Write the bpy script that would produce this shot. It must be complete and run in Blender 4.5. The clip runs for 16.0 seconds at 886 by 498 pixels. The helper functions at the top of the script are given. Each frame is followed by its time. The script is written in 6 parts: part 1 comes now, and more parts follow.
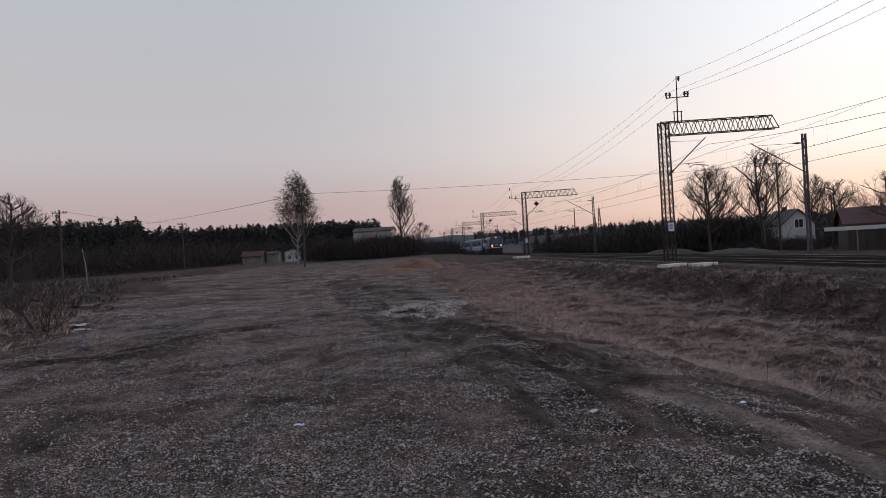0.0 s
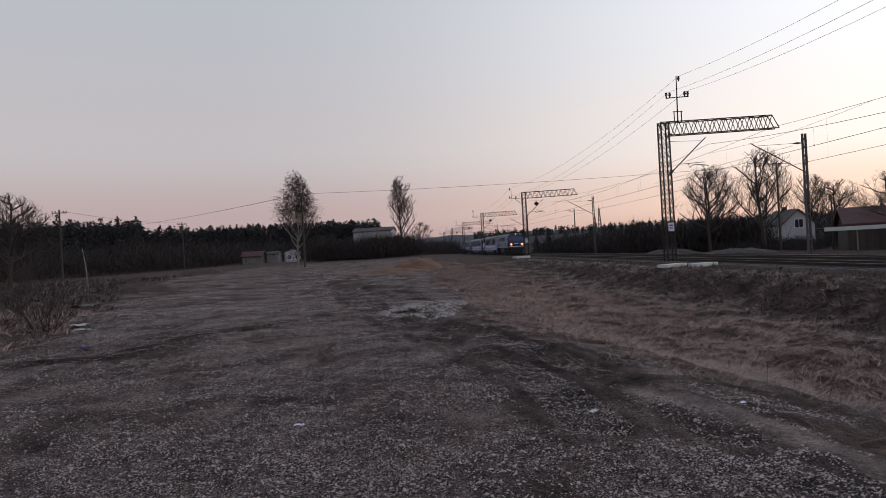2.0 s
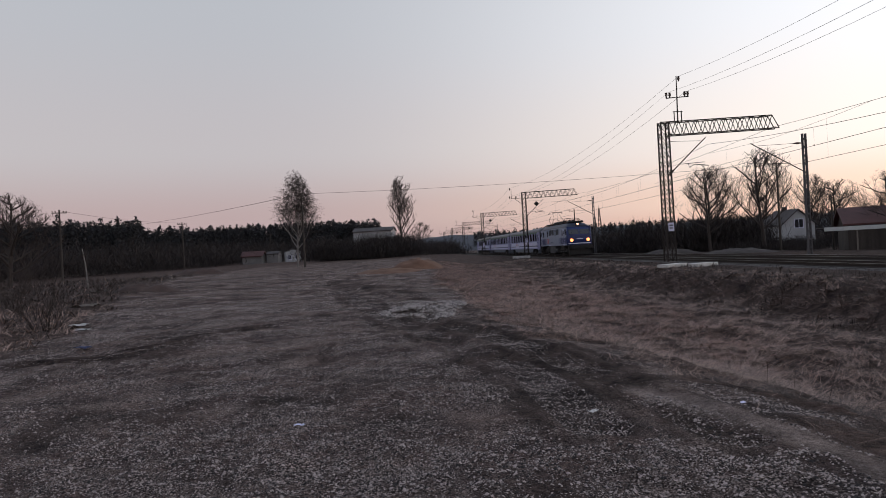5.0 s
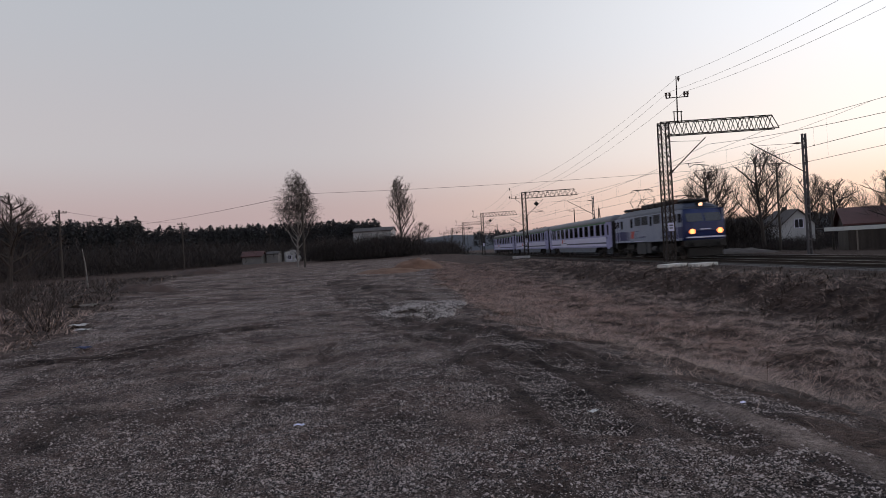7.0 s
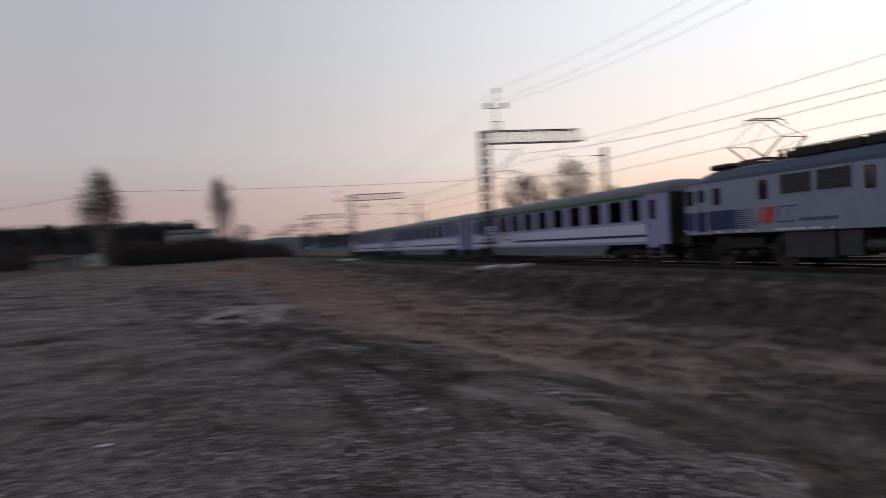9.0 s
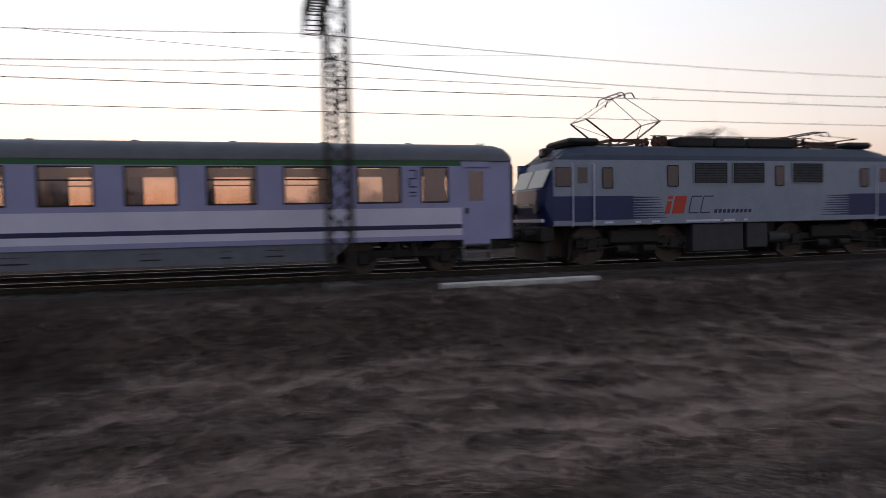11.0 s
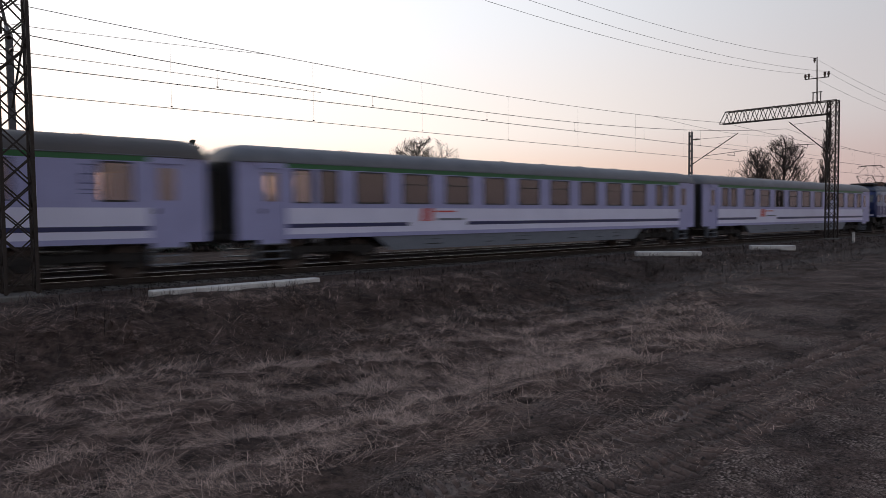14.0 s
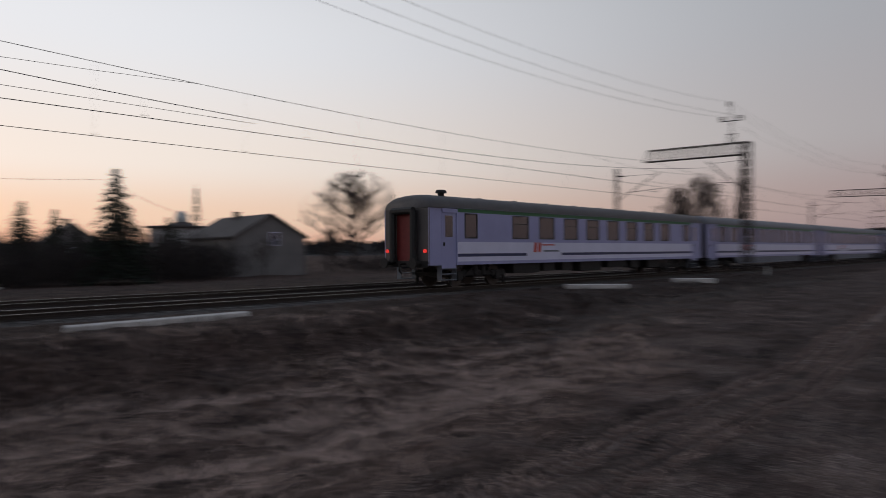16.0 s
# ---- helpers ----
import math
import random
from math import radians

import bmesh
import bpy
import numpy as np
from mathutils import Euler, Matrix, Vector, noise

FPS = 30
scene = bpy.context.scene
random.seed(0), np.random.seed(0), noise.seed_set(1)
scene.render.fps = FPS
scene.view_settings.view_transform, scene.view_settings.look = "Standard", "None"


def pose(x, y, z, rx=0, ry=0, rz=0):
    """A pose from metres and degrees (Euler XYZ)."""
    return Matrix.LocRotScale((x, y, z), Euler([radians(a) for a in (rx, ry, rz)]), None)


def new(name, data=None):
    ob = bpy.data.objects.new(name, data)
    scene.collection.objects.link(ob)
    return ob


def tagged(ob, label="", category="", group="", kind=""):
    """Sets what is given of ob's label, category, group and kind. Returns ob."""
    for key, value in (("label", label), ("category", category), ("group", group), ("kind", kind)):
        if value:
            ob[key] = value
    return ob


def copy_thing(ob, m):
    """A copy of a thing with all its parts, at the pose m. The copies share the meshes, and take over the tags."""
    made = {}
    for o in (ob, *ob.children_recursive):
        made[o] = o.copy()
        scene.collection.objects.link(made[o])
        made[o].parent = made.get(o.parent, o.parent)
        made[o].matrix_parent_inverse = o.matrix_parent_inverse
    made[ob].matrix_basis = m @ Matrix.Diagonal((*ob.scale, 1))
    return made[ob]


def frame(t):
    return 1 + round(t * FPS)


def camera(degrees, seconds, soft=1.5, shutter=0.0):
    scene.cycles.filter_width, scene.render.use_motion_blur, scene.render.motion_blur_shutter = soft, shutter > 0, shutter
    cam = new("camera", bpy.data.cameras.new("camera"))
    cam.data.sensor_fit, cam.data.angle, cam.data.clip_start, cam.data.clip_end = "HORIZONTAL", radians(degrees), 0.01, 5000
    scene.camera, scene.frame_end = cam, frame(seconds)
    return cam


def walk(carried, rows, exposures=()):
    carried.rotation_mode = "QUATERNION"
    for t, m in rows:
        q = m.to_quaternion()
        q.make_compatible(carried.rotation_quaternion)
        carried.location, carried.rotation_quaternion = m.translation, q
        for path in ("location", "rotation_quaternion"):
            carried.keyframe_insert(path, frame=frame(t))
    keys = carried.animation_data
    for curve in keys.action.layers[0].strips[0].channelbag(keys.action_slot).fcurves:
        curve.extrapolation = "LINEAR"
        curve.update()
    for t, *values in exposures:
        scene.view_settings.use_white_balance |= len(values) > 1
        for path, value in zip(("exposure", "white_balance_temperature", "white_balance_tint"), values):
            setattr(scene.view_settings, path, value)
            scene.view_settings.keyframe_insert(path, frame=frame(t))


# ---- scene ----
cam = camera(67.78, 16.0, soft=0.85, shutter=0.7)
EYE = (0.0, 0.0, 1.556)
# seconds, yaw, pitch, roll: a standing camera that turns with the train
TURNS = [
    (0.0, -3.40, 0.08, 3.17), (4.2, -3.40, 0.08, 3.17), (8.45, -3.42, 0.08, 3.17), (8.6, -3.55, 0.07, 3.15),
    (8.7, -4.30, 0.04, 3.12), (8.8, -8.60, -0.12, 3.15), (8.9, -13.6, -0.32, 3.20), (9.0, -18.35, -0.52, 3.22),
    (9.1, -22.1, -0.64, 3.15), (9.2, -25.8, -0.75, 3.08), (9.3, -29.5, -0.86, 3.02), (9.4, -33.4, -0.98, 3.00),
    (9.5, -37.6, -1.12, 3.00), (9.6, -41.95, -1.26, 3.00), (9.7, -46.5, -1.48, 3.02), (9.8, -51.3, -1.68, 3.02),
    (9.9, -56.5, -1.83, 2.95), (10.0, -61.8, -1.97, 2.80), (10.1, -67.0, -2.08, 2.58), (10.2, -72.1, -2.16, 2.32),
    (10.5, -86.3, -2.32, 1.72), (10.9, -102.3, -2.48, 1.20), (11.3, -114.4, -2.58, 0.90), (11.7, -122.4, -2.64, 0.72),
    (12.0, -126.4, -2.66, 0.63), (12.3, -128.45, -2.65, 0.59), (12.5, -129.98, -2.60, 0.60), (12.8, -129.66, -2.66, 0.58),
    (13.0, -129.62, -2.67, 0.57), (14.2, -129.62, -2.67, 0.57), (15.0, -129.72, -2.67, 0.58), (15.38, -129.72, -2.62, 0.60),
    (15.5, -129.71, -0.67, 0.66), (15.6, -129.78, 0.14, 0.65), (15.7, -129.91, 0.44, 0.62), (15.8, -130.25, 0.32, 0.60),
    (15.9, -132.4, 0.22, 0.48), (16.0, -135.34, 0.15, 0.33)]
EXPOSURES = [(0.0, 0.0), (8.6, 0.0), (9.4, -0.30), (9.8, -0.26), (10.1, -0.22), (12.5, 0.0), (15.3, 0.0), (16.0, -0.5)]
walk(cam, [(t, pose(*EYE, 90 + p, r, y)) for t, y, p, r in TURNS], EXPOSURES)

# ---- dusk sky: glow over the set sun, no sun above the horizon ----
SUN_AZ = radians(82)


def make_world():
    w = bpy.data.worlds.new("dusk_sky")
    w.use_nodes = True
    scene.world = w
    nt = w.node_tree
    nt.nodes.clear()
    N, L = nt.nodes.new, nt.links.new
    out, bg = N("ShaderNodeOutputWorld"), N("ShaderNodeBackground")
    tc, sep = N("ShaderNodeTexCoord"), N("ShaderNodeSeparateXYZ")
    L(tc.outputs["Generated"], sep.inputs[0])

    def ramp(stops):
        r = N("ShaderNodeValToRGB")
        els = r.color_ramp.elements
        while len(els) < len(stops):
            els.new(0.5)
        for e, (p, c) in zip(els, stops):
            e.position, e.color = p, (*c, 1)
        r.color_ramp.interpolation = "EASE"
        L(sep.outputs["Z"], r.inputs[0])
        return r

    away = ramp([(0.0, (0.38, 0.30, 0.33)), (0.06, (0.46, 0.36, 0.385)), (0.16, (0.505, 0.475, 0.505)), (0.36, (0.475, 0.49, 0.535)), (0.75, (0.31, 0.36, 0.48)), (1.0, (0.25, 0.31, 0.45))])
    glow = ramp([(0.0, (0.98, 0.56, 0.40)), (0.05, (1.14, 0.83, 0.66)), (0.13, (1.20, 1.07, 0.99)), (0.30, (1.11, 1.12, 1.17)), (0.6, (0.60, 0.66, 0.79)), (1.0, (0.27, 0.33, 0.47))])
    # how far the direction leans towards the glow
    dot = N("ShaderNodeVectorMath")
    dot.operation = "DOT_PRODUCT"
    dot.inputs[1].default_value = (math.sin(SUN_AZ), math.cos(SUN_AZ), 0)
    L(tc.outputs["Generated"], dot.inputs[0])
    m = N("ShaderNodeMapRange")
    m.interpolation_type = "SMOOTHSTEP"
    m.inputs["From Min"].default_value, m.inputs["From Max"].default_value = -0.2, 1.0
    L(dot.outputs["Value"], m.inputs["Value"])
    mix = N("ShaderNodeMix")
    mix.data_type = "RGBA"
    lean = N("ShaderNodeMath")
    lean.operation = "POWER"
    lean.inputs[1].default_value = 1.4
    L(m.outputs["Result"], lean.inputs[0])
    L(lean.outputs[0], mix.inputs[0])
    L(away.outputs[0], mix.inputs[6])
    L(glow.outputs[0], mix.inputs[7])
    # clear air above
    sky = N("ShaderNodeTexSky")
    sky.sky_type, sky.sun_disc = "NISHITA", False
    sky.sun_elevation, sky.sun_rotation = radians(0.5), SUN_AZ
    gain = N("ShaderNodeVectorMath")
    gain.operation = "SCALE"
    gain.inputs["Scale"].default_value = 0.05
    L(sky.outputs[0], gain.inputs[0])
    add = N("ShaderNodeVectorMath")
    L(mix.outputs[2], add.inputs[0])
    L(gain.outputs[0], add.inputs[1])
    L(add.outputs[0], bg.inputs[0])
    bg.inputs[1].default_value = 1.0
    L(bg.outputs[0], out.inputs[0])


make_world()


# ---- materials ----
def material(name, dark, light, rough=0.7, metal=0.0, scale=6.0, fine=60.0, bump=0.0, emit=None, spec=0.5, island=0.0, obrand=0.0, stretch=(1, 1, 1)):
    """A surface whose colour wanders between two tones at two scales, with fine relief."""
    m = bpy.data.materials.new(name)
    m.use_nodes = True
    nt = m.node_tree
    N, L = nt.nodes.new, nt.links.new
    b = nt.nodes["Principled BSDF"]
    b.inputs["Roughness"].default_value, b.inputs["Metallic"].default_value = rough, metal
    b.inputs["Specular IOR Level"].default_value = spec
    tc, mp = N("ShaderNodeTexCoord"), N("ShaderNodeMapping")
    mp.inputs["Scale"].default_value = stretch
    L(tc.outputs["Object"], mp.inputs[0])
    n1, n2 = N("ShaderNodeTexNoise"), N("ShaderNodeTexNoise")
    n1.inputs["Scale"].default_value, n2.inputs["Scale"].default_value = scale, fine
    n1.inputs["Detail"].default_value, n2.inputs["Detail"].default_value = 5, 3
    L(mp.outputs[0], n1.inputs[0])
    L(mp.outputs[0], n2.inputs[0])
    a = N("ShaderNodeMath")
    a.operation = "MULTIPLY_ADD"
    a.inputs[1].default_value = 0.55
    L(n1.outputs[0], a.inputs[0])
    f = N("ShaderNodeMath")
    f.operation = "MULTIPLY"
    f.inputs[1].default_value = 0.45
    L(n2.outputs[0], f.inputs[0])
    L(f.outputs[0], a.inputs[2])
    val = a.outputs[0]
    if island or obrand:
        src = N("ShaderNodeNewGeometry").outputs["Random Per Island"] if island else N("ShaderNodeObjectInfo").outputs["Random"]
        k = N("ShaderNodeMath")
        k.operation = "MULTIPLY_ADD"
        k.inputs[1].default_value = island or obrand
        L(src, k.inputs[0])
        off = N("ShaderNodeMath")
        off.operation = "SUBTRACT"
        off.inputs[1].default_value = (island or obrand) / 2
        L(val, off.inputs[0])
        L(off.outputs[0], k.inputs[2])
        val = k.outputs[0]
    r = N("ShaderNodeMapRange")
    r.inputs["From Min"].default_value, r.inputs["From Max"].default_value = 0.3, 0.7
    L(val, r.inputs["Value"])
    mix = N("ShaderNodeMix")
    mix.data_type = "RGBA"
    mix.inputs[6].default_value, mix.inputs[7].default_value = (*dark, 1), (*light, 1)
    L(r.outputs[0], mix.inputs[0])
    L(mix.outputs[2], b.inputs["Base Color"])
    if bump:
        bp = N("ShaderNodeBump")
        bp.inputs["Strength"].default_value = bump
        bp.inputs["Distance"].default_value = 0.02
        L(n2.outputs[0], bp.inputs["Height"])
        L(bp.outputs[0], b.inputs["Normal"])
    if emit:
        b.inputs["Emission Color"].default_value = (*emit[0], 1)
        b.inputs["Emission Strength"].default_value = emit[1]
    return m


def glass(name, tint=(0.02, 0.02, 0.025), rough=0.04):
    m = material(name, tint, tuple(c * 1.6 for c in tint), rough=rough, spec=0.9, scale=1.5, fine=8)
    return m


M = dict(
    steel=material("rusty_steel", (0.018, 0.013, 0.011), (0.055, 0.042, 0.036), 0.75, 0.3, 9, 70, 0.2),
    paintsteel=material("weathered_painted_steel", (0.05, 0.046, 0.05), (0.12, 0.112, 0.118), 0.7, 0.2, 7, 60, 0.15),
    galv=material("galvanised_steel", (0.10, 0.10, 0.11), (0.20, 0.20, 0.21), 0.55, 0.5, 5, 50, 0.1),
    rail=material("rail_steel", (0.016, 0.011, 0.009), (0.045, 0.032, 0.026), 0.75, 0.2, 6, 50, 0.2),
    railtop=material("polished_rail_head", (0.16, 0.15, 0.145), (0.32, 0.30, 0.29), 0.38, 0.8, 5, 60),
    sleeper=material("old_concrete", (0.07, 0.065, 0.06), (0.15, 0.14, 0.13), 0.9, 0, 5, 60, 0.4, obrand=0.3),
    ballast=material("ballast_stone", (0.018, 0.0155, 0.015), (0.10, 0.088, 0.082), 0.95, 0, 14, 120, 0.3, island=0.6),
    concrete=material("weathered_concrete", (0.40, 0.38, 0.36), (0.72, 0.70, 0.67), 0.9, 0, 4, 50, 0.4),
    wire=material("copper_wire", (0.02, 0.018, 0.018), (0.05, 0.045, 0.045), 0.5, 0.6),
    porcelain=material("brown_porcelain", (0.035, 0.02, 0.016), (0.07, 0.04, 0.03), 0.25),
    white=material("white_paint", (0.58, 0.58, 0.74), (0.70, 0.70, 0.87), 0.4, 0, 1.2, 25, 0.02),
    grey=material("light_grey_paint", (0.28, 0.285, 0.485), (0.35, 0.355, 0.59), 0.4, 0, 1.2, 25, 0.02),
    locogrey=material("loco_grey_paint", (0.20, 0.235, 0.315), (0.285, 0.325, 0.415), 0.42, 0, 1.4, 20, 0.02),
    blue=material("navy_stripe_paint", (0.012, 0.016, 0.075), (0.02, 0.028, 0.11), 0.4),
    locoblue=material("blue_paint", (0.008, 0.017, 0.085), (0.014, 0.029, 0.125), 0.38, 0, 1.5, 20),
    green=material("green_stripe_paint", (0.012, 0.095, 0.03), (0.022, 0.15, 0.045), 0.45),
    roof=material("grey_roof_paint", (0.09, 0.095, 0.11), (0.15, 0.155, 0.175), 0.55, 0, 1.5, 20, 0.03),
    roofbrown=material("dirty_roof_paint", (0.06, 0.055, 0.055), (0.105, 0.095, 0.095), 0.6, 0, 1.5, 20, 0.03),
    locoroof=material("dark_blue_roof_paint", (0.018, 0.024, 0.05), (0.04, 0.05, 0.085), 0.5, 0, 1.5, 20, 0.03),
    gear=material("sooty_grey_box", (0.022, 0.024, 0.028), (0.05, 0.052, 0.058), 0.65, 0, 3, 30, 0.05),
    rust=material("rusty_roof_gear", (0.05, 0.022, 0.014), (0.12, 0.05, 0.03), 0.7, 0.2, 6, 40, 0.1),
    under=material("underframe_grey", (0.10, 0.115, 0.145), (0.17, 0.19, 0.225), 0.6, 0, 3, 30, 0.05),
    dark=material("sooty_black", (0.010, 0.009, 0.009), (0.03, 0.027, 0.026), 0.75, 0.1, 8, 50, 0.2),
    wheel=material("wheel_steel", (0.05, 0.04, 0.036), (0.12, 0.10, 0.09), 0.5, 0.6, 8, 50),
    glass=glass("dark_window_glass"),
    rubber=material("black_rubber", (0.012, 0.012, 0.012), (0.025, 0.025, 0.025), 0.7),
    red=material("red_paint", (0.42, 0.035, 0.02), (0.55, 0.06, 0.035), 0.45),
    lampglow=material("headlight_glow", (0.9, 0.6, 0.3), (1.0, 0.7, 0.4), 0.3, emit=((1.0, 0.24, 0.065), 3.4)),
    topglow=material("top_light_glow", (0.9, 0.7, 0.5), (1.0, 0.8, 0.6), 0.3, emit=((1.0, 0.50, 0.30), 2.6)),
    tailglow=material("tail_light_glow", (0.5, 0.02, 0.02), (0.6, 0.03, 0.03), 0.3, emit=((1.0, 0.05, 0.04), 0.9)),
    # glow for panels added inside the coaches to brighten their windows
    warm=material("compartment_fill_glow", (0.8, 0.6, 0.4), (0.9, 0.7, 0.5), 0.5, emit=((1.0, 0.78, 0.55), 1.4)),
    interior=material("coach_interior", (0.32, 0.235, 0.19), (0.48, 0.37, 0.31), 0.7, 0, 2, 20),
    bark=material("bare_bark", (0.022, 0.017, 0.015), (0.07, 0.055, 0.048), 0.9, 0, 8, 40, 0.4),
    twig=material("bare_twigs", (0.028, 0.02, 0.018), (0.075, 0.055, 0.048), 0.9, 0, 3, 20),
    birch=material("birch_bark", (0.03, 0.026, 0.025), (0.34, 0.31, 0.295), 0.8, 0, 3, 14, 0.2),
    needles=material("spruce_needles", (0.008, 0.013, 0.009), (0.03, 0.042, 0.026), 0.9, 0, 3, 20, island=0.6),
    # pine green greyed towards blue: the haze of distance is in the colour
    pine=material("hazy_pine_wood", (0.015, 0.016, 0.018), (0.044, 0.045, 0.048), 0.95, 0, 0.2, 3, island=0.8),
    scrub=material("dark_scrub", (0.013, 0.0105, 0.010), (0.048, 0.037, 0.034), 0.95, 0, 0.25, 4, island=0.8),
    grass=material("dry_grass", (0.040, 0.027, 0.023), (0.52, 0.362, 0.292), 0.9, 0, 0.5, 4, island=0.9),
    redgrass=material("reddish_dry_grass", (0.055, 0.031, 0.025), (0.47, 0.29, 0.228), 0.9, 0, 0.5, 4, island=0.8),
    stone=material("limestone_gravel", (0.028, 0.022, 0.020), (0.45, 0.365, 0.328), 0.9, 0, 0.5, 40, 0.2, island=0.9),
    sand=material("ochre_sand", (0.085, 0.043, 0.026), (0.215, 0.115, 0.072), 0.95, 0, 1.5, 25, 0.5),
    mound=material("reddish_earth", (0.028, 0.018, 0.015), (0.10, 0.062, 0.050), 0.95, 0, 1.6, 22, 0.5),
    spoil=material("grey_spoil", (0.03, 0.025, 0.023), (0.09, 0.076, 0.068), 0.95, 0, 1.2, 15, 0.5),
    pole=material("tarred_pole_wood", (0.028, 0.022, 0.019), (0.085, 0.07, 0.06), 0.85, 0, 2, 30, 0.3, stretch=(1, 1, 0.1)),
    wood=material("grey_timber", (0.09, 0.075, 0.065), (0.22, 0.19, 0.165), 0.85, 0, 2, 30, 0.3, stretch=(1, 1, 0.1)),
    plaster=material("whitewashed_plaster", (0.30, 0.305, 0.32), (0.46, 0.465, 0.48), 0.9, 0, 0.6, 12, 0.2),
    plastergrey=material("grey_plaster", (0.13, 0.125, 0.125), (0.23, 0.215, 0.21), 0.9, 0, 0.6, 12, 0.2),
    tiles=material("dark_roof_tiles", (0.035, 0.03, 0.03), (0.08, 0.068, 0.065), 0.8, 0, 2, 12, 0.4),
    redtiles=material("red_brown_sheet_roof", (0.055, 0.020, 0.017), (0.10, 0.036, 0.031), 0.7, 0, 1, 10, 0.2),
    pale=material("pale_sheet_metal", (0.38, 0.40, 0.40), (0.55, 0.57, 0.56), 0.5, 0.1, 1, 10),
)


# ---- building helpers ----
class Geo:
    """Collects vertices and faces of one mesh."""

    def __init__(self):
        self.v, self.f = [], []

    def add(self, vs, fs):
        n = len(self.v)
        self.v += [tuple(p) for p in vs]
        self.f += [tuple(i + n for i in q) for q in fs]
        return self

    def box(self, x0, y0, z0, x1, y1, z1, bev=0.0):
        """A box, its edges chamfered by bev."""
        if bev <= 0:
            vs = [(x, y, z) for z in (z0, z1) for y in (y0, y1) for x in (x0, x1)]
            return self.add(vs, [(0, 2, 3, 1), (4, 5, 7, 6), (0, 1, 5, 4), (2, 6, 7, 3), (0, 4, 6, 2), (1, 3, 7, 5)])
        bm = bmesh.new()
        bmesh.ops.create_cube(bm, size=1)
        for p in bm.verts:
            p.co = Vector(((x0 + x1) / 2 + p.co.x * (x1 - x0), (y0 + y1) / 2 + p.co.y * (y1 - y0), (z0 + z1) / 2 + p.co.z * (z1 - z0)))
        bmesh.ops.bevel(bm, geom=bm.edges[:], offset=bev, segments=1, affect="EDGES")
        bm.verts.index_update()
        self.add([p.co[:] for p in bm.verts], [[p.index for p in q.verts] for q in bm.faces])
        bm.free()
        return self

    def bar(self, a, b, w, d=None, sides=4):
        """A straight bar from a to b, w thick."""
        return self.tube([a, b], [w / 2, (d or w) / 2], sides)

    def tube(self, pts, radii, sides=6, cap=True):
        pts = [Vector(p) for p in pts]
        rings = []
        for i, p in enumerate(pts):
            t = (pts[min(i + 1, len(pts) - 1)] - pts[max(i - 1, 0)])
            if t.length < 1e-9:
                t = Vector((0, 0, 1))
            t.normalize()
            u = t.cross(Vector((0, 0, 1)) if abs(t.z) < 0.95 else Vector((1, 0, 0))).normalized()
            w = t.cross(u)
            r = radii[i] if isinstance(radii, (list, tuple)) else radii
            rings.append([p + (u * math.cos(2 * math.pi * (k + 0.5) / sides) + w * math.sin(2 * math.pi * (k + 0.5) / sides)) * r for k in range(sides)])
        vs = [p for ring in rings for p in ring]
        fs = []
        for i in range(len(pts) - 1):
            for k in range(sides):
                a, b = i * sides + k, i * sides + (k + 1) % sides
                fs.append((a, b, b + sides, a + sides))
        if cap:
            fs.append(tuple(range(sides))[::-1])
            fs.append(tuple(range((len(pts) - 1) * sides, len(pts) * sides)))
        return self.add(vs, fs)

    def extrude(self, prof, y0, y1, close=True):
        """A profile of (x, z) drawn along y."""
        n = len(prof)
        vs = [(x, y0, z) for x, z in prof] + [(x, y1, z) for x, z in prof]
        fs = [(i, (i + 1) % n, (i + 1) % n + n, i + n) for i in range(n if close else n - 1)]
        if close:
            fs += [tuple(range(n))[::-1], tuple(range(n, 2 * n))]
        return self.add(vs, fs)

    def plate(self, pts, thick_axis, t):
        """A flat outline of 3D points, thickened by t along an axis vector."""
        n = len(pts)
        ax = Vector(thick_axis) * t
        vs = [Vector(p) for p in pts] + [Vector(p) + ax for p in pts]
        fs = [tuple(range(n))[::-1], tuple(range(n, 2 * n))] + [(i, (i + 1) % n, (i + 1) % n + n, i + n) for i in range(n)]
        return self.add(vs, fs)

    def mesh(self, name, mat, smooth=False):
        me = bpy.data.meshes.new(name)
        me.from_pydata(self.v, [], self.f)
        me.materials.append(mat)
        bm = bmesh.new()
        bm.from_mesh(me)
        if len(bm.faces) < 4000:
            bmesh.ops.recalc_face_normals(bm, faces=bm.faces[:])
        bm.to_mesh(me)
        bm.free()
        if smooth:
            me.polygons.foreach_set("use_smooth", [True] * len(me.polygons))
        return me


def part(name, geo, mat, parent=None, label="", smooth=False, at=None):
    me = geo if isinstance(geo, bpy.types.Mesh) else geo.mesh(name, mat, smooth)
    ob = new(name, me)
    if at is not None:
        ob.matrix_basis = at
    if parent is not None:
        ob.parent = parent
    if label:
        ob["label"] = label
    return ob


def empty(name, m, **tags):
    ob = new(name)
    ob.matrix_basis = m
    return tagged(ob, **tags)


def tri_mesh(name, v, tris, mat):
    """A mesh from arrays of vertices and triangles."""
    me = bpy.data.meshes.new(name)
    v, tris = np.asarray(v, np.float32), np.asarray(tris, np.int32)
    me.vertices.add(len(v))
    me.vertices.foreach_set("co", v.ravel())
    me.loops.add(tris.size)
    me.loops.foreach_set("vertex_index", tris.ravel())
    me.polygons.add(len(tris))
    me.polygons.foreach_set("loop_start", np.arange(0, tris.size, 3, dtype=np.int32))
    me.update(calc_edges=True)
    me.materials.append(mat)
    return me


rng = np.random.default_rng(7)


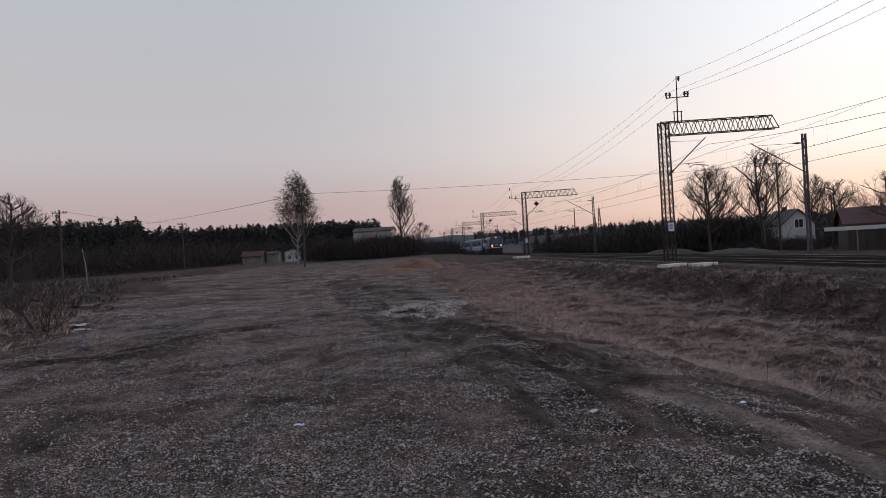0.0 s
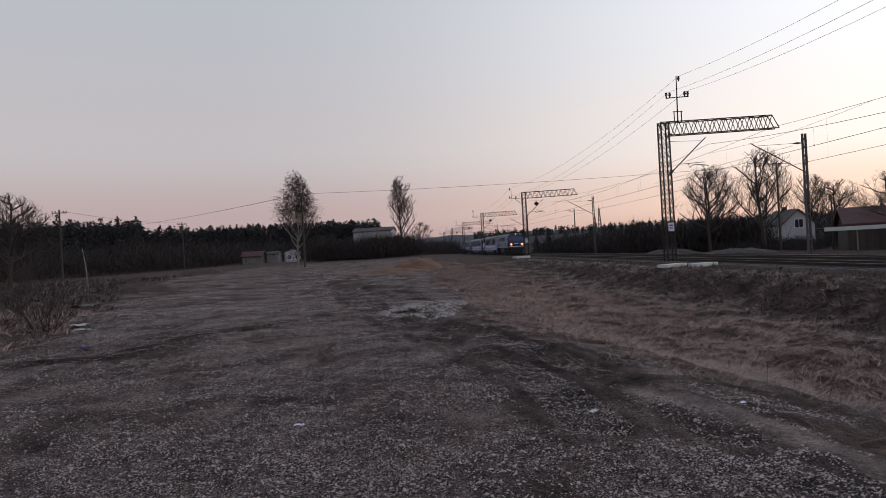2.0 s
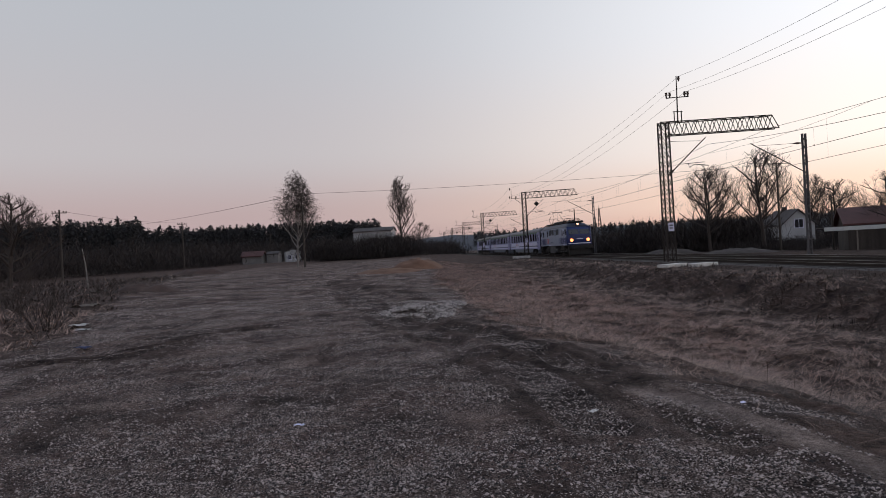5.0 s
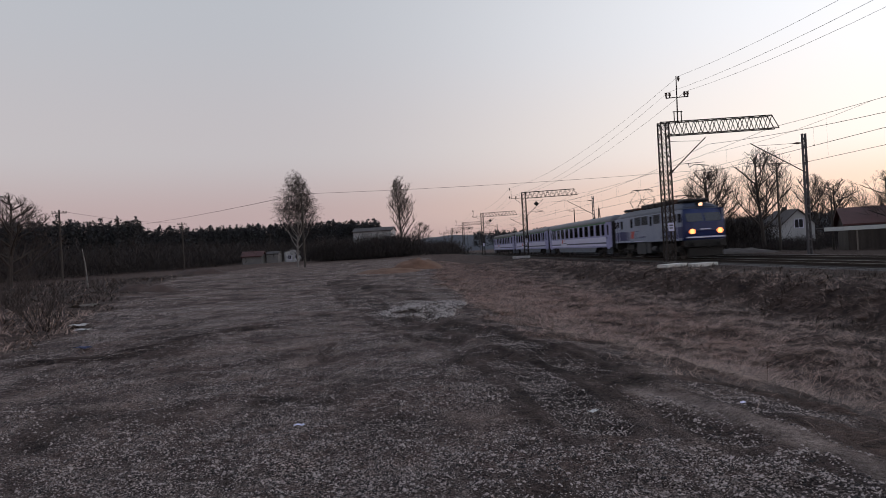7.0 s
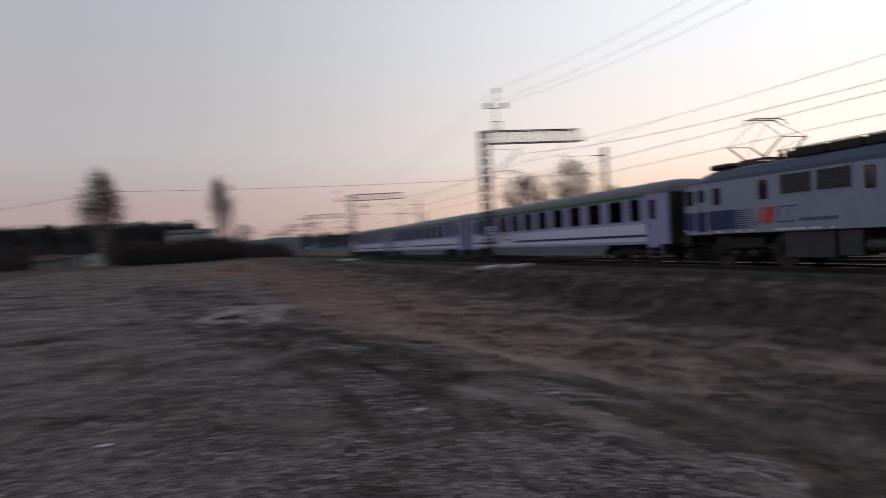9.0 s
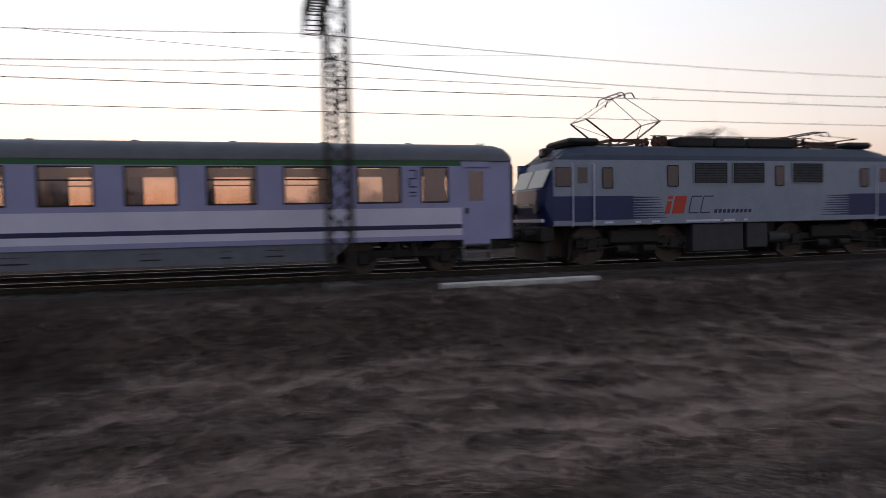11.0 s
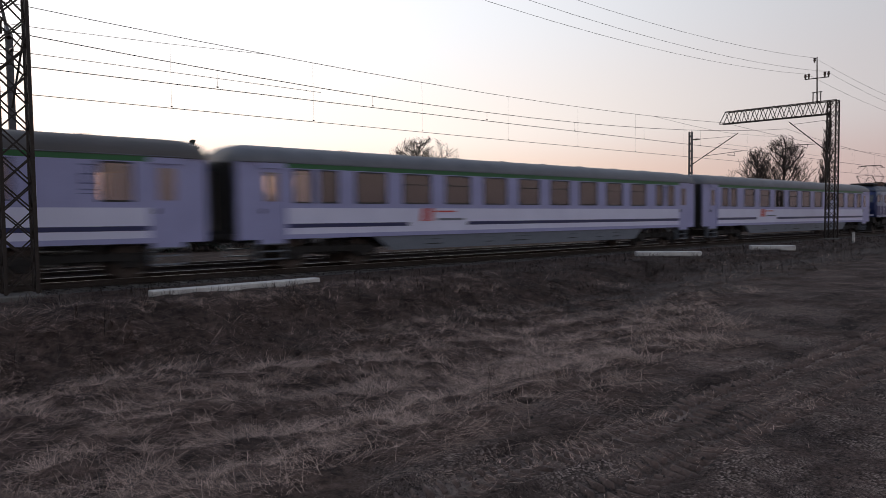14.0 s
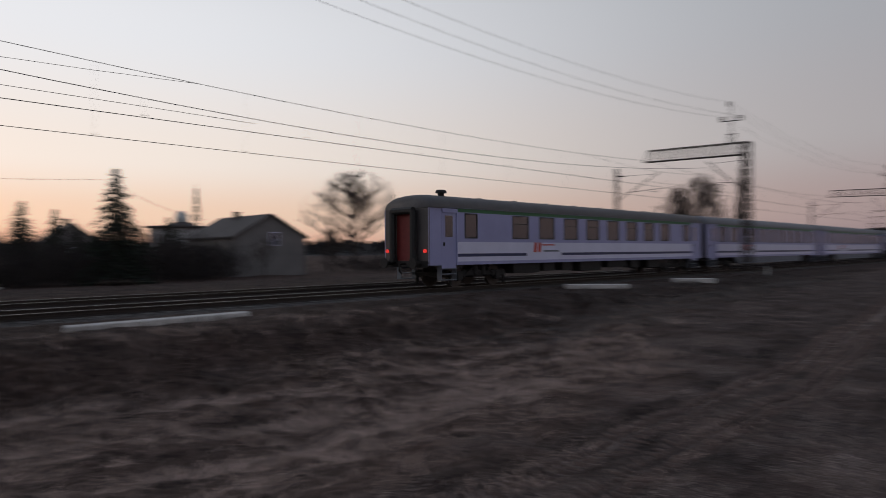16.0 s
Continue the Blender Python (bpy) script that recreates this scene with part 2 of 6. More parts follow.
# ---- ground ----
TRACK, FAR_TRACK = 20.22, 24.42      # track centres
MAST_X, MAST_FAR_X = 17.28, 27.1     # mast rows


def smooth(a, b, x):
    k = np.clip((x - a) / (b - a), 0, 1)
    return k * k * (3 - 2 * k)


def wander(x, y, s, seed):
    """Smooth uneven ground, about -1 to 1, with features s metres wide."""
    r = np.random.default_rng(seed)
    out = 0
    for i in range(7):
        a, p = r.uniform(0, 6.283, 2)
        k = 6.283 / s * r.uniform(0.6, 1.7)
        out = out + np.sin((x * np.cos(a) + y * np.sin(a)) * k + p)
    return out / 3.2


def road_edge(y):
    """Where the gravel yard ends and the grass begins, towards the tracks."""
    return np.interp(y, [-70, -40, -26, -16.7, -13.5, -11.5, -8.7, -4.8, -2.4, 2, 5.5, 8.7, 11, 14.7, 19.4, 26, 34, 45, 60, 120], [12, 9.5, 8.2, 7.6, 6.7, 5.6, 4.2, 3.55, 3.35, 3.6, 3.35, 3.1, 2.75, 1.95, 1.95, 2.1, 1.8, 2.2, 3.4, 4.6])


def ground_z(x, y):
    x, y = np.asarray(x, float), np.asarray(y, float)
    yard = -0.09 + 0.0075 * np.clip(y - 35, 0, 120) + 0.05 * wander(x, y, 9, 1) + 0.02 * wander(x, y, 2.2, 2)
    yard = yard + 0.5 * smooth(-9, -17, x - 0.12 * np.clip(y - 20, 0, 60)) * smooth(-5, 12, y) * (1 - smooth(60, 90, y)) * 0.5
    depth = np.interp(y, [-80, -45, -25, -10, 5, 45, 70, 110], [0.15, 0.2, 0.42, 0.95, 1.1, 1.15, 0.7, 0.3])
    e = road_edge(y)
    dip = smooth(e - 0.5, e + 4.5, x) * (1 - smooth(12.6, 15.6, x))
    z = yard - depth * dip + 0.07 * wander(x, y, 3.1, 3) * dip
    bank = smooth(11.8, 15.6, x)
    z = z * (1 - bank) + bank * (-0.14 + 0.03 * wander(x, y, 2.0, 4))
    bed = smooth(17.9, 18.7, x)
    z = z * (1 - bed) + bed * (-0.30)
    turfed = smooth(e + .1, e + 1.0, x) * (1 - smooth(11.5, 13.5, x)) * (1 - smooth(26, 40, np.abs(y)))
    z = z + turfed * (.06 * np.abs(wander(x, y, 1.3, 8)) + .025 * wander(x, y, .7, 9))
    over = smooth(26.2, 29.5, x)
    z = z * (1 - over) + over * (-0.35 + 0.08 * wander(x, y, 6, 5))
    z = z - smooth(30, 60, x) * 0.75
    far = np.hypot(x, y)
    clod = (1 - smooth(16, 30, far)) * (x < 17.5)
    z = z + clod * (0.016 * wander(x, y, 0.8, 6) + 0.011 * wander(x, y, 0.37, 7))
    return z - 0.4 * smooth(140, 260, far) * (x > 0)


def axis(lo, hi, inner, step):
    """Coordinates that lie step apart inside inner and ever wider outside it."""
    a, b = inner
    mid = list(np.arange(a, b + 1e-6, step))
    up, s = [b], step
    while up[-1] < hi:
        s *= 1.06 if up[-1] < 60 else 1.2
        up.append(up[-1] + s)
    dn, s = [a], step
    while dn[-1] > lo:
        s *= 1.06 if dn[-1] > -60 else 1.2
        dn.append(dn[-1] - s)
    return np.array(dn[:0:-1] + mid + up[1:])


def ground_material():
    """Gravel, wet dirt and dry turf, told apart by where the yard, the wheel tracks and the bank lie."""
    m = material("yard_and_turf", (0.020, 0.0155, 0.0145), (0.075, 0.058, 0.052), 0.95, 0, 2.2, 60, 0.6)
    nt = m.node_tree
    N, L = nt.nodes.new, nt.links.new
    b = nt.nodes["Principled BSDF"]
    b.inputs["Specular IOR Level"].default_value = 0.15
    at = N("ShaderNodeVertexColor")
    at.layer_name = "cover"
    sep = N("ShaderNodeSeparateColor")
    L(at.outputs["Color"], sep.inputs[0])
    tc = N("ShaderNodeTexCoord")
    drawn = N("ShaderNodeMapping")            # drawn out along the way that wheels run
    drawn.inputs["Rotation"].default_value = (0, 0, radians(-9))
    drawn.inputs["Scale"].default_value = (1.0, 0.16, 1.0)
    L(tc.outputs["Object"], drawn.inputs[0])

    def noise_at(scale, detail=6, rough=0.6, src=None):
        n = N("ShaderNodeTexNoise")
        n.inputs["Scale"].default_value, n.inputs["Detail"].default_value, n.inputs["Roughness"].default_value = scale, detail, rough
        L(src or tc.outputs["Object"], n.inputs[0])
        return n.outputs[0]

    def spread(src, lo, hi):
        r = N("ShaderNodeMapRange")
        r.inputs["From Min"].default_value, r.inputs["From Max"].default_value = lo, hi
        L(src, r.inputs["Value"])
        return r.outputs[0]

    def tone(src, lo, hi, c0, c1):
        x = N("ShaderNodeMix")
        x.data_type = "RGBA"
        x.inputs[6].default_value, x.inputs[7].default_value = (*c0, 1), (*c1, 1)
        L(spread(src, lo, hi), x.inputs[0])
        return x.outputs[2]

    def blend(fac, a, c):
        x = N("ShaderNodeMix")
        x.data_type = "RGBA"
        L(fac, x.inputs[0])
        L(a, x.inputs[6])
        L(c, x.inputs[7])
        return x.outputs[2]

    def times(a, c):
        x = N("ShaderNodeMath")
        x.operation = "MULTIPLY"
        L(a, x.inputs[0])
        if isinstance(c, float):
            x.inputs[1].default_value = c
        else:
            L(c, x.inputs[1])
        return x.outputs[0]

    def pebbles(scale, soil):
        """Rounded stones, each of its own tone, lying in soil that is darkened as shade between them; gives colour and
        height.
        """
        vor = N("ShaderNodeTexVoronoi")
        vor.voronoi_dimensions = "2D"
        vor.inputs["Scale"].default_value = scale
        L(tc.outputs["Object"], vor.inputs["Vector"])
        sc = N("ShaderNodeSeparateColor")
        L(vor.outputs["Color"], sc.inputs[0])
        own = tone(sc.outputs[0], 0.1, 1.0, (0.06, 0.045, 0.040), (0.60, 0.48, 0.43))
        gap = spread(vor.outputs["Distance"], 0.38, 0.55)
        return blend(gap, own, soil), vor.outputs["Distance"]

    crumbs = noise_at(26, 8, 0.8)
    soil = tone(crumbs, 0.38, 0.62, (0.014, 0.0098, 0.0088), (0.225, 0.160, 0.141))
    # the soil colour again, darkened to paint the shade between pebbles
    shaded_gaps = tone(crumbs, 0.36, 0.64, (0.008, 0.006, 0.0055), (0.085, 0.061, 0.054))
    pebble_a, height_a = pebbles(46, shaded_gaps)
    pebble_b, height_b = pebbles(95, shaded_gaps)
    pebble = blend(spread(noise_at(1.3, 4), 0.42, 0.58), pebble_a, pebble_b)
    gravel = blend(spread(noise_at(0.75, 10, 0.8), 0.44, 0.56), soil, pebble)
    dirt = tone(noise_at(9, 10, 0.8), 0.38, 0.66, (0.008, 0.0056, 0.0050), (0.092, 0.064, 0.055))
    streak = times(spread(noise_at(1.6, 7, 0.75, drawn.outputs[0]), 0.50, 0.62), 0.7)
    gravel = blend(streak, gravel, dirt)
    turf = tone(noise_at(5, 12, 0.8), 0.38, 0.64, (0.024, 0.0162, 0.014), (0.148, 0.101, 0.084))
    col = blend(sep.outputs["Red"], gravel, turf)                 # red: turf
    col = blend(sep.outputs["Green"], col, dirt)                  # green: dark wet dirt
    pale = tone(noise_at(18, 8, 0.8), 0.36, 0.66, (0.13, 0.10, 0.088), (0.44, 0.355, 0.315))
    col = blend(sep.outputs["Blue"], col, pale)                   # blue: pale trodden grit
    patchy = N("ShaderNodeMix")                                   # worn and washed patches
    patchy.data_type, patchy.blend_type = "RGBA", "MULTIPLY"
    patchy.inputs[0].default_value = 1.0
    L(col, patchy.inputs[6])
    L(tone(noise_at(0.9, 9, 0.72), 0.34, 0.66, (0.50, 0.50, 0.52), (1.75, 1.72, 1.68)), patchy.inputs[7])
    L(patchy.outputs[2], b.inputs["Base Color"])
    up = N("ShaderNodeMath")
    up.operation = "MULTIPLY_ADD"
    up.inputs[1].default_value = -0.35
    L(height_a, up.inputs[0])
    L(noise_at(9, 12, 0.8), up.inputs[2])
    bp = N("ShaderNodeBump")
    bp.inputs["Strength"].default_value, bp.inputs["Distance"].default_value = 1.0, 0.09
    L(up.outputs[0], bp.inputs["Height"])
    L(bp.outputs[0], b.inputs["Normal"])
    return m


def strip(x, y, pts, half, soft):
    """How much a place lies in a band along a line of points."""
    d = np.full(np.shape(x), 1e9)
    for (x0, y0), (x1, y1) in zip(pts, pts[1:]):
        dx, dy = x1 - x0, y1 - y0
        k = np.clip(((x - x0) * dx + (y - y0) * dy) / (dx * dx + dy * dy), 0, 1)
        d = np.minimum(d, np.hypot(x - x0 - k * dx, y - y0 - k * dy))
    return 1 - smooth(half, half + soft, d)


RUTS = [[(2.6, 5.2), (2.35, 8.0), (1.8, 10.5), (1.3, 13), (.2, 17), (-.6, 24), (-2.2, 33), (-4, 50)],
        [(1.6, 5.6), (1.5, 8.5), (.9, 11), (.2, 14), (-.8, 18), (-2.2, 26), (-4.5, 42)],
        [(-8, 11.6), (-5.3, 12.1), (-4.2, 14.5), (-3.2, 16.5), (-1, 18)],
        [(3.3, -1.6), (3.16, -2.3), (3.06, -3.7), (2.97, -5.0), (3.06, -7.4), (3.15, -10.8), (3.7, -16), (5.0, -27), (6.5, -50)],
        [(2.45, -2.2), (2.45, -3.0), (2.47, -3.9), (2.50, -5.1), (2.48, -6.7), (2.5, -8.5), (2.9, -13), (3.9, -24), (5.4, -50)]]
PATH = [(2.45, 7.1), (2.7, 6.4), (2.95, 5.6), (3.1, 4.3), (3.2, 3.0), (3.3, 1.5), (3.35, -.5), (3.2, -2.2), (3.06, -3.7), (2.97, -5), (3.06, -7.4), (3.15, -10.8), (3.6, -16), (4.5, -26)]
MUD = [[(-9, 11.0), (-7.1, 11.9), (-5.3, 12.3), (-4.2, 15.0), (-3.6, 16.3)], [(2.5, 7.6), (2.0, 9.6), (1.5, 12.4), (.7, 15.5), (.4, 25), (-.4, 28)], [(-20, 42), (-9, 38), (-2, 34), (.5, 30)]]


def cover(x, y):
    e = road_edge(y)
    ragged = e + 0.5 * wander(x, y, 2.5, 11)
    turf = smooth(ragged - 0.3, ragged + 0.5, x)
    left = np.interp(y, [-20, 5, 12.7, 18.8, 24, 34, 54, 76], [-9, -7.2, -7.55, -8.8, -10.4, -13.8, -18.8, -21.6]) + .5 * wander(x, y, 4, 12)
    turf = np.maximum(turf, smooth(left, left - .9, x) * (y > -20))
    turf = np.maximum(turf, smooth(95, 120, np.hypot(x, y)))
    dirt = np.zeros(np.shape(x))
    for r in RUTS:
        dirt = np.maximum(dirt, strip(x, y, r, 0.14, 0.4) * (0.6 + .35 * wander(x, y, 1.2, 19)))
    dirt = np.maximum(dirt, 0.6 * smooth(0.55, 1.0, wander(x, y, 6, 13) + .3 * wander(x, y, 1.4, 18)) * (1 - turf))
    dirt = np.maximum(dirt, 0.55 * smooth(12.0, 14.5, x) * (1 - smooth(18, 18.5, x)))
    dirt = np.maximum(dirt, 0.55 * smooth(-4, -14, y) * (1 - turf))
    trod = np.clip(strip(x, y, PATH, 0.05, 0.17) * (0.85 + 0.4 * wander(x, y, 1.3, 14)), 0, 1)
    for m in MUD:
        dirt = np.maximum(dirt, strip(x, y, m, .30, .35) * (.9 + .25 * wander(x, y, 1.1, 16)))
    k = np.nonzero((np.abs(x + .05 * y) < 4.5) & (y > 4) & (y < 42))
    xk, yk = x[k], y[k]
    bent, broken = .12 * wander(xk, yk, 5, 21), smooth(-.5, .3, wander(xk, yk, 2.8, 22))
    for r in RUTS[:2]:
        for o in (-.52, -.25, .14, .4, .66):
            dirt[k] = np.maximum(dirt[k], .85 * strip(xk - o - bent, yk, r, .035, .09) * broken)
    dirt = np.maximum(dirt, 0.75 * smooth(26, 29, x) * (1 - smooth(45, 60, x)))
    trod = np.maximum(trod, .35 * strip(x, y, RUTS[4], .10, .22))
    trod = np.maximum(trod, .8 * strip(x, y, [(-11, 34.6), (-8, 35.2), (-5, 34.8)], .4, .6) * (.6 + .5 * wander(x, y, 1.1, 20)))
    dirt = np.clip(dirt, 0, 1) * (1 - .8 * np.clip(trod, 0, 1))
    return turf, dirt, np.clip(trod, 0, 1)


def make_ground():
    xs = axis(-2600, 2600, (-7, 9), 0.11)
    ys = axis(-2600, 2600, (-13, 15), 0.11)
    X, Y = np.meshgrid(xs, ys)
    Z = ground_z(X, Y)
    for r in RUTS:
        Z = Z - 0.05 * strip(X, Y, r, 0.12, 0.22) + 0.02 * (strip(X, Y, r, 0.34, 0.2) - strip(X, Y, r, 0.2, 0.15))
    nx, ny = len(xs), len(ys)
    i = np.arange(nx * ny).reshape(ny, nx)
    a, b, c, d = i[:-1, :-1].ravel(), i[:-1, 1:].ravel(), i[1:, 1:].ravel(), i[1:, :-1].ravel()
    me = tri_mesh("ground", np.stack([X.ravel(), Y.ravel(), Z.ravel()], 1), np.concatenate([np.stack([a, b, c], 1), np.stack([a, c, d], 1)]), ground_material())
    me.polygons.foreach_set("use_smooth", [True] * len(me.polygons))
    t, g, p = cover(X.ravel(), Y.ravel())
    layer = me.color_attributes.new("cover", "FLOAT_COLOR", "POINT")
    layer.data.foreach_set("color", np.stack([t, g, p, np.ones_like(t)], 1).astype(np.float32).ravel())
    tagged(new("ground", me), "gravel yard with wheel ruts and dry turf", "ground", kind="structure")


make_ground()


# ---- tracks ----
def make_tracks():
    for name, cx in (("railway_track", TRACK), ("railway_track", FAR_TRACK)):
        tr = empty(name, pose(cx, 0, 0), label="railway track with rusty rails on concrete sleepers", category="railway track", group="tracks", kind="structure")
        for s in (-1, 1):
            x = s * 0.7535
            prof = [(x - .07, -.17), (x + .07, -.17), (x + .07, -.155), (x + .012, -.13), (x + .012, -.045), (x + .034, -.035), (x + .034, -.006), (x - .034, -.006), (x - .034, -.035), (x - .012, -.045), (x - .012, -.13), (x - .07, -.155)]
            rail = part("rail", Geo().extrude(prof, -700, 700), M["rail"], tr, "rusty rail with a polished head")
            part("rail_head", Geo().box(x - .030, -700, -.006, x + .030, 700, 0.0), M["railtop"], rail)
        sl = Geo().box(-1.3, -.13, -.34, 1.3, .13, -.175, 0.02).mesh("sleeper", M["sleeper"])
        for k in range(-74, 74):
            part("sleeper", sl, None, tr, at=pose(0, k * 0.62, 0))
        rest = Geo()
        for k in list(range(-380, -74)) + list(range(74, 480)):
            rest.box(-1.3, k * .62 - .13, -.34, 1.3, k * .62 + .13, -.175)
        tagged(part("sleepers_beyond", rest, M["sleeper"], tr), kind="stuff")
    # ballast bed under both tracks, and loose stones over it
    bed = Geo().extrude([(17.75, -.55), (18.35, -.21), (TRACK + 1.9, -.20), (FAR_TRACK - 1.9, -.20), (26.3, -.21), (27.0, -.55)], -700, 700)
    tagged(part("ballast_bed", bed, M["ballast"]), "grey crushed stone ballast bed", "ballast", kind="structure")
    n = 26000
    x = rng.uniform(17.8, 26.8, n)
    y = np.clip(rng.normal(-6, 26, n), -75, 75)
    edge = np.minimum(smooth(17.7, 18.35, x), 1 - smooth(26.3, 27.0, x))
    z = -0.53 + 0.33 * edge + rng.uniform(-.01, .03, n)
    tagged(new("ballast_stones", stones(x, y, z, rng.uniform(.025, .05, n), M["ballast"], SUNK_F)), "loose crushed ballast stones", "ballast", kind="stuff")


OCTA_V = np.array([(1, 0, 0), (-1, 0, 0), (0, 1, 0), (0, -1, 0), (0, 0, 1), (0, 0, -1)], float)
OCTA_F = np.array([(0, 2, 4), (2, 1, 4), (1, 3, 4), (3, 0, 4), (2, 0, 5), (1, 2, 5), (3, 1, 5), (0, 3, 5)])
SUNK_F = OCTA_F[:4]   # stones sunk to their middle


def stones(x, y, z, r, mat, faces=OCTA_F):
    n = len(x)
    v = OCTA_V[None] * r[:, None, None] * rng.uniform(0.55, 1.25, (n, 6, 1)) * np.array((1, 1, 0.7))
    a = rng.uniform(0, 6.283, n)
    c, s = np.cos(a)[:, None], np.sin(a)[:, None]
    vx, vy = v[..., 0] * c - v[..., 1] * s, v[..., 0] * s + v[..., 1] * c
    tilt = rng.uniform(-.6, .6, (n, 1))
    P = np.stack([vx + x[:, None], vy + y[:, None], v[..., 2] + tilt * vx + z[:, None]], 2)
    F = faces[None] + (np.arange(n) * 6)[:, None, None]
    return tri_mesh("stones", P.reshape(-1, 3), F.reshape(-1, 3), mat)


make_tracks()


# ---- overhead line ----
def lattice(g, x0, x1, y0, y1, z0, z1, bay, t=0.06, taper=0.0):
    """A braced four-legged lattice column."""
    def legs(k):
        q = taper * k
        return [(x0 + q, y0 + q), (x1 - q, y0 + q), (x1 - q, y1 - q), (x0 + q, y1 - q)]
    lo, hi = legs(0), legs(1)
    for a, b in zip(lo, hi):
        g.bar((*a, z0), (*b, z1), t * 1.35)
    n = max(1, round((z1 - z0) / bay))
    for i in range(n):
        k0, k1 = i / n, (i + 1) / n
        a, b = legs(k0), legs(k1)
        za, zb = z0 + (z1 - z0) * k0, z0 + (z1 - z0) * k1
        for s in range(4):
            e = (s + 1) % 4
            g.bar((*a[s], za), (*b[e], zb), t * 0.6)
            g.bar((*a[e], za), (*b[s], zb), t * 0.6)
    return g


def gantry_mast(post_on_beam=True):
    """A lattice mast with a beam over both tracks, an insulated bracket arm and a post for the feeder wires."""
    m = empty("catenary_mast", pose(0, 0, 0), label="rusty lattice catenary mast with a truss beam over the tracks", category="catenary mast", group="gantry masts")
    part("footing", Geo().box(-.40, -.40, -.9, .40, .40, -.04, 0.03), M["sleeper"], m, "square concrete footing")
    part("column", lattice(Geo(), -.28, .28, -.30, .30, -.02, 9.05, 0.62, 0.075, 0.02), M["steel"], m)
    g = Geo()
    y = 0.26
    for s in (-y, y):
        g.bar((-.28, s, 9.02), (7.2, s, 9.18), 0.085)
        g.bar((0.28, s, 8.18), (7.65, s, 8.34), 0.085)
        n = 11
        for i in range(n):
            xa = 0.3 + i * 6.9 / n
            xb, xc = xa + 3.45 / n, xa + 6.9 / n
            g.bar((xa, s, 9.04 + .02 * xa), (xb, s, 8.19 + .02 * xb), 0.05)
            g.bar((xb, s, 8.19 + .02 * xb), (xc, s, 9.04 + .02 * xc), 0.05)
        g.bar((7.2, s, 9.18), (7.65, s, 8.34), 0.06)
    for i in range(12):
        x = 0.3 + i * 0.63
        g.bar((x, -y, 9.04 + .02 * x), (x, y, 9.04 + .02 * x), 0.05)
        g.bar((x, -y, 8.19 + .02 * x), (x, y, 8.19 + .02 * x), 0.05)
    part("beam", g, M["steel"], m, "rusty truss beam")
    if post_on_beam:
        g = Geo()
        g.bar((1.0, 0, 9.05), (1.05, 0, 12.05), 0.10, 0.07, 6)
        g.bar((0.78, 0, 9.05), (0.78, 0, 9.75), 0.07).bar((1.26, 0, 9.05), (1.26, 0, 9.75), 0.07).bar((.7, 0, 9.72), (1.34, 0, 9.72), .07)
        g.bar((0.30, 0, 10.62), (1.80, 0, 10.68), 0.075)
        post = part("feeder_post", g, M["steel"], m)
        for x, z in ((.32, 10.66), (.55, 10.66), (1.55, 10.7), (1.76, 10.7), (1.2, 11.7)):
            part("insulator", Geo().tube([(x, 0, z), (x, 0, z + .10), (x, 0, z + .12), (x, 0, z + .2), (x, 0, z + .22), (x, 0, z + .30), (x, 0, z + .33)], [.05, .05, .085, .085, .055, .085, .03], 8), M["porcelain"], post, "ribbed brown insulator")
    else:
        g = Geo()
        g.bar((-2.05, 0, 8.2), (-.25, 0, 8.25), 0.08).bar((-1.3, 0, 8.2), (-.25, 0, 7.35), 0.06).bar((-1.75, 0, 8.2), (-1.75, 0, 9.6), 0.07)
        post = part("feeder_bracket", g, M["steel"], m)
        for x, z in ((-2.0, 8.24), (-1.1, 8.24), (-1.95, 9.4)):
            part("insulator", Geo().tube([(x, 0, z), (x, 0, z + .10), (x, 0, z + .12), (x, 0, z + .2), (x, 0, z + .22), (x, 0, z + .30), (x, 0, z + .33)], [.05, .05, .085, .085, .055, .085, .03], 8), M["porcelain"], post, "ribbed brown insulator")
        c, r = (1.72, -.12, 7.35), .36
        part("diamond_sign", Geo().plate([(c[0] - r, c[1], c[2]), (c[0], c[1], c[2] - r), (c[0] + r, c[1], c[2]), (c[0], c[1], c[2] + r)], (0, 1, 0), .03), M["dark"], m, "black diamond line sign")
    g = Geo()
    g.bar((.25, 0, 5.65), (2.78, 0, 7.95), 0.07, sides=6)
    g.bar((.25, 0, 7.80), (2.45, 0, 7.75), 0.03)
    g.bar((1.0, 0, 6.28), (2.62, 0, 6.36), 0.05)
    g.tube([(1.55, 0, 6.33), (1.6, 0, 6.05), (2.0, 0, 6.25), (2.9, 0, 6.12)], 0.028, 5)
    part("bracket_arm", g, M["steel"], m)
    part("arm_insulator", Geo().tube([(.25, 0, 5.65), (.36, 0, 5.75), (.58, 0, 5.95)], [.05, .085, .05], 8), M["porcelain"], m)
    part("sign_plate", Geo().box(-.16, -.36, 1.95, .22, -.34, 2.5, 0.004), M["white"], m, "small white number plate")
    g = Geo()
    for z in (2.30, 2.12):
        g.box(-.09, -.366, z, .14, -.361, z + .07)
    part("sign_bars", g, M["dark"], m)
    return m


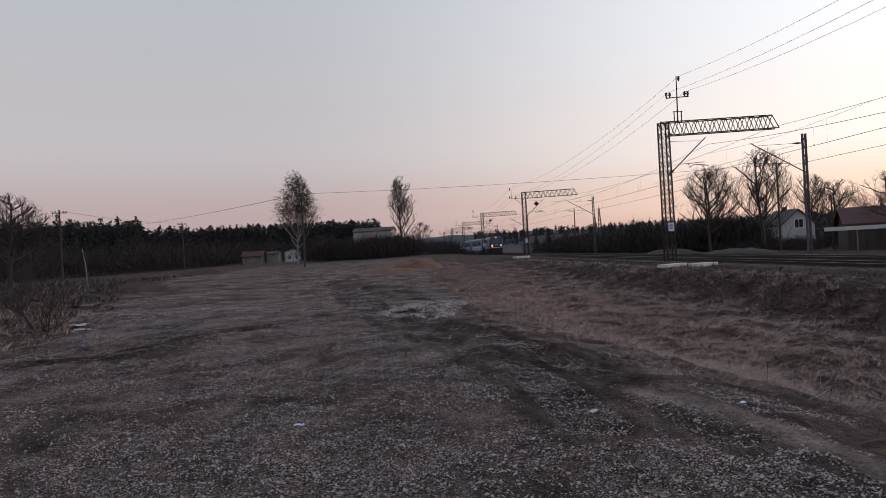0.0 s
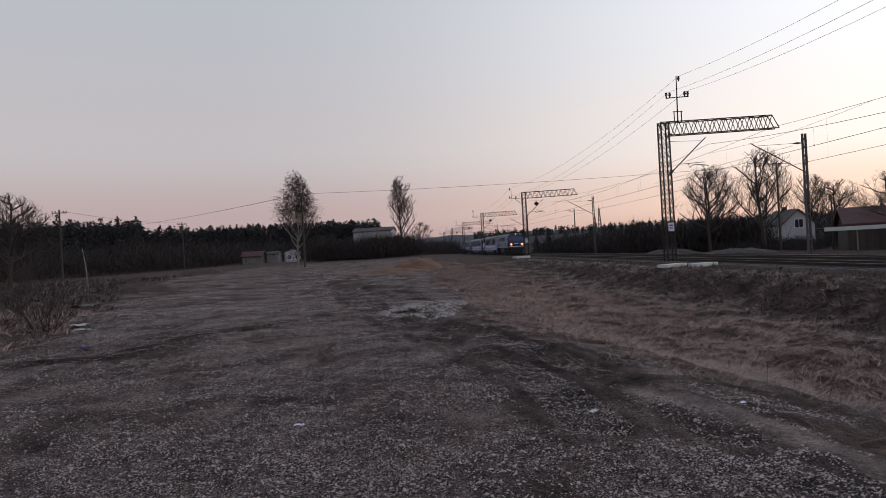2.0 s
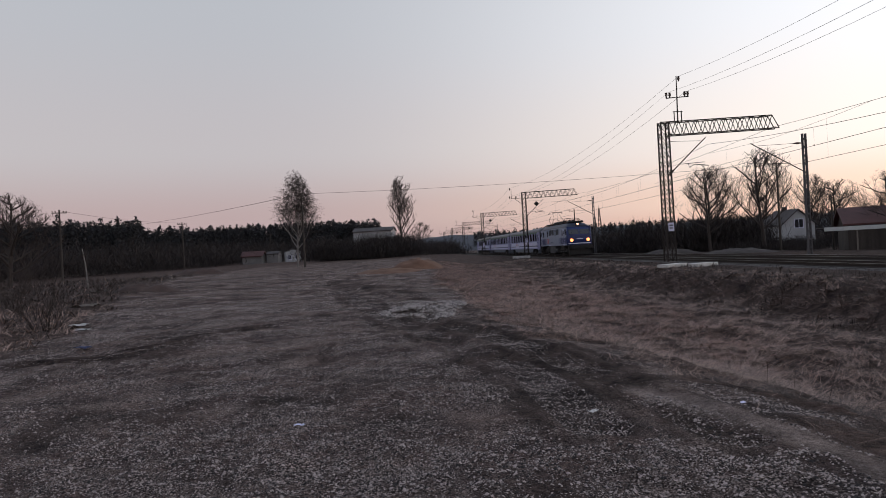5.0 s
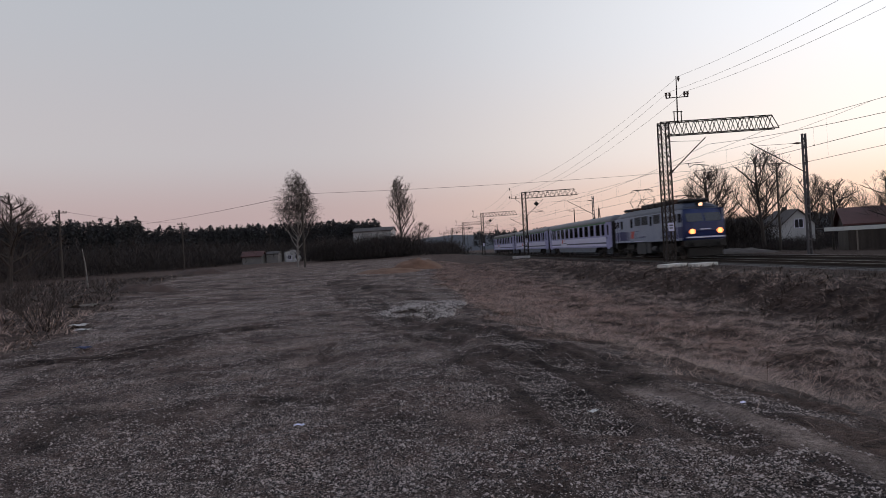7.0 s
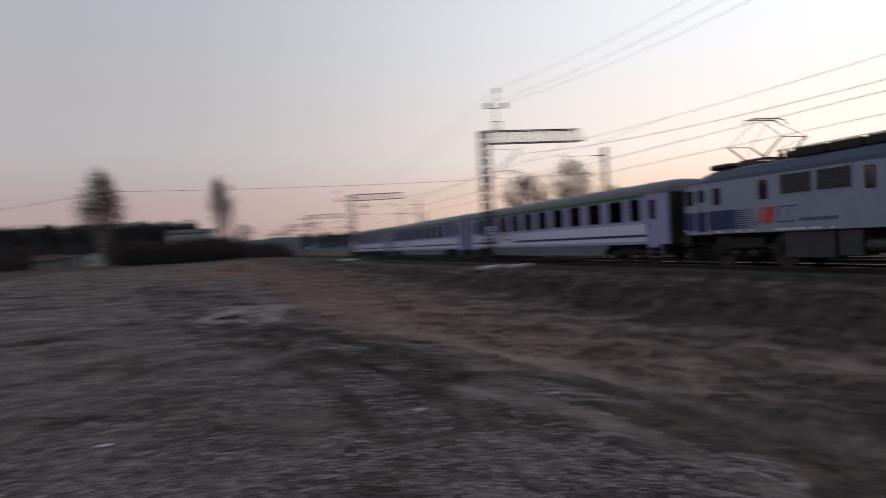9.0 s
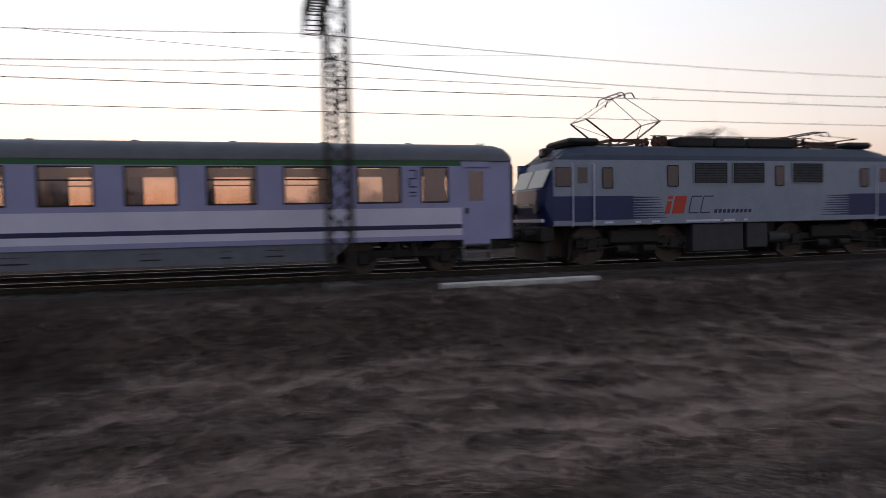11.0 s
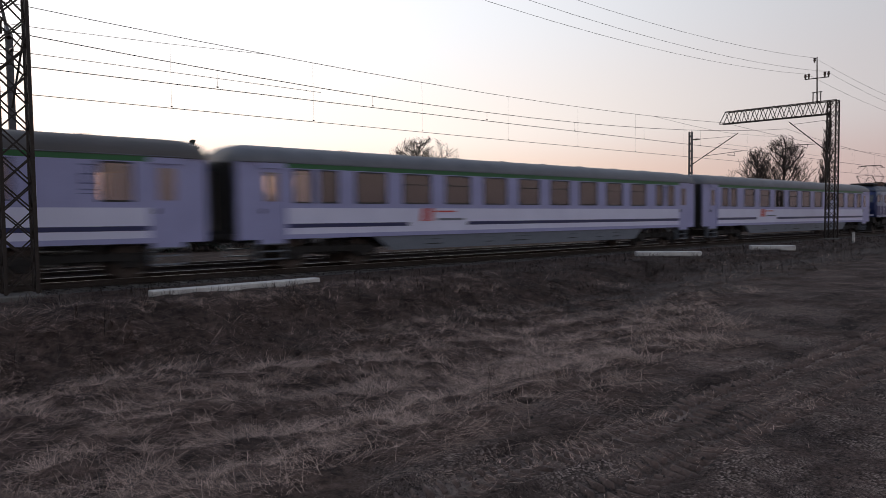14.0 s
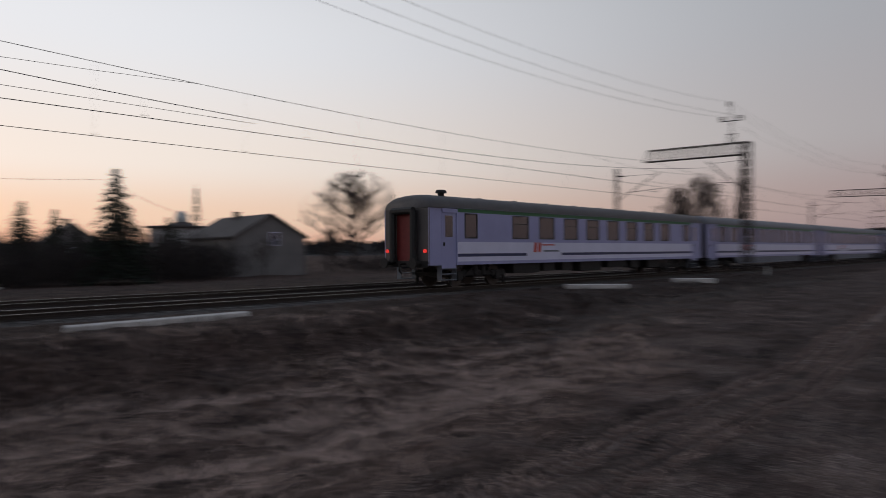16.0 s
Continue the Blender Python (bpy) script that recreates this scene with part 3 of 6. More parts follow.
def side_mast():
    """A slim mast on the far side, with one bracket arm reaching back over the far track."""
    m = empty("catenary_mast", pose(0, 0, 0), label="slim steel catenary mast with one bracket arm", category="catenary mast", group="side masts")
    part("footing", Geo().box(-.4, -.4, -1.0, .4, .4, -.1, 0.03), M["sleeper"], m, "square concrete footing")
    g = Geo()
    for s in (-.105, .105):
        g.box(s - .03, -.10, -.1, s + .03, .10, 8.0)
    for k in range(14):
        g.box(-.08, -.105, .3 + k * .56, .08, -.085, .42 + k * .56).box(-.08, .085, .3 + k * .56, .08, .105, .42 + k * .56)
    part("column", g, M["paintsteel"], m)
    g = Geo()
    g.bar((-.15, 0, 5.5), (-3.7, 0, 7.5), 0.07, sides=6)
    g.bar((-.15, 0, 7.38), (-3.2, 0, 7.32), 0.03)
    g.bar((-1.0, 0, 6.05), (-4.0, 0, 6.2), 0.05)
    g.tube([(-3.4, 0, 6.17), (-3.5, 0, 5.92), (-2.9, 0, 6.0)], 0.028, 5)
    part("bracket_arm", g, M["steel"], m)
    part("arm_insulator", Geo().tube([(-.15, 0, 7.38), (-.5, 0, 7.37), (-.8, 0, 7.365)], [.03, .075, .03], 8), M["porcelain"], m)
    return m


GANTRY_Y = [-148, -98, -47.7, -2.07, 42.0, 92.2, 142, 188, 232, 276]
SIDE_Y = [-148, -98, -47.2, -3.2, 42.6, 92.0, 142, 188, 232, 276]


def make_line():
    kinds = {True: gantry_mast(True), False: gantry_mast(False)}
    placed = set()
    for y in GANTRY_Y:
        k = y < 60
        if k in placed:
            copy_thing(kinds[k], pose(MAST_X, y, 0))
        else:
            kinds[k].matrix_basis = pose(MAST_X, y, 0)
            placed.add(k)
    b = side_mast()
    b.matrix_basis = pose(MAST_FAR_X, SIDE_Y[0], 0)
    for y in SIDE_Y[1:]:
        copy_thing(b, pose(MAST_FAR_X, y, 0))

    def wire(name, ends, sag, r, label, stagger=0.0):
        """One span from mast to mast for each pair of ends, which are (x, z) by mast."""
        for i, (y0, y1) in enumerate(zip(GANTRY_Y, GANTRY_Y[1:])):
            (xa, za), (xb, zb) = ends(y0), ends(y1)
            s = stagger * (1 if i % 2 else -1)
            pts = []
            for k in range(15):
                q = k / 14
                pts.append((xa + (xb - xa) * q + s * (1 - 2 * q), y0 + (y1 - y0) * q, za + (zb - za) * q - sag * 4 * q * (1 - q)))
            tagged(part(name, Geo().tube(pts, r, 5, cap=False), M["wire"]), label, "wire", "overhead wires")

    def carry(cx, y):
        """Height of the messenger wire at a mast; the mast by the yard carries the near one low."""
        return 8.42 if cx > 22 else 6.45 if -5 < y < 0 else 7.5

    for cx, sag in ((TRACK, .95), (FAR_TRACK + .2, 0.54)):
        wire("messenger_wire", lambda y: (cx, carry(cx, y)), sag, 0.012, "sagging bronze messenger wire above the track")
        wire("contact_wire", lambda y: (cx, 5.64), 0.03, 0.012, "copper contact wire above the track", 0.2)
        g = Geo()
        for y0, y1 in zip(GANTRY_Y, GANTRY_Y[1:]):
            for k in range(1, 8):
                q = k / 8
                y = y0 + (y1 - y0) * q
                g.bar((cx, y, 5.64), (cx, y, carry(cx, y0) * (1 - q) + carry(cx, y1) * q - sag * 4 * q * (1 - q)), 0.007, sides=3)
                g.box(cx - .012, y - .03, 5.64, cx + .012, y + .03, 5.68)
        tagged(part("dropper_wires", g, M["wire"]), "thin dropper wires between messenger and contact wire", "wire", kind="stuff")
    for y in GANTRY_Y:
        for cx, z0, z1 in ((FAR_TRACK + .2, 7.72, 8.06), (TRACK, 5.95, 5.9)):
            pts = [(cx, y + d * 9.3, z0 + (z1 - z0) * abs(d) ** 1.5) for d in (-1, -.6, -.2, 0, .2, .6, 1)]
            tagged(part("stitch_wire", Geo().tube(pts, .009, 4, cap=False), M["wire"]), "thin stitch wire under the messenger by the mast", "wire", "overhead wires")
    for (xa, za), (xb, zb) in (((.43, 10.98), (-2.0, 8.55)), ((1.65, 11.02), (-1.1, 8.55)), ((1.2, 12.02), (-1.95, 9.72))):
        wire("feeder_wire", lambda y: (MAST_X + (xa if y < 60 else xb), za if y < 60 else zb), 1.15, 0.008, "thin feeder wire along the mast tops")

make_line()


# ---- train ----
def window_glass():
    """Tinted safety glass: lets some light through and mirrors the sky."""
    m = bpy.data.materials.new("tinted_safety_glass")
    m.use_nodes = True
    nt = m.node_tree
    nt.nodes.clear()
    N, L = nt.nodes.new, nt.links.new
    out, mix, tr, gl, fr = N("ShaderNodeOutputMaterial"), N("ShaderNodeMixShader"), N("ShaderNodeBsdfTransparent"), N("ShaderNodeBsdfGlossy"), N("ShaderNodeFresnel")
    fr.inputs["IOR"].default_value = 2.1
    tr.inputs[0].default_value = (0.85, 0.81, 0.79, 1)
    gl.inputs["Roughness"].default_value = 0.03
    L(fr.outputs[0], mix.inputs[0])
    L(tr.outputs[0], mix.inputs[1])
    L(gl.outputs[0], mix.inputs[2])
    L(mix.outputs[0], out.inputs[0])
    return m


M["pane"] = window_glass()
M["enddoor"] = material("dull_red_door", (0.13, 0.012, 0.012), (0.2, 0.02, 0.02), 0.6)


def wheelset(parent, y, r, name="wheelset"):
    g = Geo()
    for s in (-1, 1):
        x = s * 0.75
        pts, rad = [(x - s * .06, 0, 0), (x - s * .055, 0, 0), (x - s * .03, 0, 0), (x - s * .028, 0, 0), (x + s * .06, 0, 0), (x + s * .065, 0, 0)], [r * .3, r + .028, r + .028, r, r, r * .3]
        g.tube(pts, rad, 20)
        for k in range(6):
            a = k * math.pi / 3
            g.bar((x + s * .07, math.cos(a) * r * .25, math.sin(a) * r * .25), (x + s * .07, math.cos(a) * r * .8, math.sin(a) * r * .8), 0.05)
    g.bar((-1.05, 0, 0), (1.05, 0, 0), 0.16, sides=10)
    return part(name, g, M["wheel"], parent, "steel wheels on an axle", at=pose(0, y, r))


def bogie(parent, yc, base, r):
    g = Geo()
    for s in (-1, 1):
        x = s * 1.02
        g.box(x - .07, yc - base / 2 - .55, r + .02, x + .07, yc + base / 2 + .55, r + .24, .02)
        for e in (-1, 1):
            ye = yc + e * base / 2
            g.box(x - .12, ye - .17, r - .17, x + .13, ye + .17, r + .2, .03)
            for q in (-.3, .3):
                g.tube([(x, ye + q, r - .05), (x, ye + q, r + .28)], .085, 8)
            g.box(x - .05, ye + .48 * e - .05, r - .35, x + .05, ye + .48 * e + .05, r + .1)
        g.tube([(x + s * .04, yc - .25, r + .05), (x + s * .04, yc - .25, r + .45)], .13, 10)
        g.tube([(x + s * .04, yc + .25, r + .05), (x + s * .04, yc + .25, r + .45)], .13, 10)
        g.bar((x + s * .1, yc - .9, r + .1), (x + s * .1, yc - .35, r + .42), .07)
        g.bar((x + s * .1, yc + .9, r + .1), (x + s * .1, yc + .35, r + .42), .07)
    g.box(-1.0, yc - .35, r - .05, 1.0, yc + .35, r + .25, .02)
    g.box(-.95, yc - base / 2 - .55, r, .95, yc - base / 2 - .42, r + .18)
    g.box(-.95, yc + base / 2 + .42, r, .95, yc + base / 2 + .55, r + .18)
    return part("bogie_frame", g, M["dark"], parent, "sooty bogie frame with springs and axle boxes")


def buffers(parent, y, s):
    for x in (-.875, .875):
        g = Geo().tube([(x, y, 1.05), (x, y + s * .38, 1.05), (x, y + s * .38, 1.05), (x, y + s * .42, 1.05)], [.10, .09, .23, .22], 12)
        part("buffer", g, M["dark"], parent)
    g = Geo().bar((0, y, 1.03), (0, y + s * .35, 1.0), .09).tube([(0, y + s * .3, 1.0), (0, y + s * .33, .75), (0, y + s * .2, .62)], .04, 6)
    part("screw_coupling", g, M["dark"], parent)


COACH = 26.4


def coach(name, label, windows, end_windows, roof_mat, skirt, lit, plan, tail=False):
    """A compartment coach. Its front buffers are at y = 0, its rear at y = COACH."""
    c = empty(name, pose(0, 0, 0), label=label, category="railway coach", group="coaches of the train")
    y0, y1, hw, t = 0.40, COACH - 0.40, 1.405, 0.06
    doors = [(1.12, 1.96), (COACH - 1.96, COACH - 1.12)]
    d0, d1 = doors[0][1] + .06, doors[1][0] - .06
    for s, side in ((-1, "near"), (1, "far")):
        xa, xb = sorted((s * hw, s * (hw - t)))
        bands = [("sill_panel", .96, 1.10, "grey", [(d0, d1)]), ("white_band", 1.10, 1.30, "white", [(d0, d1)]),
                 ("blue_stripe", 1.30, 1.43, "blue", [(d0, 16.9), (19.7, d1)]), ("white_band", 1.43, 1.92, "white", [(d0, d1)]),
                 ("waist_panel", 1.92, 2.08, "grey", [(d0, d1)]), ("top_panel", 3.12, 3.155, "grey", [(d0, d1)]), ("green_stripe", 3.155, 3.30, "green", [(d0, d1)])]
        for nm, z0, z1, mt, spans in bands:
            for a, b in spans:
                part(nm, Geo().box(xa, a, z0, xb, b, z1), M[mt], c)
        part("white_band", Geo().box(xa, 16.9, 1.30, xb, 19.7, 1.43), M["white"], c)
        cuts = sorted(windows + end_windows)
        edge = d0
        for a, b in cuts + [(d1, d1)]:
            if a - edge > .02:
                part("window_pier", Geo().box(xa, edge, 2.08, xb, a, 3.12), M["grey"], c)
            edge = b
        for i, (a, b) in enumerate(cuts):
            x = s * (hw - .02)
            w = part("window", Geo().box(x - .006, a, 2.08, x + .006, b, 3.12), M["pane"], c, "tinted coach window with a dark rubber seal")
            f = Geo()
            xo, xi = sorted((s * (hw + .008), s * (hw - .045)))
            for q0, q1, r0, r1 in ((a - .01, a + .045, 2.07, 3.13), (b - .045, b + .01, 2.07, 3.13), (a + .045, b - .045, 2.07, 2.115), (a + .045, b - .045, 3.085, 3.13)):
                f.box(xo, q0, r0, xi, q1, r1)
            if b - a > 1 and i % 3 != 1:
                f.box(xo, a + .045, 2.74, xi, b - .045, 2.775)
            part("window_seal", f, M["rubber"], w)
        # vestibule ends and doors
        for k, (a, b) in enumerate(doors):
            out_y = y0 if k == 0 else y1
            g = Geo()
            lo, hi = (out_y, a) if k == 0 else (b, out_y)
            xi = s * (hw - .05)
            g.box(*sorted((xi, xi - s * t))[:1], lo, .96, sorted((xi, xi - s * t))[1], hi, 3.29)
            jam = (b, d0) if k == 0 else (d1, a)
            g.box(xa, jam[0], .96, xb, jam[1], 3.29)
            g.box(xa, a, 3.12, xb, b, 3.29)
            part("end_panel", g, M["grey"], c)
            dx = s * (hw - .045)
            dl, dh = sorted((dx, dx - s * .05))
            g = Geo().box(dl, a, .80, dh, b, 2.12).box(dl, a, 2.12, dh, a + .2, 3.0).box(dl, b - .2, 2.12, dh, b, 3.0).box(dl, a, 3.0, dh, b, 3.12)
            door = part("door", g, M["grey"], c, "grey folding entrance door")
            part("door_window", Geo().box(dx - .01, a + .2, 2.12, dx + .01, b - .2, 3.0), M["pane"], door)
            hx0, hx1 = sorted((dx + s * .005, dx + s * .035))
            part("door_handle", Geo().box(hx0, b - .16, 1.75, hx1, b - .08, 1.9), M["rubber"], door)
            g = Geo()
            for z in (.34, .58, .80):
                p0, p1 = sorted((s * (hw - .03), s * (hw - .33)))
                g.box(p0, a - .02, z, p1, b + .02, z + .035)
            for yy in (a - .02, b):
                p0, p1 = sorted((s * (hw - .05), s * (hw - .30)))
                g.box(p0, yy, .34, p1, yy + .02, .96)
            part("step", g, M["under"], c, "metal entrance steps")
        if skirt:
            p0, p1 = sorted((s * (hw - .04), s * (hw - .10)))
            part("skirt", Geo().plate([(p0, 5.3, .955), (p0, 5.95, .47), (p0, 20.45, .47), (p0, 21.1, .955)], (1, 0, 0), p1 - p0), M["under"], c, "blue-grey side skirt")
            q = s * (hw - .04)
            for yy, w in ((7.2, .5), (8.6, .3), (10.4, .5), (13.5, .9), (15.6, .3), (18.2, .7)):
                a0, a1 = sorted((q, q + s * .006))
                part("skirt_vent", Geo().box(a0, yy, .62, a1, yy + w, .66).box(a0, yy, .80, a1, yy + w, .815), M["rubber"], c)
        # a red mark and a bar where the writing is
        lx0, lx1 = sorted((s * hw, s * (hw + .004)))
        g = Geo()
        for k, (a, h) in enumerate(((18.95, .46), (18.62, .46))):
            g.plate([(lx0, a, 1.46), (lx0, a + .24, 1.46), (lx0, a + .17, 1.46 + h), (lx0, a - .07, 1.46 + h)], (1, 0, 0), lx1 - lx0)
        g.box(lx0, 17.5, 1.78, lx1, 18.5, 1.84)
        part("red_mark", g, M["red"], c, "red slanted marking on the white band")
        part("writing_bar", Geo().box(lx0, 17.1, 1.48, lx1, 18.4, 1.56), M["under"], c)
        g = Geo()
        yb = end_windows[0][1] + .13 if end_windows else 3.5
        g.box(lx0, yb, 3.0, lx1, yb + .24, 3.04).box(lx0, yb, 2.76, lx1, yb + .24, 2.80).box(lx0, yb, 2.52, lx1, yb + .24, 2.56)
        if s > 0:
            g.box(lx0, yb + .2, 2.78, lx1, yb + .24, 3.02).box(lx0, yb, 2.54, lx1, yb + .04, 2.78)
        else:
            g.box(lx0, yb, 2.78, lx1, yb + .04, 3.02).box(lx0, yb + .2, 2.54, lx1, yb + .24, 2.78)
        g.box(lx0, yb, 2.36, lx1, yb + .24, 2.40).box(lx0, yb, 2.26, lx1, yb + .24, 2.29)
        part("class_number", g, M["blue"], c, "dark blue class number two")
    # roof: an arched shell with drooped ends
    n, prof = 14, []
    for i in range(n + 1):
        a = math.pi * i / n
        prof.append((-(hw + .01) * math.copysign(abs(math.cos(a)) ** 0.72, math.cos(a)), 3.30 + 0.60 * math.sin(a) ** 0.85))
    g = Geo()
    stations = [(y0 - .02, .60, .93), (y0 + .12, .85, .98), (y0 + .4, .97, 1.0), (y0 + .8, 1.0, 1.0), (y1 - .8, 1.0, 1.0), (y1 - .4, .97, 1.0), (y1 - .12, .85, .98), (y1 + .02, .60, .93)]
    vs, fs = [], []
    for yy, kz, kx in stations:
        vs += [(x * kx, yy, 3.29 + (z - 3.29) * kz) for x, z in prof]
    m = n + 1
    for r in range(len(stations) - 1):
        for i in range(n):
            a = r * m + i
            fs.append((a, a + 1, a + 1 + m, a + m))
    fs += [tuple(range(m))[::-1], tuple(range((len(stations) - 1) * m, len(stations) * m))]
    roof = part("roof", g.add(vs, fs), M[roof_mat], c, "arched sheet roof", smooth=True)
    g = Geo()
    for yy in np.arange(3.2, COACH - 3, 2.6):
        g.box(-.16, yy, 3.86, .16, yy + .22, 3.96, .03)
    tagged(part("roof_vents", g, M[roof_mat], roof), kind="stuff")
    for x in (-hw - .012, hw + .012):
        part("rain_gutter", Geo().bar((x, y0 + .8, 3.325), (x, y1 - .8, 3.325), .03), M["under"], c)
    # floor, partitions and corridor seen through the glass
    part("floor", Geo().box(-hw + .08, y0, .98, hw - .08, y1, 1.10), M["dark"], c)
    g = Geo()
    prev = 2.3
    for a, b in windows:
        m_ = a - .36
        if plan != "open":
            g.box(-hw + .1, m_ - .03, 1.10, .42, m_ + .03, 3.25)
        for q in (m_ - .16, m_ + .16):
            g.box(-hw + .2, q - .1, 1.10, .38, q + .1, 2.42)
    if plan != "open":
        g.box(.42, 2.3, 1.10, .47, d1 - .3, 2.0).box(.42, 2.3, 2.95, .47, d1 - .3, 3.25)
        for a, b in windows:
            g.box(.42, a - .5, 2.0, .47, a + (.85 if plan == "closed" else .2), 2.95)
    part("partition", g, M["interior"], c, "brown compartment partitions and seats")
    part("ceiling_lining", Geo().box(-hw + .08, y0 + .1, 3.26, hw - .08, y1 - .1, 3.285), M["interior"], c)
    # added glowing panels stand in for skylight inside the compartments
    for a, b in [windows[k] for k in lit]:
        part("compartment_lamp", Geo().box(-.7, (a + b) / 2 - .3, 3.19, .1, (a + b) / 2 + .3, 3.24, .01), M["warm"], c, "glowing panel added to brighten a compartment")
    # ends with gangway bellows
    for k, yy in ((-1, y0), (1, y1)):
        a, b = sorted((yy, yy - k * .06))
        g = Geo().box(-hw + .05, a, .96, -.55, b, 3.29).box(.55, a, .96, hw - .05, b, 3.29).box(-.55, a, 3.1, .55, b, 3.29)
        end = part("end_wall", g, M["dark"] if not (tail and k > 0) else M["roofbrown"], c)
        g = Geo()
        for x in (-.62, .62):
            g.tube([(x, yy, 1.15), (x, yy + k * .30, 1.15)], .12, 8).tube([(x, yy + k * .18, 1.1), (x, yy + k * .18, 3.2)], .15, 8)
        g.tube([(-.62, yy + k * .18, 3.2), (.62, yy + k * .18, 3.2)], .15, 8)
        part("gangway_bellows", g, M["rubber"], end, "black rubber gangway bellows")
        a, b = sorted((yy - k * .02, yy + k * .02))
        part("gangway_door", Geo().box(-.55, a, 1.10, .55, b, 3.1, .01), M["enddoor"] if tail and k > 0 else M["interior"], end, "red end door" if tail and k > 0 else "")
        buffers(c, yy + k * .06, k)
        part("headstock", Geo().box(-1.3, min(yy, yy + k * .06), .88, 1.3, max(yy, yy + k * .06), 1.15, .02), M["dark"], c)
    if tail:
        for x in (-1.15, 1.15):
            part("tail_lamp", Geo().tube([(x, y1, 1.55), (x, y1 + .08, 1.55)], [.075, .07], 12), M["tailglow"], c, "lit red tail lamp")
        part("roof_ventilator", Geo().tube([(-.55, y1 - 1.5, 3.76), (-.55, y1 - 1.5, 3.98), (-.55, y1 - 1.5, 4.0), (-.55, y1 - 1.5, 4.12)], [.14, .14, .26, .2], 10), M["dark"], c)
    # underframe gear
    g = Geo()
    g.box(-.5, 5.5, .62, .5, COACH - 5.5, .98)
    r2 = random.Random(len(label))
    yy = 6.0
    while yy < COACH - 7:
        w = r2.uniform(.8, 2.2)
        for s in (-1, 1):
            p0, p1 = sorted((s * 1.22, s * .6))
            g.box(p0, yy, r2.uniform(.45, .6), p1, yy + w, .97, .03)
        yy += w + r2.uniform(.3, 1.2)
    part("underframe_gear", g, M["dark"], c, "dark boxes and tanks under the floor")
    ws = []
    for yc in (3.7, COACH - 3.7):
        bogie(c, yc, 2.5, .46)
        ws += [wheelset(c, yc + e, .46) for e in (-1.25, 1.25)]
    return c, ws


LOCO = 15.9


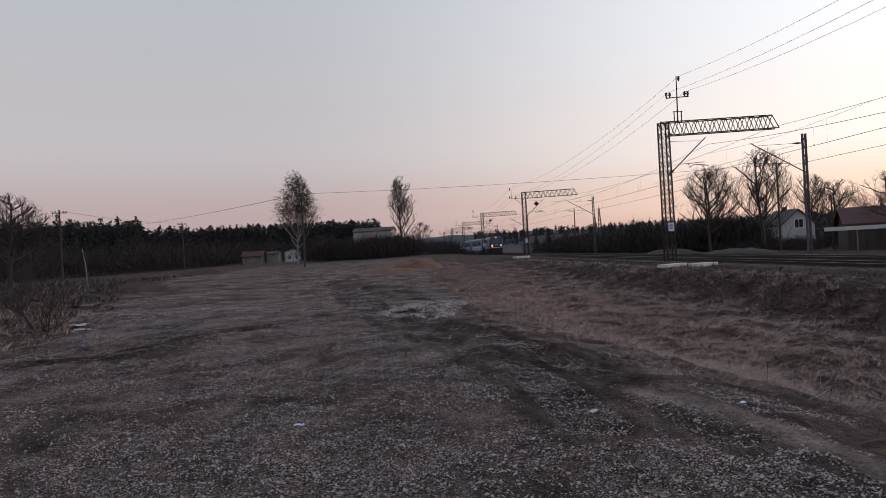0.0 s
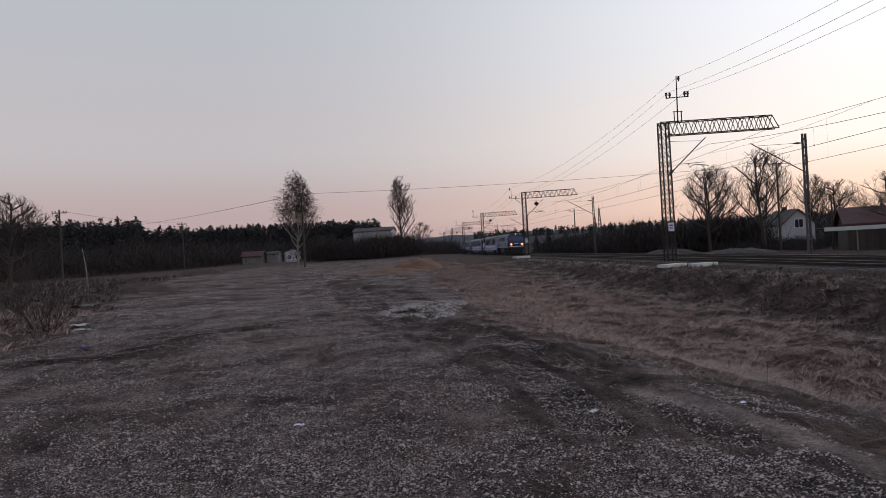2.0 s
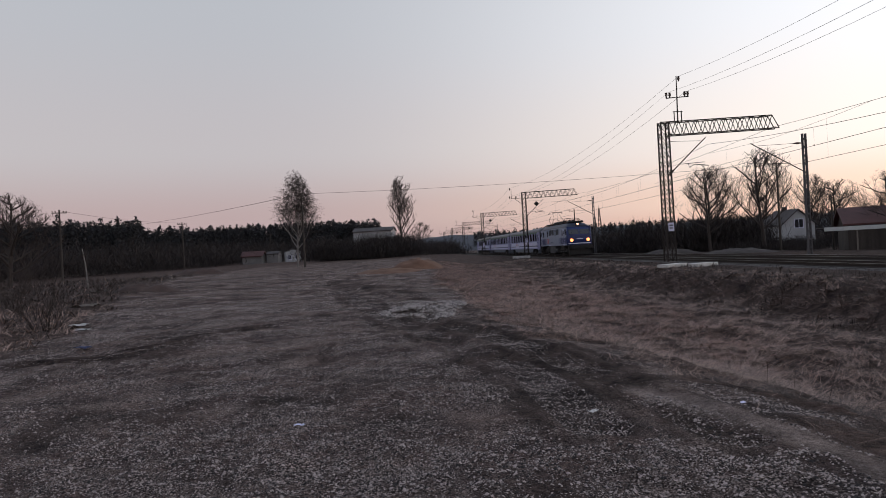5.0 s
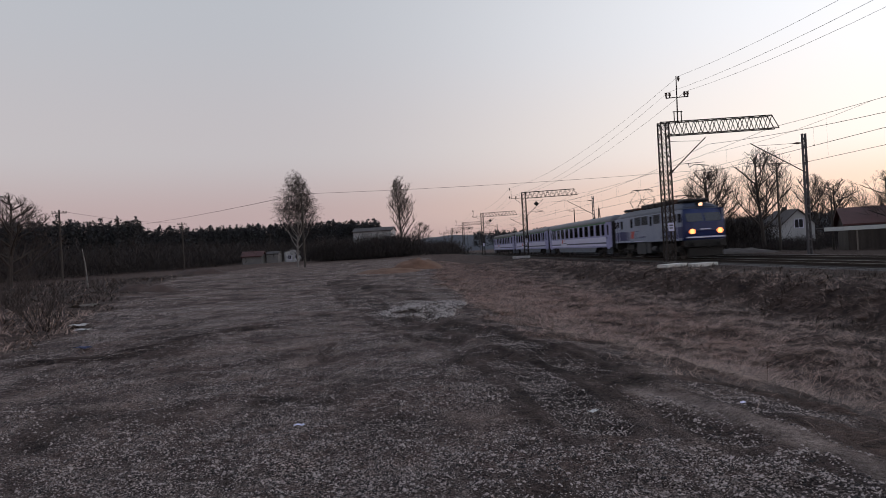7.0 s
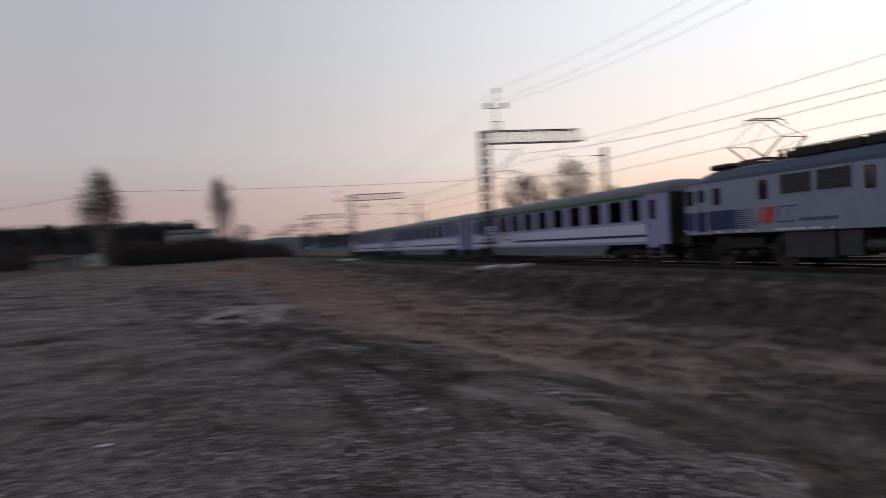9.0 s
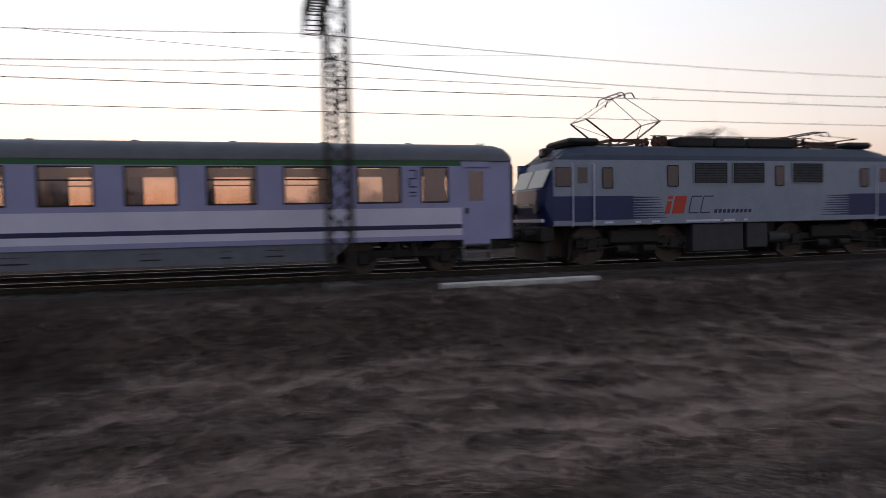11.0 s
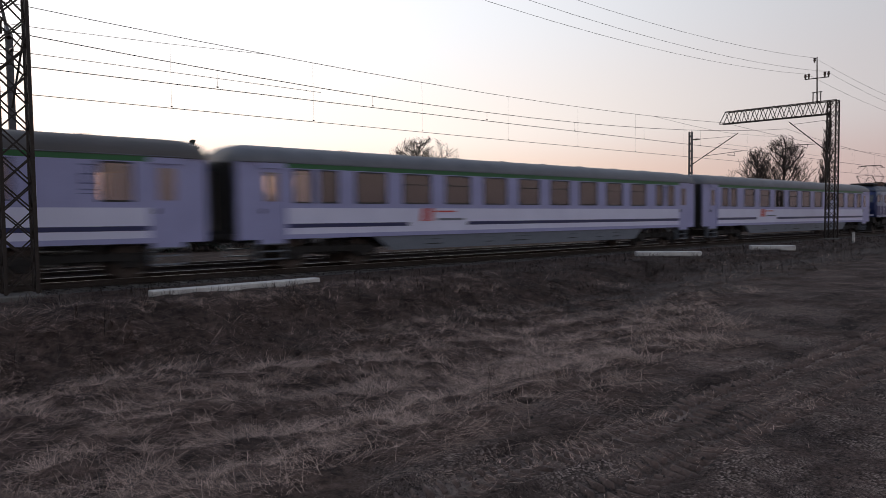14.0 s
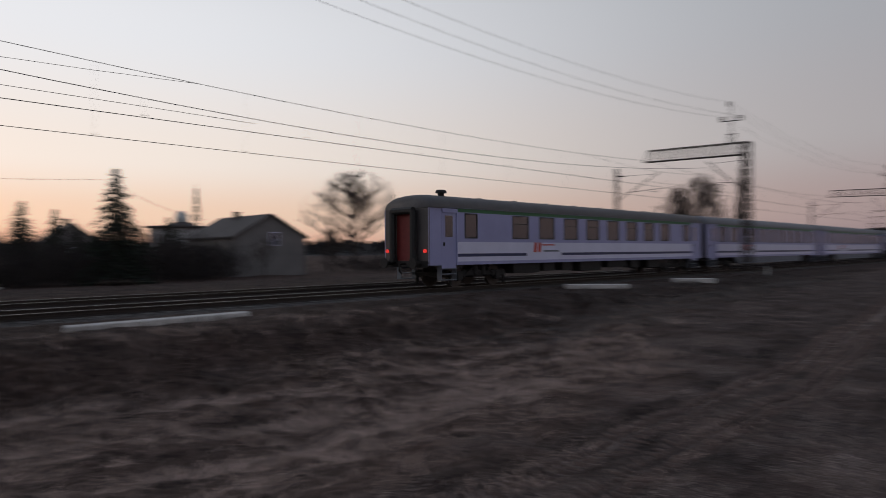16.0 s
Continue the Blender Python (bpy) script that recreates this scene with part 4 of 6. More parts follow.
def locomotive():
    c = empty("electric_locomotive", pose(0, 0, 0), label="grey and blue electric locomotive with a raised pantograph", category="locomotive")
    y0, y1, hw = .72, LOCO - .72, 1.48
    zb, ze = 1.30, 3.45

    def section(kx, top):
        """Side from sill to roof, half the width kx."""
        return [(-hw * kx, zb), (-hw * kx, 2.40), (-(hw - .03) * kx, 3.30), (-(hw - .12) * kx, 3.52), (-(hw - .45) * kx, top - .10), (-.5 * kx, top), (.5 * kx, top), ((hw - .45) * kx, top - .10), ((hw - .12) * kx, 3.52), ((hw - .03) * kx, 3.30), (hw * kx, 2.40), (hw * kx, zb)]

    def loft(rows, mat, name, label=""):
        vs, fs = [], []
        n = len(rows[0])
        for r in rows:
            vs += r
        for k in range(len(rows) - 1):
            for i in range(n - 1):
                a = k * n + i
                fs.append((a, a + 1, a + 1 + n, a + n))
        return part(name, Geo().add(vs, fs), mat, c, label)

    # side skins: grey above, blue quarters below at both ends
    def side(s, ya, yb, za, zb2, mat, name, label=""):
        def xs(z):
            return s * (hw - .03 * max(0, (z - 2.4) / .9))
        x = [(xs(za), za), (xs(zb2), zb2)]
        g = Geo()
        g.add([(x[0][0], ya, za), (x[0][0], yb, za), (x[1][0], yb, zb2), (x[1][0], ya, zb2), (x[0][0] - s * .06, ya, za), (x[0][0] - s * .06, yb, za), (x[1][0] - s * .06, yb, zb2), (x[1][0] - s * .06, ya, zb2)],
              [(0, 1, 2, 3), (4, 7, 6, 5), (0, 4, 5, 1), (3, 2, 6, 7), (0, 3, 7, 4), (1, 5, 6, 2)])
        return part(name, g, mat, c, label)

    ca, cb = y0 + .22, y1 - .22
    for s in (-1, 1):
        side(s, ca, cb, 1.30, 1.46, M["locogrey"], "sill_panel")
        side(s, ca, 3.5, 1.46, 2.22, M["locoblue"], "blue_quarter", "blue lower cab side")
        side(s, cb - 2.78, cb, 1.46, 2.22, M["locoblue"], "blue_quarter", "blue lower cab side")
        side(s, 3.5, cb - 2.78, 1.46, 2.22, M["locogrey"], "side_panel", "light grey body side")
        side(s, ca, cb, 2.22, 3.36, M["locogrey"], "side_panel", "light grey body side")
        X = s * (hw - .005)
        x0, x1 = sorted((X - s * .01, X + s * .012))
        # louvred grilles and small windows, mirrored about the middle
        for a, b in ((4.65, 5.95), (7.12, 8.38), (8.62, 9.90)):
            grille = part("grille", Geo().box(x0, a, 2.62, x1, b, 3.28, .01), M["dark"], c, "dark louvred ventilation grille")
            g = Geo()
            for k in range(11):
                z = 2.66 + k * .055
                g.add([(x1 if s > 0 else x0, a + .04, z), (x1 if s > 0 else x0, b - .04, z), ((x1 if s > 0 else x0) + s * .018, b - .04, z + .03), ((x1 if s > 0 else x0) + s * .018, a + .04, z + .03)], [(0, 1, 2, 3)])
            part("louvre_slats", g, M["under"], grille)
            xf0, xf1 = sorted((X + s * .012, X + s * .022))
            part("grille_frame", Geo().box(xf0, a - .03, 2.59, xf1, b + .03, 2.62).box(xf0, a - .03, 3.28, xf1, b + .03, 3.31).box(xf0, a - .03, 2.62, xf1, a, 3.28).box(xf0, b, 2.62, xf1, b + .03, 3.28), M["locogrey"], grille)
        for a, b, z0, z1 in ((2.62, 3.0, 2.45, 3.12), (6.3, 6.67, 2.5, 3.2), (10.5, 10.92, 2.5, 3.2), (12.9, 13.28, 2.45, 3.12)):
            part("side_window", Geo().box(x0, a, z0, x1, b, z1, .03), M["glass"], c, "dark side window with rounded corners")
        for a, b in ((1.0, 1.55), (LOCO - 1.55, LOCO - 1.0)):
            part("cab_window", Geo().box(x0, a, 2.52, x1, b, 3.12, .02), M["glass"], c, "cab side window")
        for a, b in ((1.62, 2.25), (LOCO - 2.25, LOCO - 1.62)):
            d0, d1 = sorted((X - s * .02, X + s * .008))
            door = part("cab_door", Geo().box(d0, a, 1.40, d1, b, 2.22, .008), M["locoblue"], c, "cab door, blue below and grey above")
            part("door_top", Geo().box(d0, a, 2.22, d1, b, 3.25, .008), M["locogrey"], door)
            part("door_window", Geo().box(*sorted((X, X + s * .014))[:1], a + .14, 2.62, sorted((X, X + s * .014))[1], b - .14, 3.12), M["glass"], door)
            for yy in (a - .05, b + .05):
                part("handrail", Geo().tube([(X, yy, 1.25), (X + s * .07, yy, 1.30), (X + s * .07, yy, 3.2), (X, yy, 3.25)], .017, 6), M["white"], door, "white grab rail")
            g = Geo()
            for z in (.62, .92):
                q0, q1 = sorted((s * 1.42, s * 1.2))
                g.box(q0, a + .1, z, q1, b - .1, z + .03)
            part("step", g, M["dark"], c)
        # stripes that taper out of the blue
        g = Geo()
        q0, q1 = sorted((X + s * .003, X + s * .007))
        for j in range(9):
            zc, L = 1.50 + j * .083, 1.22 - .03 * j
            for sg, yo in ((1, 3.5), (-1, cb - 2.78)):
                g.plate([(q0, yo, zc - .03), (q0, yo + sg * L, zc - .008), (q0, yo + sg * L, zc + .008), (q0, yo, zc + .03)], (1, 0, 0), q1 - q0)
        tagged(part("fading_stripes", g, M["locoblue"], c, "blue stripes tapering into the grey"), kind="stuff")
        # slanted red mark, outlines and bars where the writing is
        g = Geo()
        o = 9.2 if s < 0 else 6.7
        k = 1 if s < 0 else -1
        def slant(ya, yb, za, zc, gg):
            gg.plate([(q0, o + k * (ya + .25 * (1.8 - (za - 1.62) * 1)), za), (q0, o + k * (yb + .25 * (1.8 - (za - 1.62))), za), (q0, o + k * (yb + .25 * (1.8 - (zc - 1.62))), zc), (q0, o + k * (ya + .25 * (1.8 - (zc - 1.62))), zc)], (1, 0, 0), q1 - q0)
        slant(1.2, 1.38, 1.62, 2.03, g)
        slant(1.2, 1.38, 2.09, 2.2, g)
        slant(.66, 1.12, 1.62, 2.2, g)
        part("red_mark", g, M["red"], c, "slanted red marking")
        g = Geo()
        for w in (.1, -.35):
            slant(w, w + .38, 1.62, 1.66, g)
            slant(w, w + .38, 2.16, 2.2, g)
            slant(w + .36, w + .4, 1.66, 2.16, g)
        for i in range(9):
            a = -.62 - i * .17
            slant(a, a + .12, 1.62, 1.74, g)
        part("outline_mark", g, M["blue"], c, "dark blue outlined marking and lettering bars")
        for a, b in ((8.9, 10.2), (8.3, 8.75), (7.8, 7.95), (11.2, 11.5), (11.9, 12.1), (12.9, 13.2)):
            part("lettering_bar", Geo().box(q0, a, 1.35, q1, b, 1.41), M["white"], c, "small white lettering bar on the sill")
    # roof skin
    top = 3.92
    rows = []
    for yy, kz, kx in ((y0 + .55, .0, .93), (y0 + .75, .55, .97), (y0 + 1.5, 1.0, 1.0), (y1 - 1.5, 1.0, 1.0), (y1 - .75, .55, .97), (y1 - .55, .0, .93)):
        pr = section(kx, top)[2:10]
        rows.append([(x, yy, 3.36 + max(0.0, z - 3.36) * (0.35 + .65 * kz)) for x, z in pr])
    vs, fs = [], []
    n = len(rows[0])
    for r in rows:
        vs += r
    for k in range(len(rows) - 1):
        for i in range(n - 1):
            a = k * n + i
            fs.append((a, a + 1, a + 1 + n, a + n))
    fs += [tuple(range(n))[::-1], tuple(range(len(vs) - n, len(vs)))]
    part("roof", Geo().add(vs, fs), M["locoroof"], c, "dark blue roof")
    # noses: raked windscreens over a blunt blue front
    for e in (0, 1):
        def Y(v):
            return v if e == 0 else LOCO - v
        w = hw - .06
        g = Geo()
        # outline rings from front bottom to the brow
        rings = [(1.30, .72, w - .10), (1.9, .62, w - .06), (2.45, .66, w - .05), (3.05, .95, w - .08), (3.40, 1.18, w - .16)]
        vs = []
        for z, yy, ww in rings:
            vs += [(-hw + (.0 if z < 2.4 else .02), Y(ca + .003), z), (-ww, Y(yy + .10), z), (-ww * .6, Y(yy), z), (ww * .6, Y(yy), z), (ww, Y(yy + .10), z), (hw - (.0 if z < 2.4 else .02), Y(ca + .003), z)]
        # the rear edge follows the cab side
        fs = [(k * 6 + i, k * 6 + i + 1, k * 6 + i + 7, k * 6 + i + 6) for k in range(4) for i in range(5)]
        nose = part("cab_front", Geo().add(vs, fs), M["locoblue"], c, "blunt blue cab front with raked windscreens")
        part("brow", Geo().add([(-w + .1, Y(1.16), 3.40), (w - .1, Y(1.16), 3.40), (w - .25, Y(1.5), 3.62), (-w + .25, Y(1.5), 3.62), (-w + .1, Y(2.0), 3.40), (w - .1, Y(2.0), 3.40)], [(0, 1, 2, 3), (0, 3, 4), (1, 5, 2), (3, 2, 5, 4)]), M["locoroof"], nose)
        for xa, xb in ((-1.22, -.06), (.06, 1.22)):
            g = Geo()
            za, ya, zc, yc = 2.52, .70 - .012, 3.10, .985 - .012
            g.plate([(xa, Y(ya), za), (xb, Y(ya), za), (xb, Y(yc), zc), (xa, Y(yc), zc)], (0, -1 if e == 0 else 1, 0), .012)
            part("windscreen", g, M["glass"], nose, "raked dark windscreen")
        for x in (-.95, .95):
            ys = sorted((Y(.60), Y(.52)))
            lamp = part("headlight", Geo().tube([(x, Y(.64), 1.86), (x, Y(.53), 1.86)], [.17, .16], 16), M["dark"], nose, "round headlight")
            part("headlight_lens", Geo().tube([(x, Y(.532), 1.86), (x, Y(.52), 1.86)], [.18, .16], 16), M["lampglow"] if e == 0 else M["under"], lamp, "lit amber headlight" if e == 0 else "")
        lamp = part("top_headlight", Geo().box(-.22, min(Y(1.2), Y(1.6)), 3.55, .22, max(Y(1.2), Y(1.6)), 3.86, .05), M["dark"], nose, "headlight above the windscreens")
        part("headlight_lens", Geo().tube([(0, Y(1.21), 3.7), (0, Y(1.185), 3.7)], [.12, .10], 16), M["topglow"] if e == 0 else M["under"], lamp, "lit headlight" if e == 0 else "")
        part("white_band", Geo().box(-w + .12, min(Y(.60), Y(.69)), 1.42, w - .12, max(Y(.60), Y(.69)), 1.52), M["white"], nose)
        part("number_bar", Geo().box(-.35, min(Y(.585), Y(.6)), 1.96, .35, max(Y(.585), Y(.6)), 2.04), M["white"], nose)
        part("headstock", Geo().box(-1.35, min(Y(.55), Y(1.0)), .82, 1.35, max(Y(.55), Y(1.0)), 1.28, .03), M["dark"], c)
        part("snow_plough", Geo().box(-1.2, min(Y(.7), Y(.85)), .18, 1.2, max(Y(.7), Y(.85)), .8, .03), M["dark"], c)
        buffers(c, Y(.55), -1 if e == 0 else 1)
        part("horn_cover", Geo().box(-.9, min(Y(1.75), Y(2.9)), 3.9, .9, max(Y(1.75), Y(2.9)), 4.12, .09), M["dark"], c)
    # roof gear
    for a, b in ((5.2, 7.1), (7.3, 8.5), (8.62, 9.95)):
        part("roof_grille", Geo().box(-.8, a, 3.88, .8, b, 4.22, .05), M["dark"], c)
    for yy in (4.55, 4.9, 10.45, 10.75):
        for x in (-.5, 0, .5):
            part("roof_insulator", Geo().tube([(x, yy, 3.9), (x, yy, 4.02), (x, yy, 4.04), (x, yy, 4.14), (x, yy, 4.16), (x, yy, 4.26)], [.06, .06, .1, .1, .06, .06], 8), M["rust"], c)
    for x in (-.5, .5):
        part("roof_bus_bar", Geo().bar((x, 4.2, 4.28), (x, 10.9, 4.28), .04), M["rust"], c)
    for yy in (5.0, 10.2):
        part("roof_switch", Geo().tube([(0, yy, 3.9), (0, yy, 4.3)], [.28, .24], 10), M["rust"], c)
    pantograph(c, 11.95, 5.66)
    pantograph(c, LOCO - 11.95, 4.50)
    # under the body
    g = Geo().box(-1.4, 6.9, .42, -.7, 7.75, 1.28, .03).box(-1.4, 7.9, .35, -.7, 9.9, 1.28, .03).box(.7, 6.2, .40, 1.4, 9.6, 1.28, .03).box(-.7, 6.0, .7, .7, 9.9, 1.3)
    g.tube([(-1.2, 6.0, .75), (-1.2, 6.8, .75)], .2, 12)
    part("battery_box", g, M["gear"], c, "grey equipment box under the body")
    ws = []
    for yc in (3.95, LOCO - 3.95):
        bogie(c, yc, 3.05, .625)
        for s in (-1, 1):
            part("bogie_side", Geo().box(s * 1.12 - .1, yc - .9, .70, s * 1.12 + .1, yc + .9, 1.12, .04), M["dark"], c)
        part("traction_gear", Geo().box(-.62, yc - 2.3, .22, .62, yc + 2.3, 1.25, .05).box(-1.0, yc - .45, .3, 1.0, yc + .45, 1.2, .05), M["dark"], c)
        for e in (-1, 1):
            for s in (-1, 1):
                part("brake_rigging", Geo().bar((s * 1.1, yc + e * 2.2, .95), (s * 1.1, yc + e * 2.35, .22), .09).tube([(s * 1.2, yc + e * .7, .5), (s * 1.2, yc + e * .25, .5)], .13, 10).bar((s * 1.18, yc + e * .3, .62), (s * 1.18, yc + e * 2.2, .48), .06), M["dark"], c)
        ws += [wheelset(c, yc + e, .625) for e in (-1.525, 1.525)]
    return c, ws


def pantograph(c, y, top):
    """A diamond pantograph; top is the height of its collector head."""
    p = part("pantograph", Geo().box(-.75, y - .65, 4.02, .75, y - .55, 4.12).box(-.75, y + .55, 4.02, .75, y + .65, 4.12).box(-.75, y - .6, 4.02, -.65, y + .6, 4.12).box(.65, y - .6, 4.02, .75, y + .6, 4.12), M["rust"], c, "diamond pantograph with a rusty base")
    base = 4.12
    mid = base + (top - base) * .42
    out = 1.38 if top > 5 else 1.75
    g = Geo()
    for s in (-1, 1):
        for x in (-.6, .6):
            g.bar((x, y + s * .45, base), (x * .95, y + s * out, mid), .065)
            g.bar((x * .95, y + s * out, mid), (x * .55, y + s * .12, top - .08), .026)
        g.bar((-.57, y + s * out, mid), (.57, y + s * out, mid), .04)
        g.bar((-.6, y + s * .45, base), (.57, y + s * out, mid), .022)
    part("pantograph_arm", g, M["steel"], p)
    g = Geo()
    for s in (-.17, .17):
        g.tube([(-.95, y + s, top - .22), (-.78, y + s, top - .03), (-.55, y + s, top), (.55, y + s, top), (.78, y + s, top - .03), (.95, y + s, top - .22)], .022, 6)
    g.bar((-.4, y - .17, top - .04), (-.4, y + .17, top - .04), .035).bar((.4, y - .17, top - .04), (.4, y + .17, top - .04), .035)
    part("collector_head", g, M["steel"], p)
    for x in (-.7, .7):
        for s in (-.6, .6):
            part("pantograph_insulator", Geo().tube([(x, y + s, 3.8), (x, y + s, 3.9), (x, y + s, 3.92), (x, y + s, 4.02)], [.06, .06, .1, .05], 8), M["porcelain"], p)


CUTS = [(3.85 + 2.02 * k, 5.15 + 2.02 * k) for k in range(9)]
CUTS_B = [(5.07 + 1.945 * k, 6.33 + 1.945 * k) for k in range(9)]
CUTS_OPEN = [(5.2 + 2.05 * k, 6.42 + 2.05 * k) for k in range(8)]
loco, loco_wheels = locomotive()
coach_a, wheels_a = coach("passenger_coach", "grey and white coach with a green stripe, first behind the locomotive", CUTS, [(2.42, 3.25), (22.2, 22.95), (23.2, 23.95)], "roof", True, tuple(range(9)), "half")
coach_b, wheels_b = coach("passenger_coach", "grey and white coach with yellowish windows and a green stripe", CUTS_B, [(2.5, 3.15), (3.55, 4.2), (22.55, 23.25), (23.5, 24.15)], "roof", True, tuple(range(9)), "open")
coach_c, wheels_c = coach("passenger_coach", "grey and white last coach with dirty roof and red end door", CUTS_OPEN, [(2.42, 3.25), (23.15, 23.95)], "roofbrown", False, (0, 2, 4, 6), "half", tail=True)
TRAIN = [(loco, 0.0, loco_wheels, .625), (coach_a, LOCO, wheels_a, .46), (coach_b, LOCO + COACH, wheels_b, .46), (coach_c, LOCO + 2 * COACH, wheels_c, .46)]
# seconds and where the leading buffers stand along the track
RUN = [(0.0, 142.2), (1.5, 123.2), (3.5, 96.5), (5.2, 71.0), (7.0, 42.4), (8.4, 18.8), (9.3, 3.4), (9.7, -3.1), (10.2, -10.6), (11.3, -28.9), (12.5, -49.5), (13.7, -70.6), (14.5, -85.1), (14.9, -92.4), (15.8, -109.3), (16.0, -113.0)]


# ---- trees and scrub ----
def prisms(segs, name, mat, sides=3):
    """Tapered twigs: rows of x0 y0 z0 x1 y1 z1 r0 r1."""
    s = np.asarray(segs, float)
    p0, p1, r0, r1 = s[:, 0:3], s[:, 3:6], s[:, 6:7], s[:, 7:8]
    d = p1 - p0
    d = d / np.maximum(np.linalg.norm(d, axis=1, keepdims=True), 1e-9)
    up = np.where(np.abs(d[:, 2:3]) < .9, np.array([[0, 0, 1.0]]), np.array([[1.0, 0, 0]]))
    u = np.cross(d, up)
    u = u / np.linalg.norm(u, axis=1, keepdims=True)
    w = np.cross(d, u)
    rings = []
    for p, r in ((p0, r0), (p1, r1)):
        for k in range(sides):
            a = 2 * math.pi * k / sides
            rings.append(p + (u * math.cos(a) + w * math.sin(a)) * r)
    V = np.stack(rings, 1)
    f = []
    for k in range(sides):
        e = (k + 1) % sides
        f += [(k, e, e + sides), (k, e + sides, k + sides)]
    F = np.array(f)[None] + (np.arange(len(s)) * 2 * sides)[:, None, None]
    return tri_mesh(name, V.reshape(-1, 3), F.reshape(-1, 3), mat)


def grow(seed, height, girth, first, spread, rise, droop, counts, wiggle=0.18, fine=0.012):
    """Trunk and twig segments of a bare tree. first: where the crown starts; rise: how steeply limbs climb."""
    r = random.Random(seed)
    trunk, crown = [], []

    def branch(p, d, length, rad, level):
        n = 7 if level == 0 else 4 if level < 3 else 2
        pts, q, v = [p.copy()], p.copy(), d.normalized()
        for i in range(n):
            v = v + Vector((r.gauss(0, wiggle), r.gauss(0, wiggle), r.gauss(0, wiggle * .6))) * (0.25 if level == 0 else 0.7)
            if level == 0:
                v.z += .35
            elif level < 3:
                v.z += rise * .22
            else:
                v.z -= droop * .5
            v.normalize()
            q = q + v * (length / n)
            pts.append(q.copy())
        tip = rad * (.22 if level == 0 else .35)
        for i in range(n):
            ra, rb = rad + (tip - rad) * i / n, rad + (tip - rad) * (i + 1) / n
            (trunk if level < 2 else crown).append((*pts[i], *pts[i + 1], max(ra, fine), max(rb, fine * .7)))
        if level >= len(counts):
            return
        for k in range(counts[level]):
            u = (first + (1 - first) * (k + r.random()) / counts[level]) if level == 0 else r.uniform(.25, 1)
            i = min(int(u * n), n - 1)
            b = pts[i].lerp(pts[i + 1], u * n - i)
            a = k * 2.4 + r.uniform(-.5, .5)
            out = Vector((math.cos(a), math.sin(a), 0))
            if level == 0:
                dd = out * 1.0 + Vector((0, 0, rise))
                ln = spread * (1.15 - .75 * (u - first) / (1 - first)) * r.uniform(.8, 1.15)
            else:
                dd = v * .8 + out * .75 + Vector((0, 0, rise * .3 - droop * (level > 1)))
                ln = length * r.uniform(.42, .68)
            branch(b, dd, ln, max(rad * (.42 if level == 0 else .5) * (1.2 - .5 * u), fine), level + 1)

    branch(Vector((0, 0, -.3)), Vector((0, 0, 1)), height * .92, girth, 0)
    return trunk, crown


def shaped(segs, height, radii, seed):
    """Leaves out twigs past a ragged crown outline; radii are even steps from the foot to the top."""
    s = np.asarray(segs, float)
    r = np.random.default_rng(seed)
    z = s[:, 5] / height
    turn = np.arctan2(s[:, 4], s[:, 3])
    lim = np.interp(z, np.linspace(0, 1, len(radii)), radii) * (1 + .13 * np.sin(3 * turn + 9 * z + seed) + .10 * np.sin(7 * turn - 17 * z)) * r.uniform(.78, 1.1, len(s))
    return s[(np.hypot(s[:, 3], s[:, 4]) < lim) & (z < r.uniform(.93, 1.0, len(s)))]


def bare_tree(name, label, at, seed, height, girth, first, spread, rise, droop, counts, bark="bark", fine=0.014, group="", crown=None):
    t = empty(name, at, label=label, category="tree", group=group)
    a, b = grow(seed, height, girth, first, spread, rise, droop, counts, fine=fine)
    if crown:
        a, b = shaped(a, height, crown, seed), shaped(b, height, crown, seed + 1)
    part("trunk", prisms(a, "trunk", M[bark], 7), None, t, "")
    part("crown", prisms(b, "crown", M["twig"], 3), None, t, "bare twigs")
    return t


def gz(x, y):
    return float(ground_z(x, y))


def on_ground(x, y, turn=0.0, dz=0.0, size=1.0):
    return pose(x, y, gz(x, y) + dz, 0, 0, turn) @ Matrix.Scale(size, 4)


def spruce(name, label, at, seed, height, width):
    t = empty(name, at, label=label, category="spruce", group="spruces")
    part("trunk", Geo().tube([(0, 0, -.3), (0, 0, height * .5), (0, 0, height)], [height * .018, height * .01, .01], 7), M["bark"], t)
    r = np.random.default_rng(seed)
    V, F = [], []
    levels = int(height * 5)
    for i in range(levels):
        k = i / levels
        z = height * (.08 + .92 * k)
        rad = width * (1 - k) ** .85 * r.uniform(.75, 1.15) + .05
        n = max(5, int(9 * (1 - k) + 4))
        for j in range(n):
            a = r.uniform(0, 6.283)
            L = rad * r.uniform(.7, 1.1)
            m = max(3, int(L / .14))
            for q in range(m):
                f = (q + r.random()) / m
                x, y = math.cos(a) * L * f, math.sin(a) * L * f
                zz = z - .32 * L * f * f + .1 * f
                w, ln = .05 + .10 * (1 - f * .5), .18 + .16 * r.random()
                o = r.normal(0, 1, 3) * .5 + np.array((math.cos(a), math.sin(a), -.5))
                o = o / np.linalg.norm(o)
                sd = np.cross(o, r.normal(0, 1, 3))
                sd = sd / np.linalg.norm(sd) * w
                b = np.array((x, y, zz))
                V += [b - sd, b + sd, b + o * ln]
                F.append((len(V) - 3, len(V) - 2, len(V) - 1))
    part("crown", tri_mesh("crown", V, F, M["needles"]), None, t, "dark needles on drooping boughs")
    return t


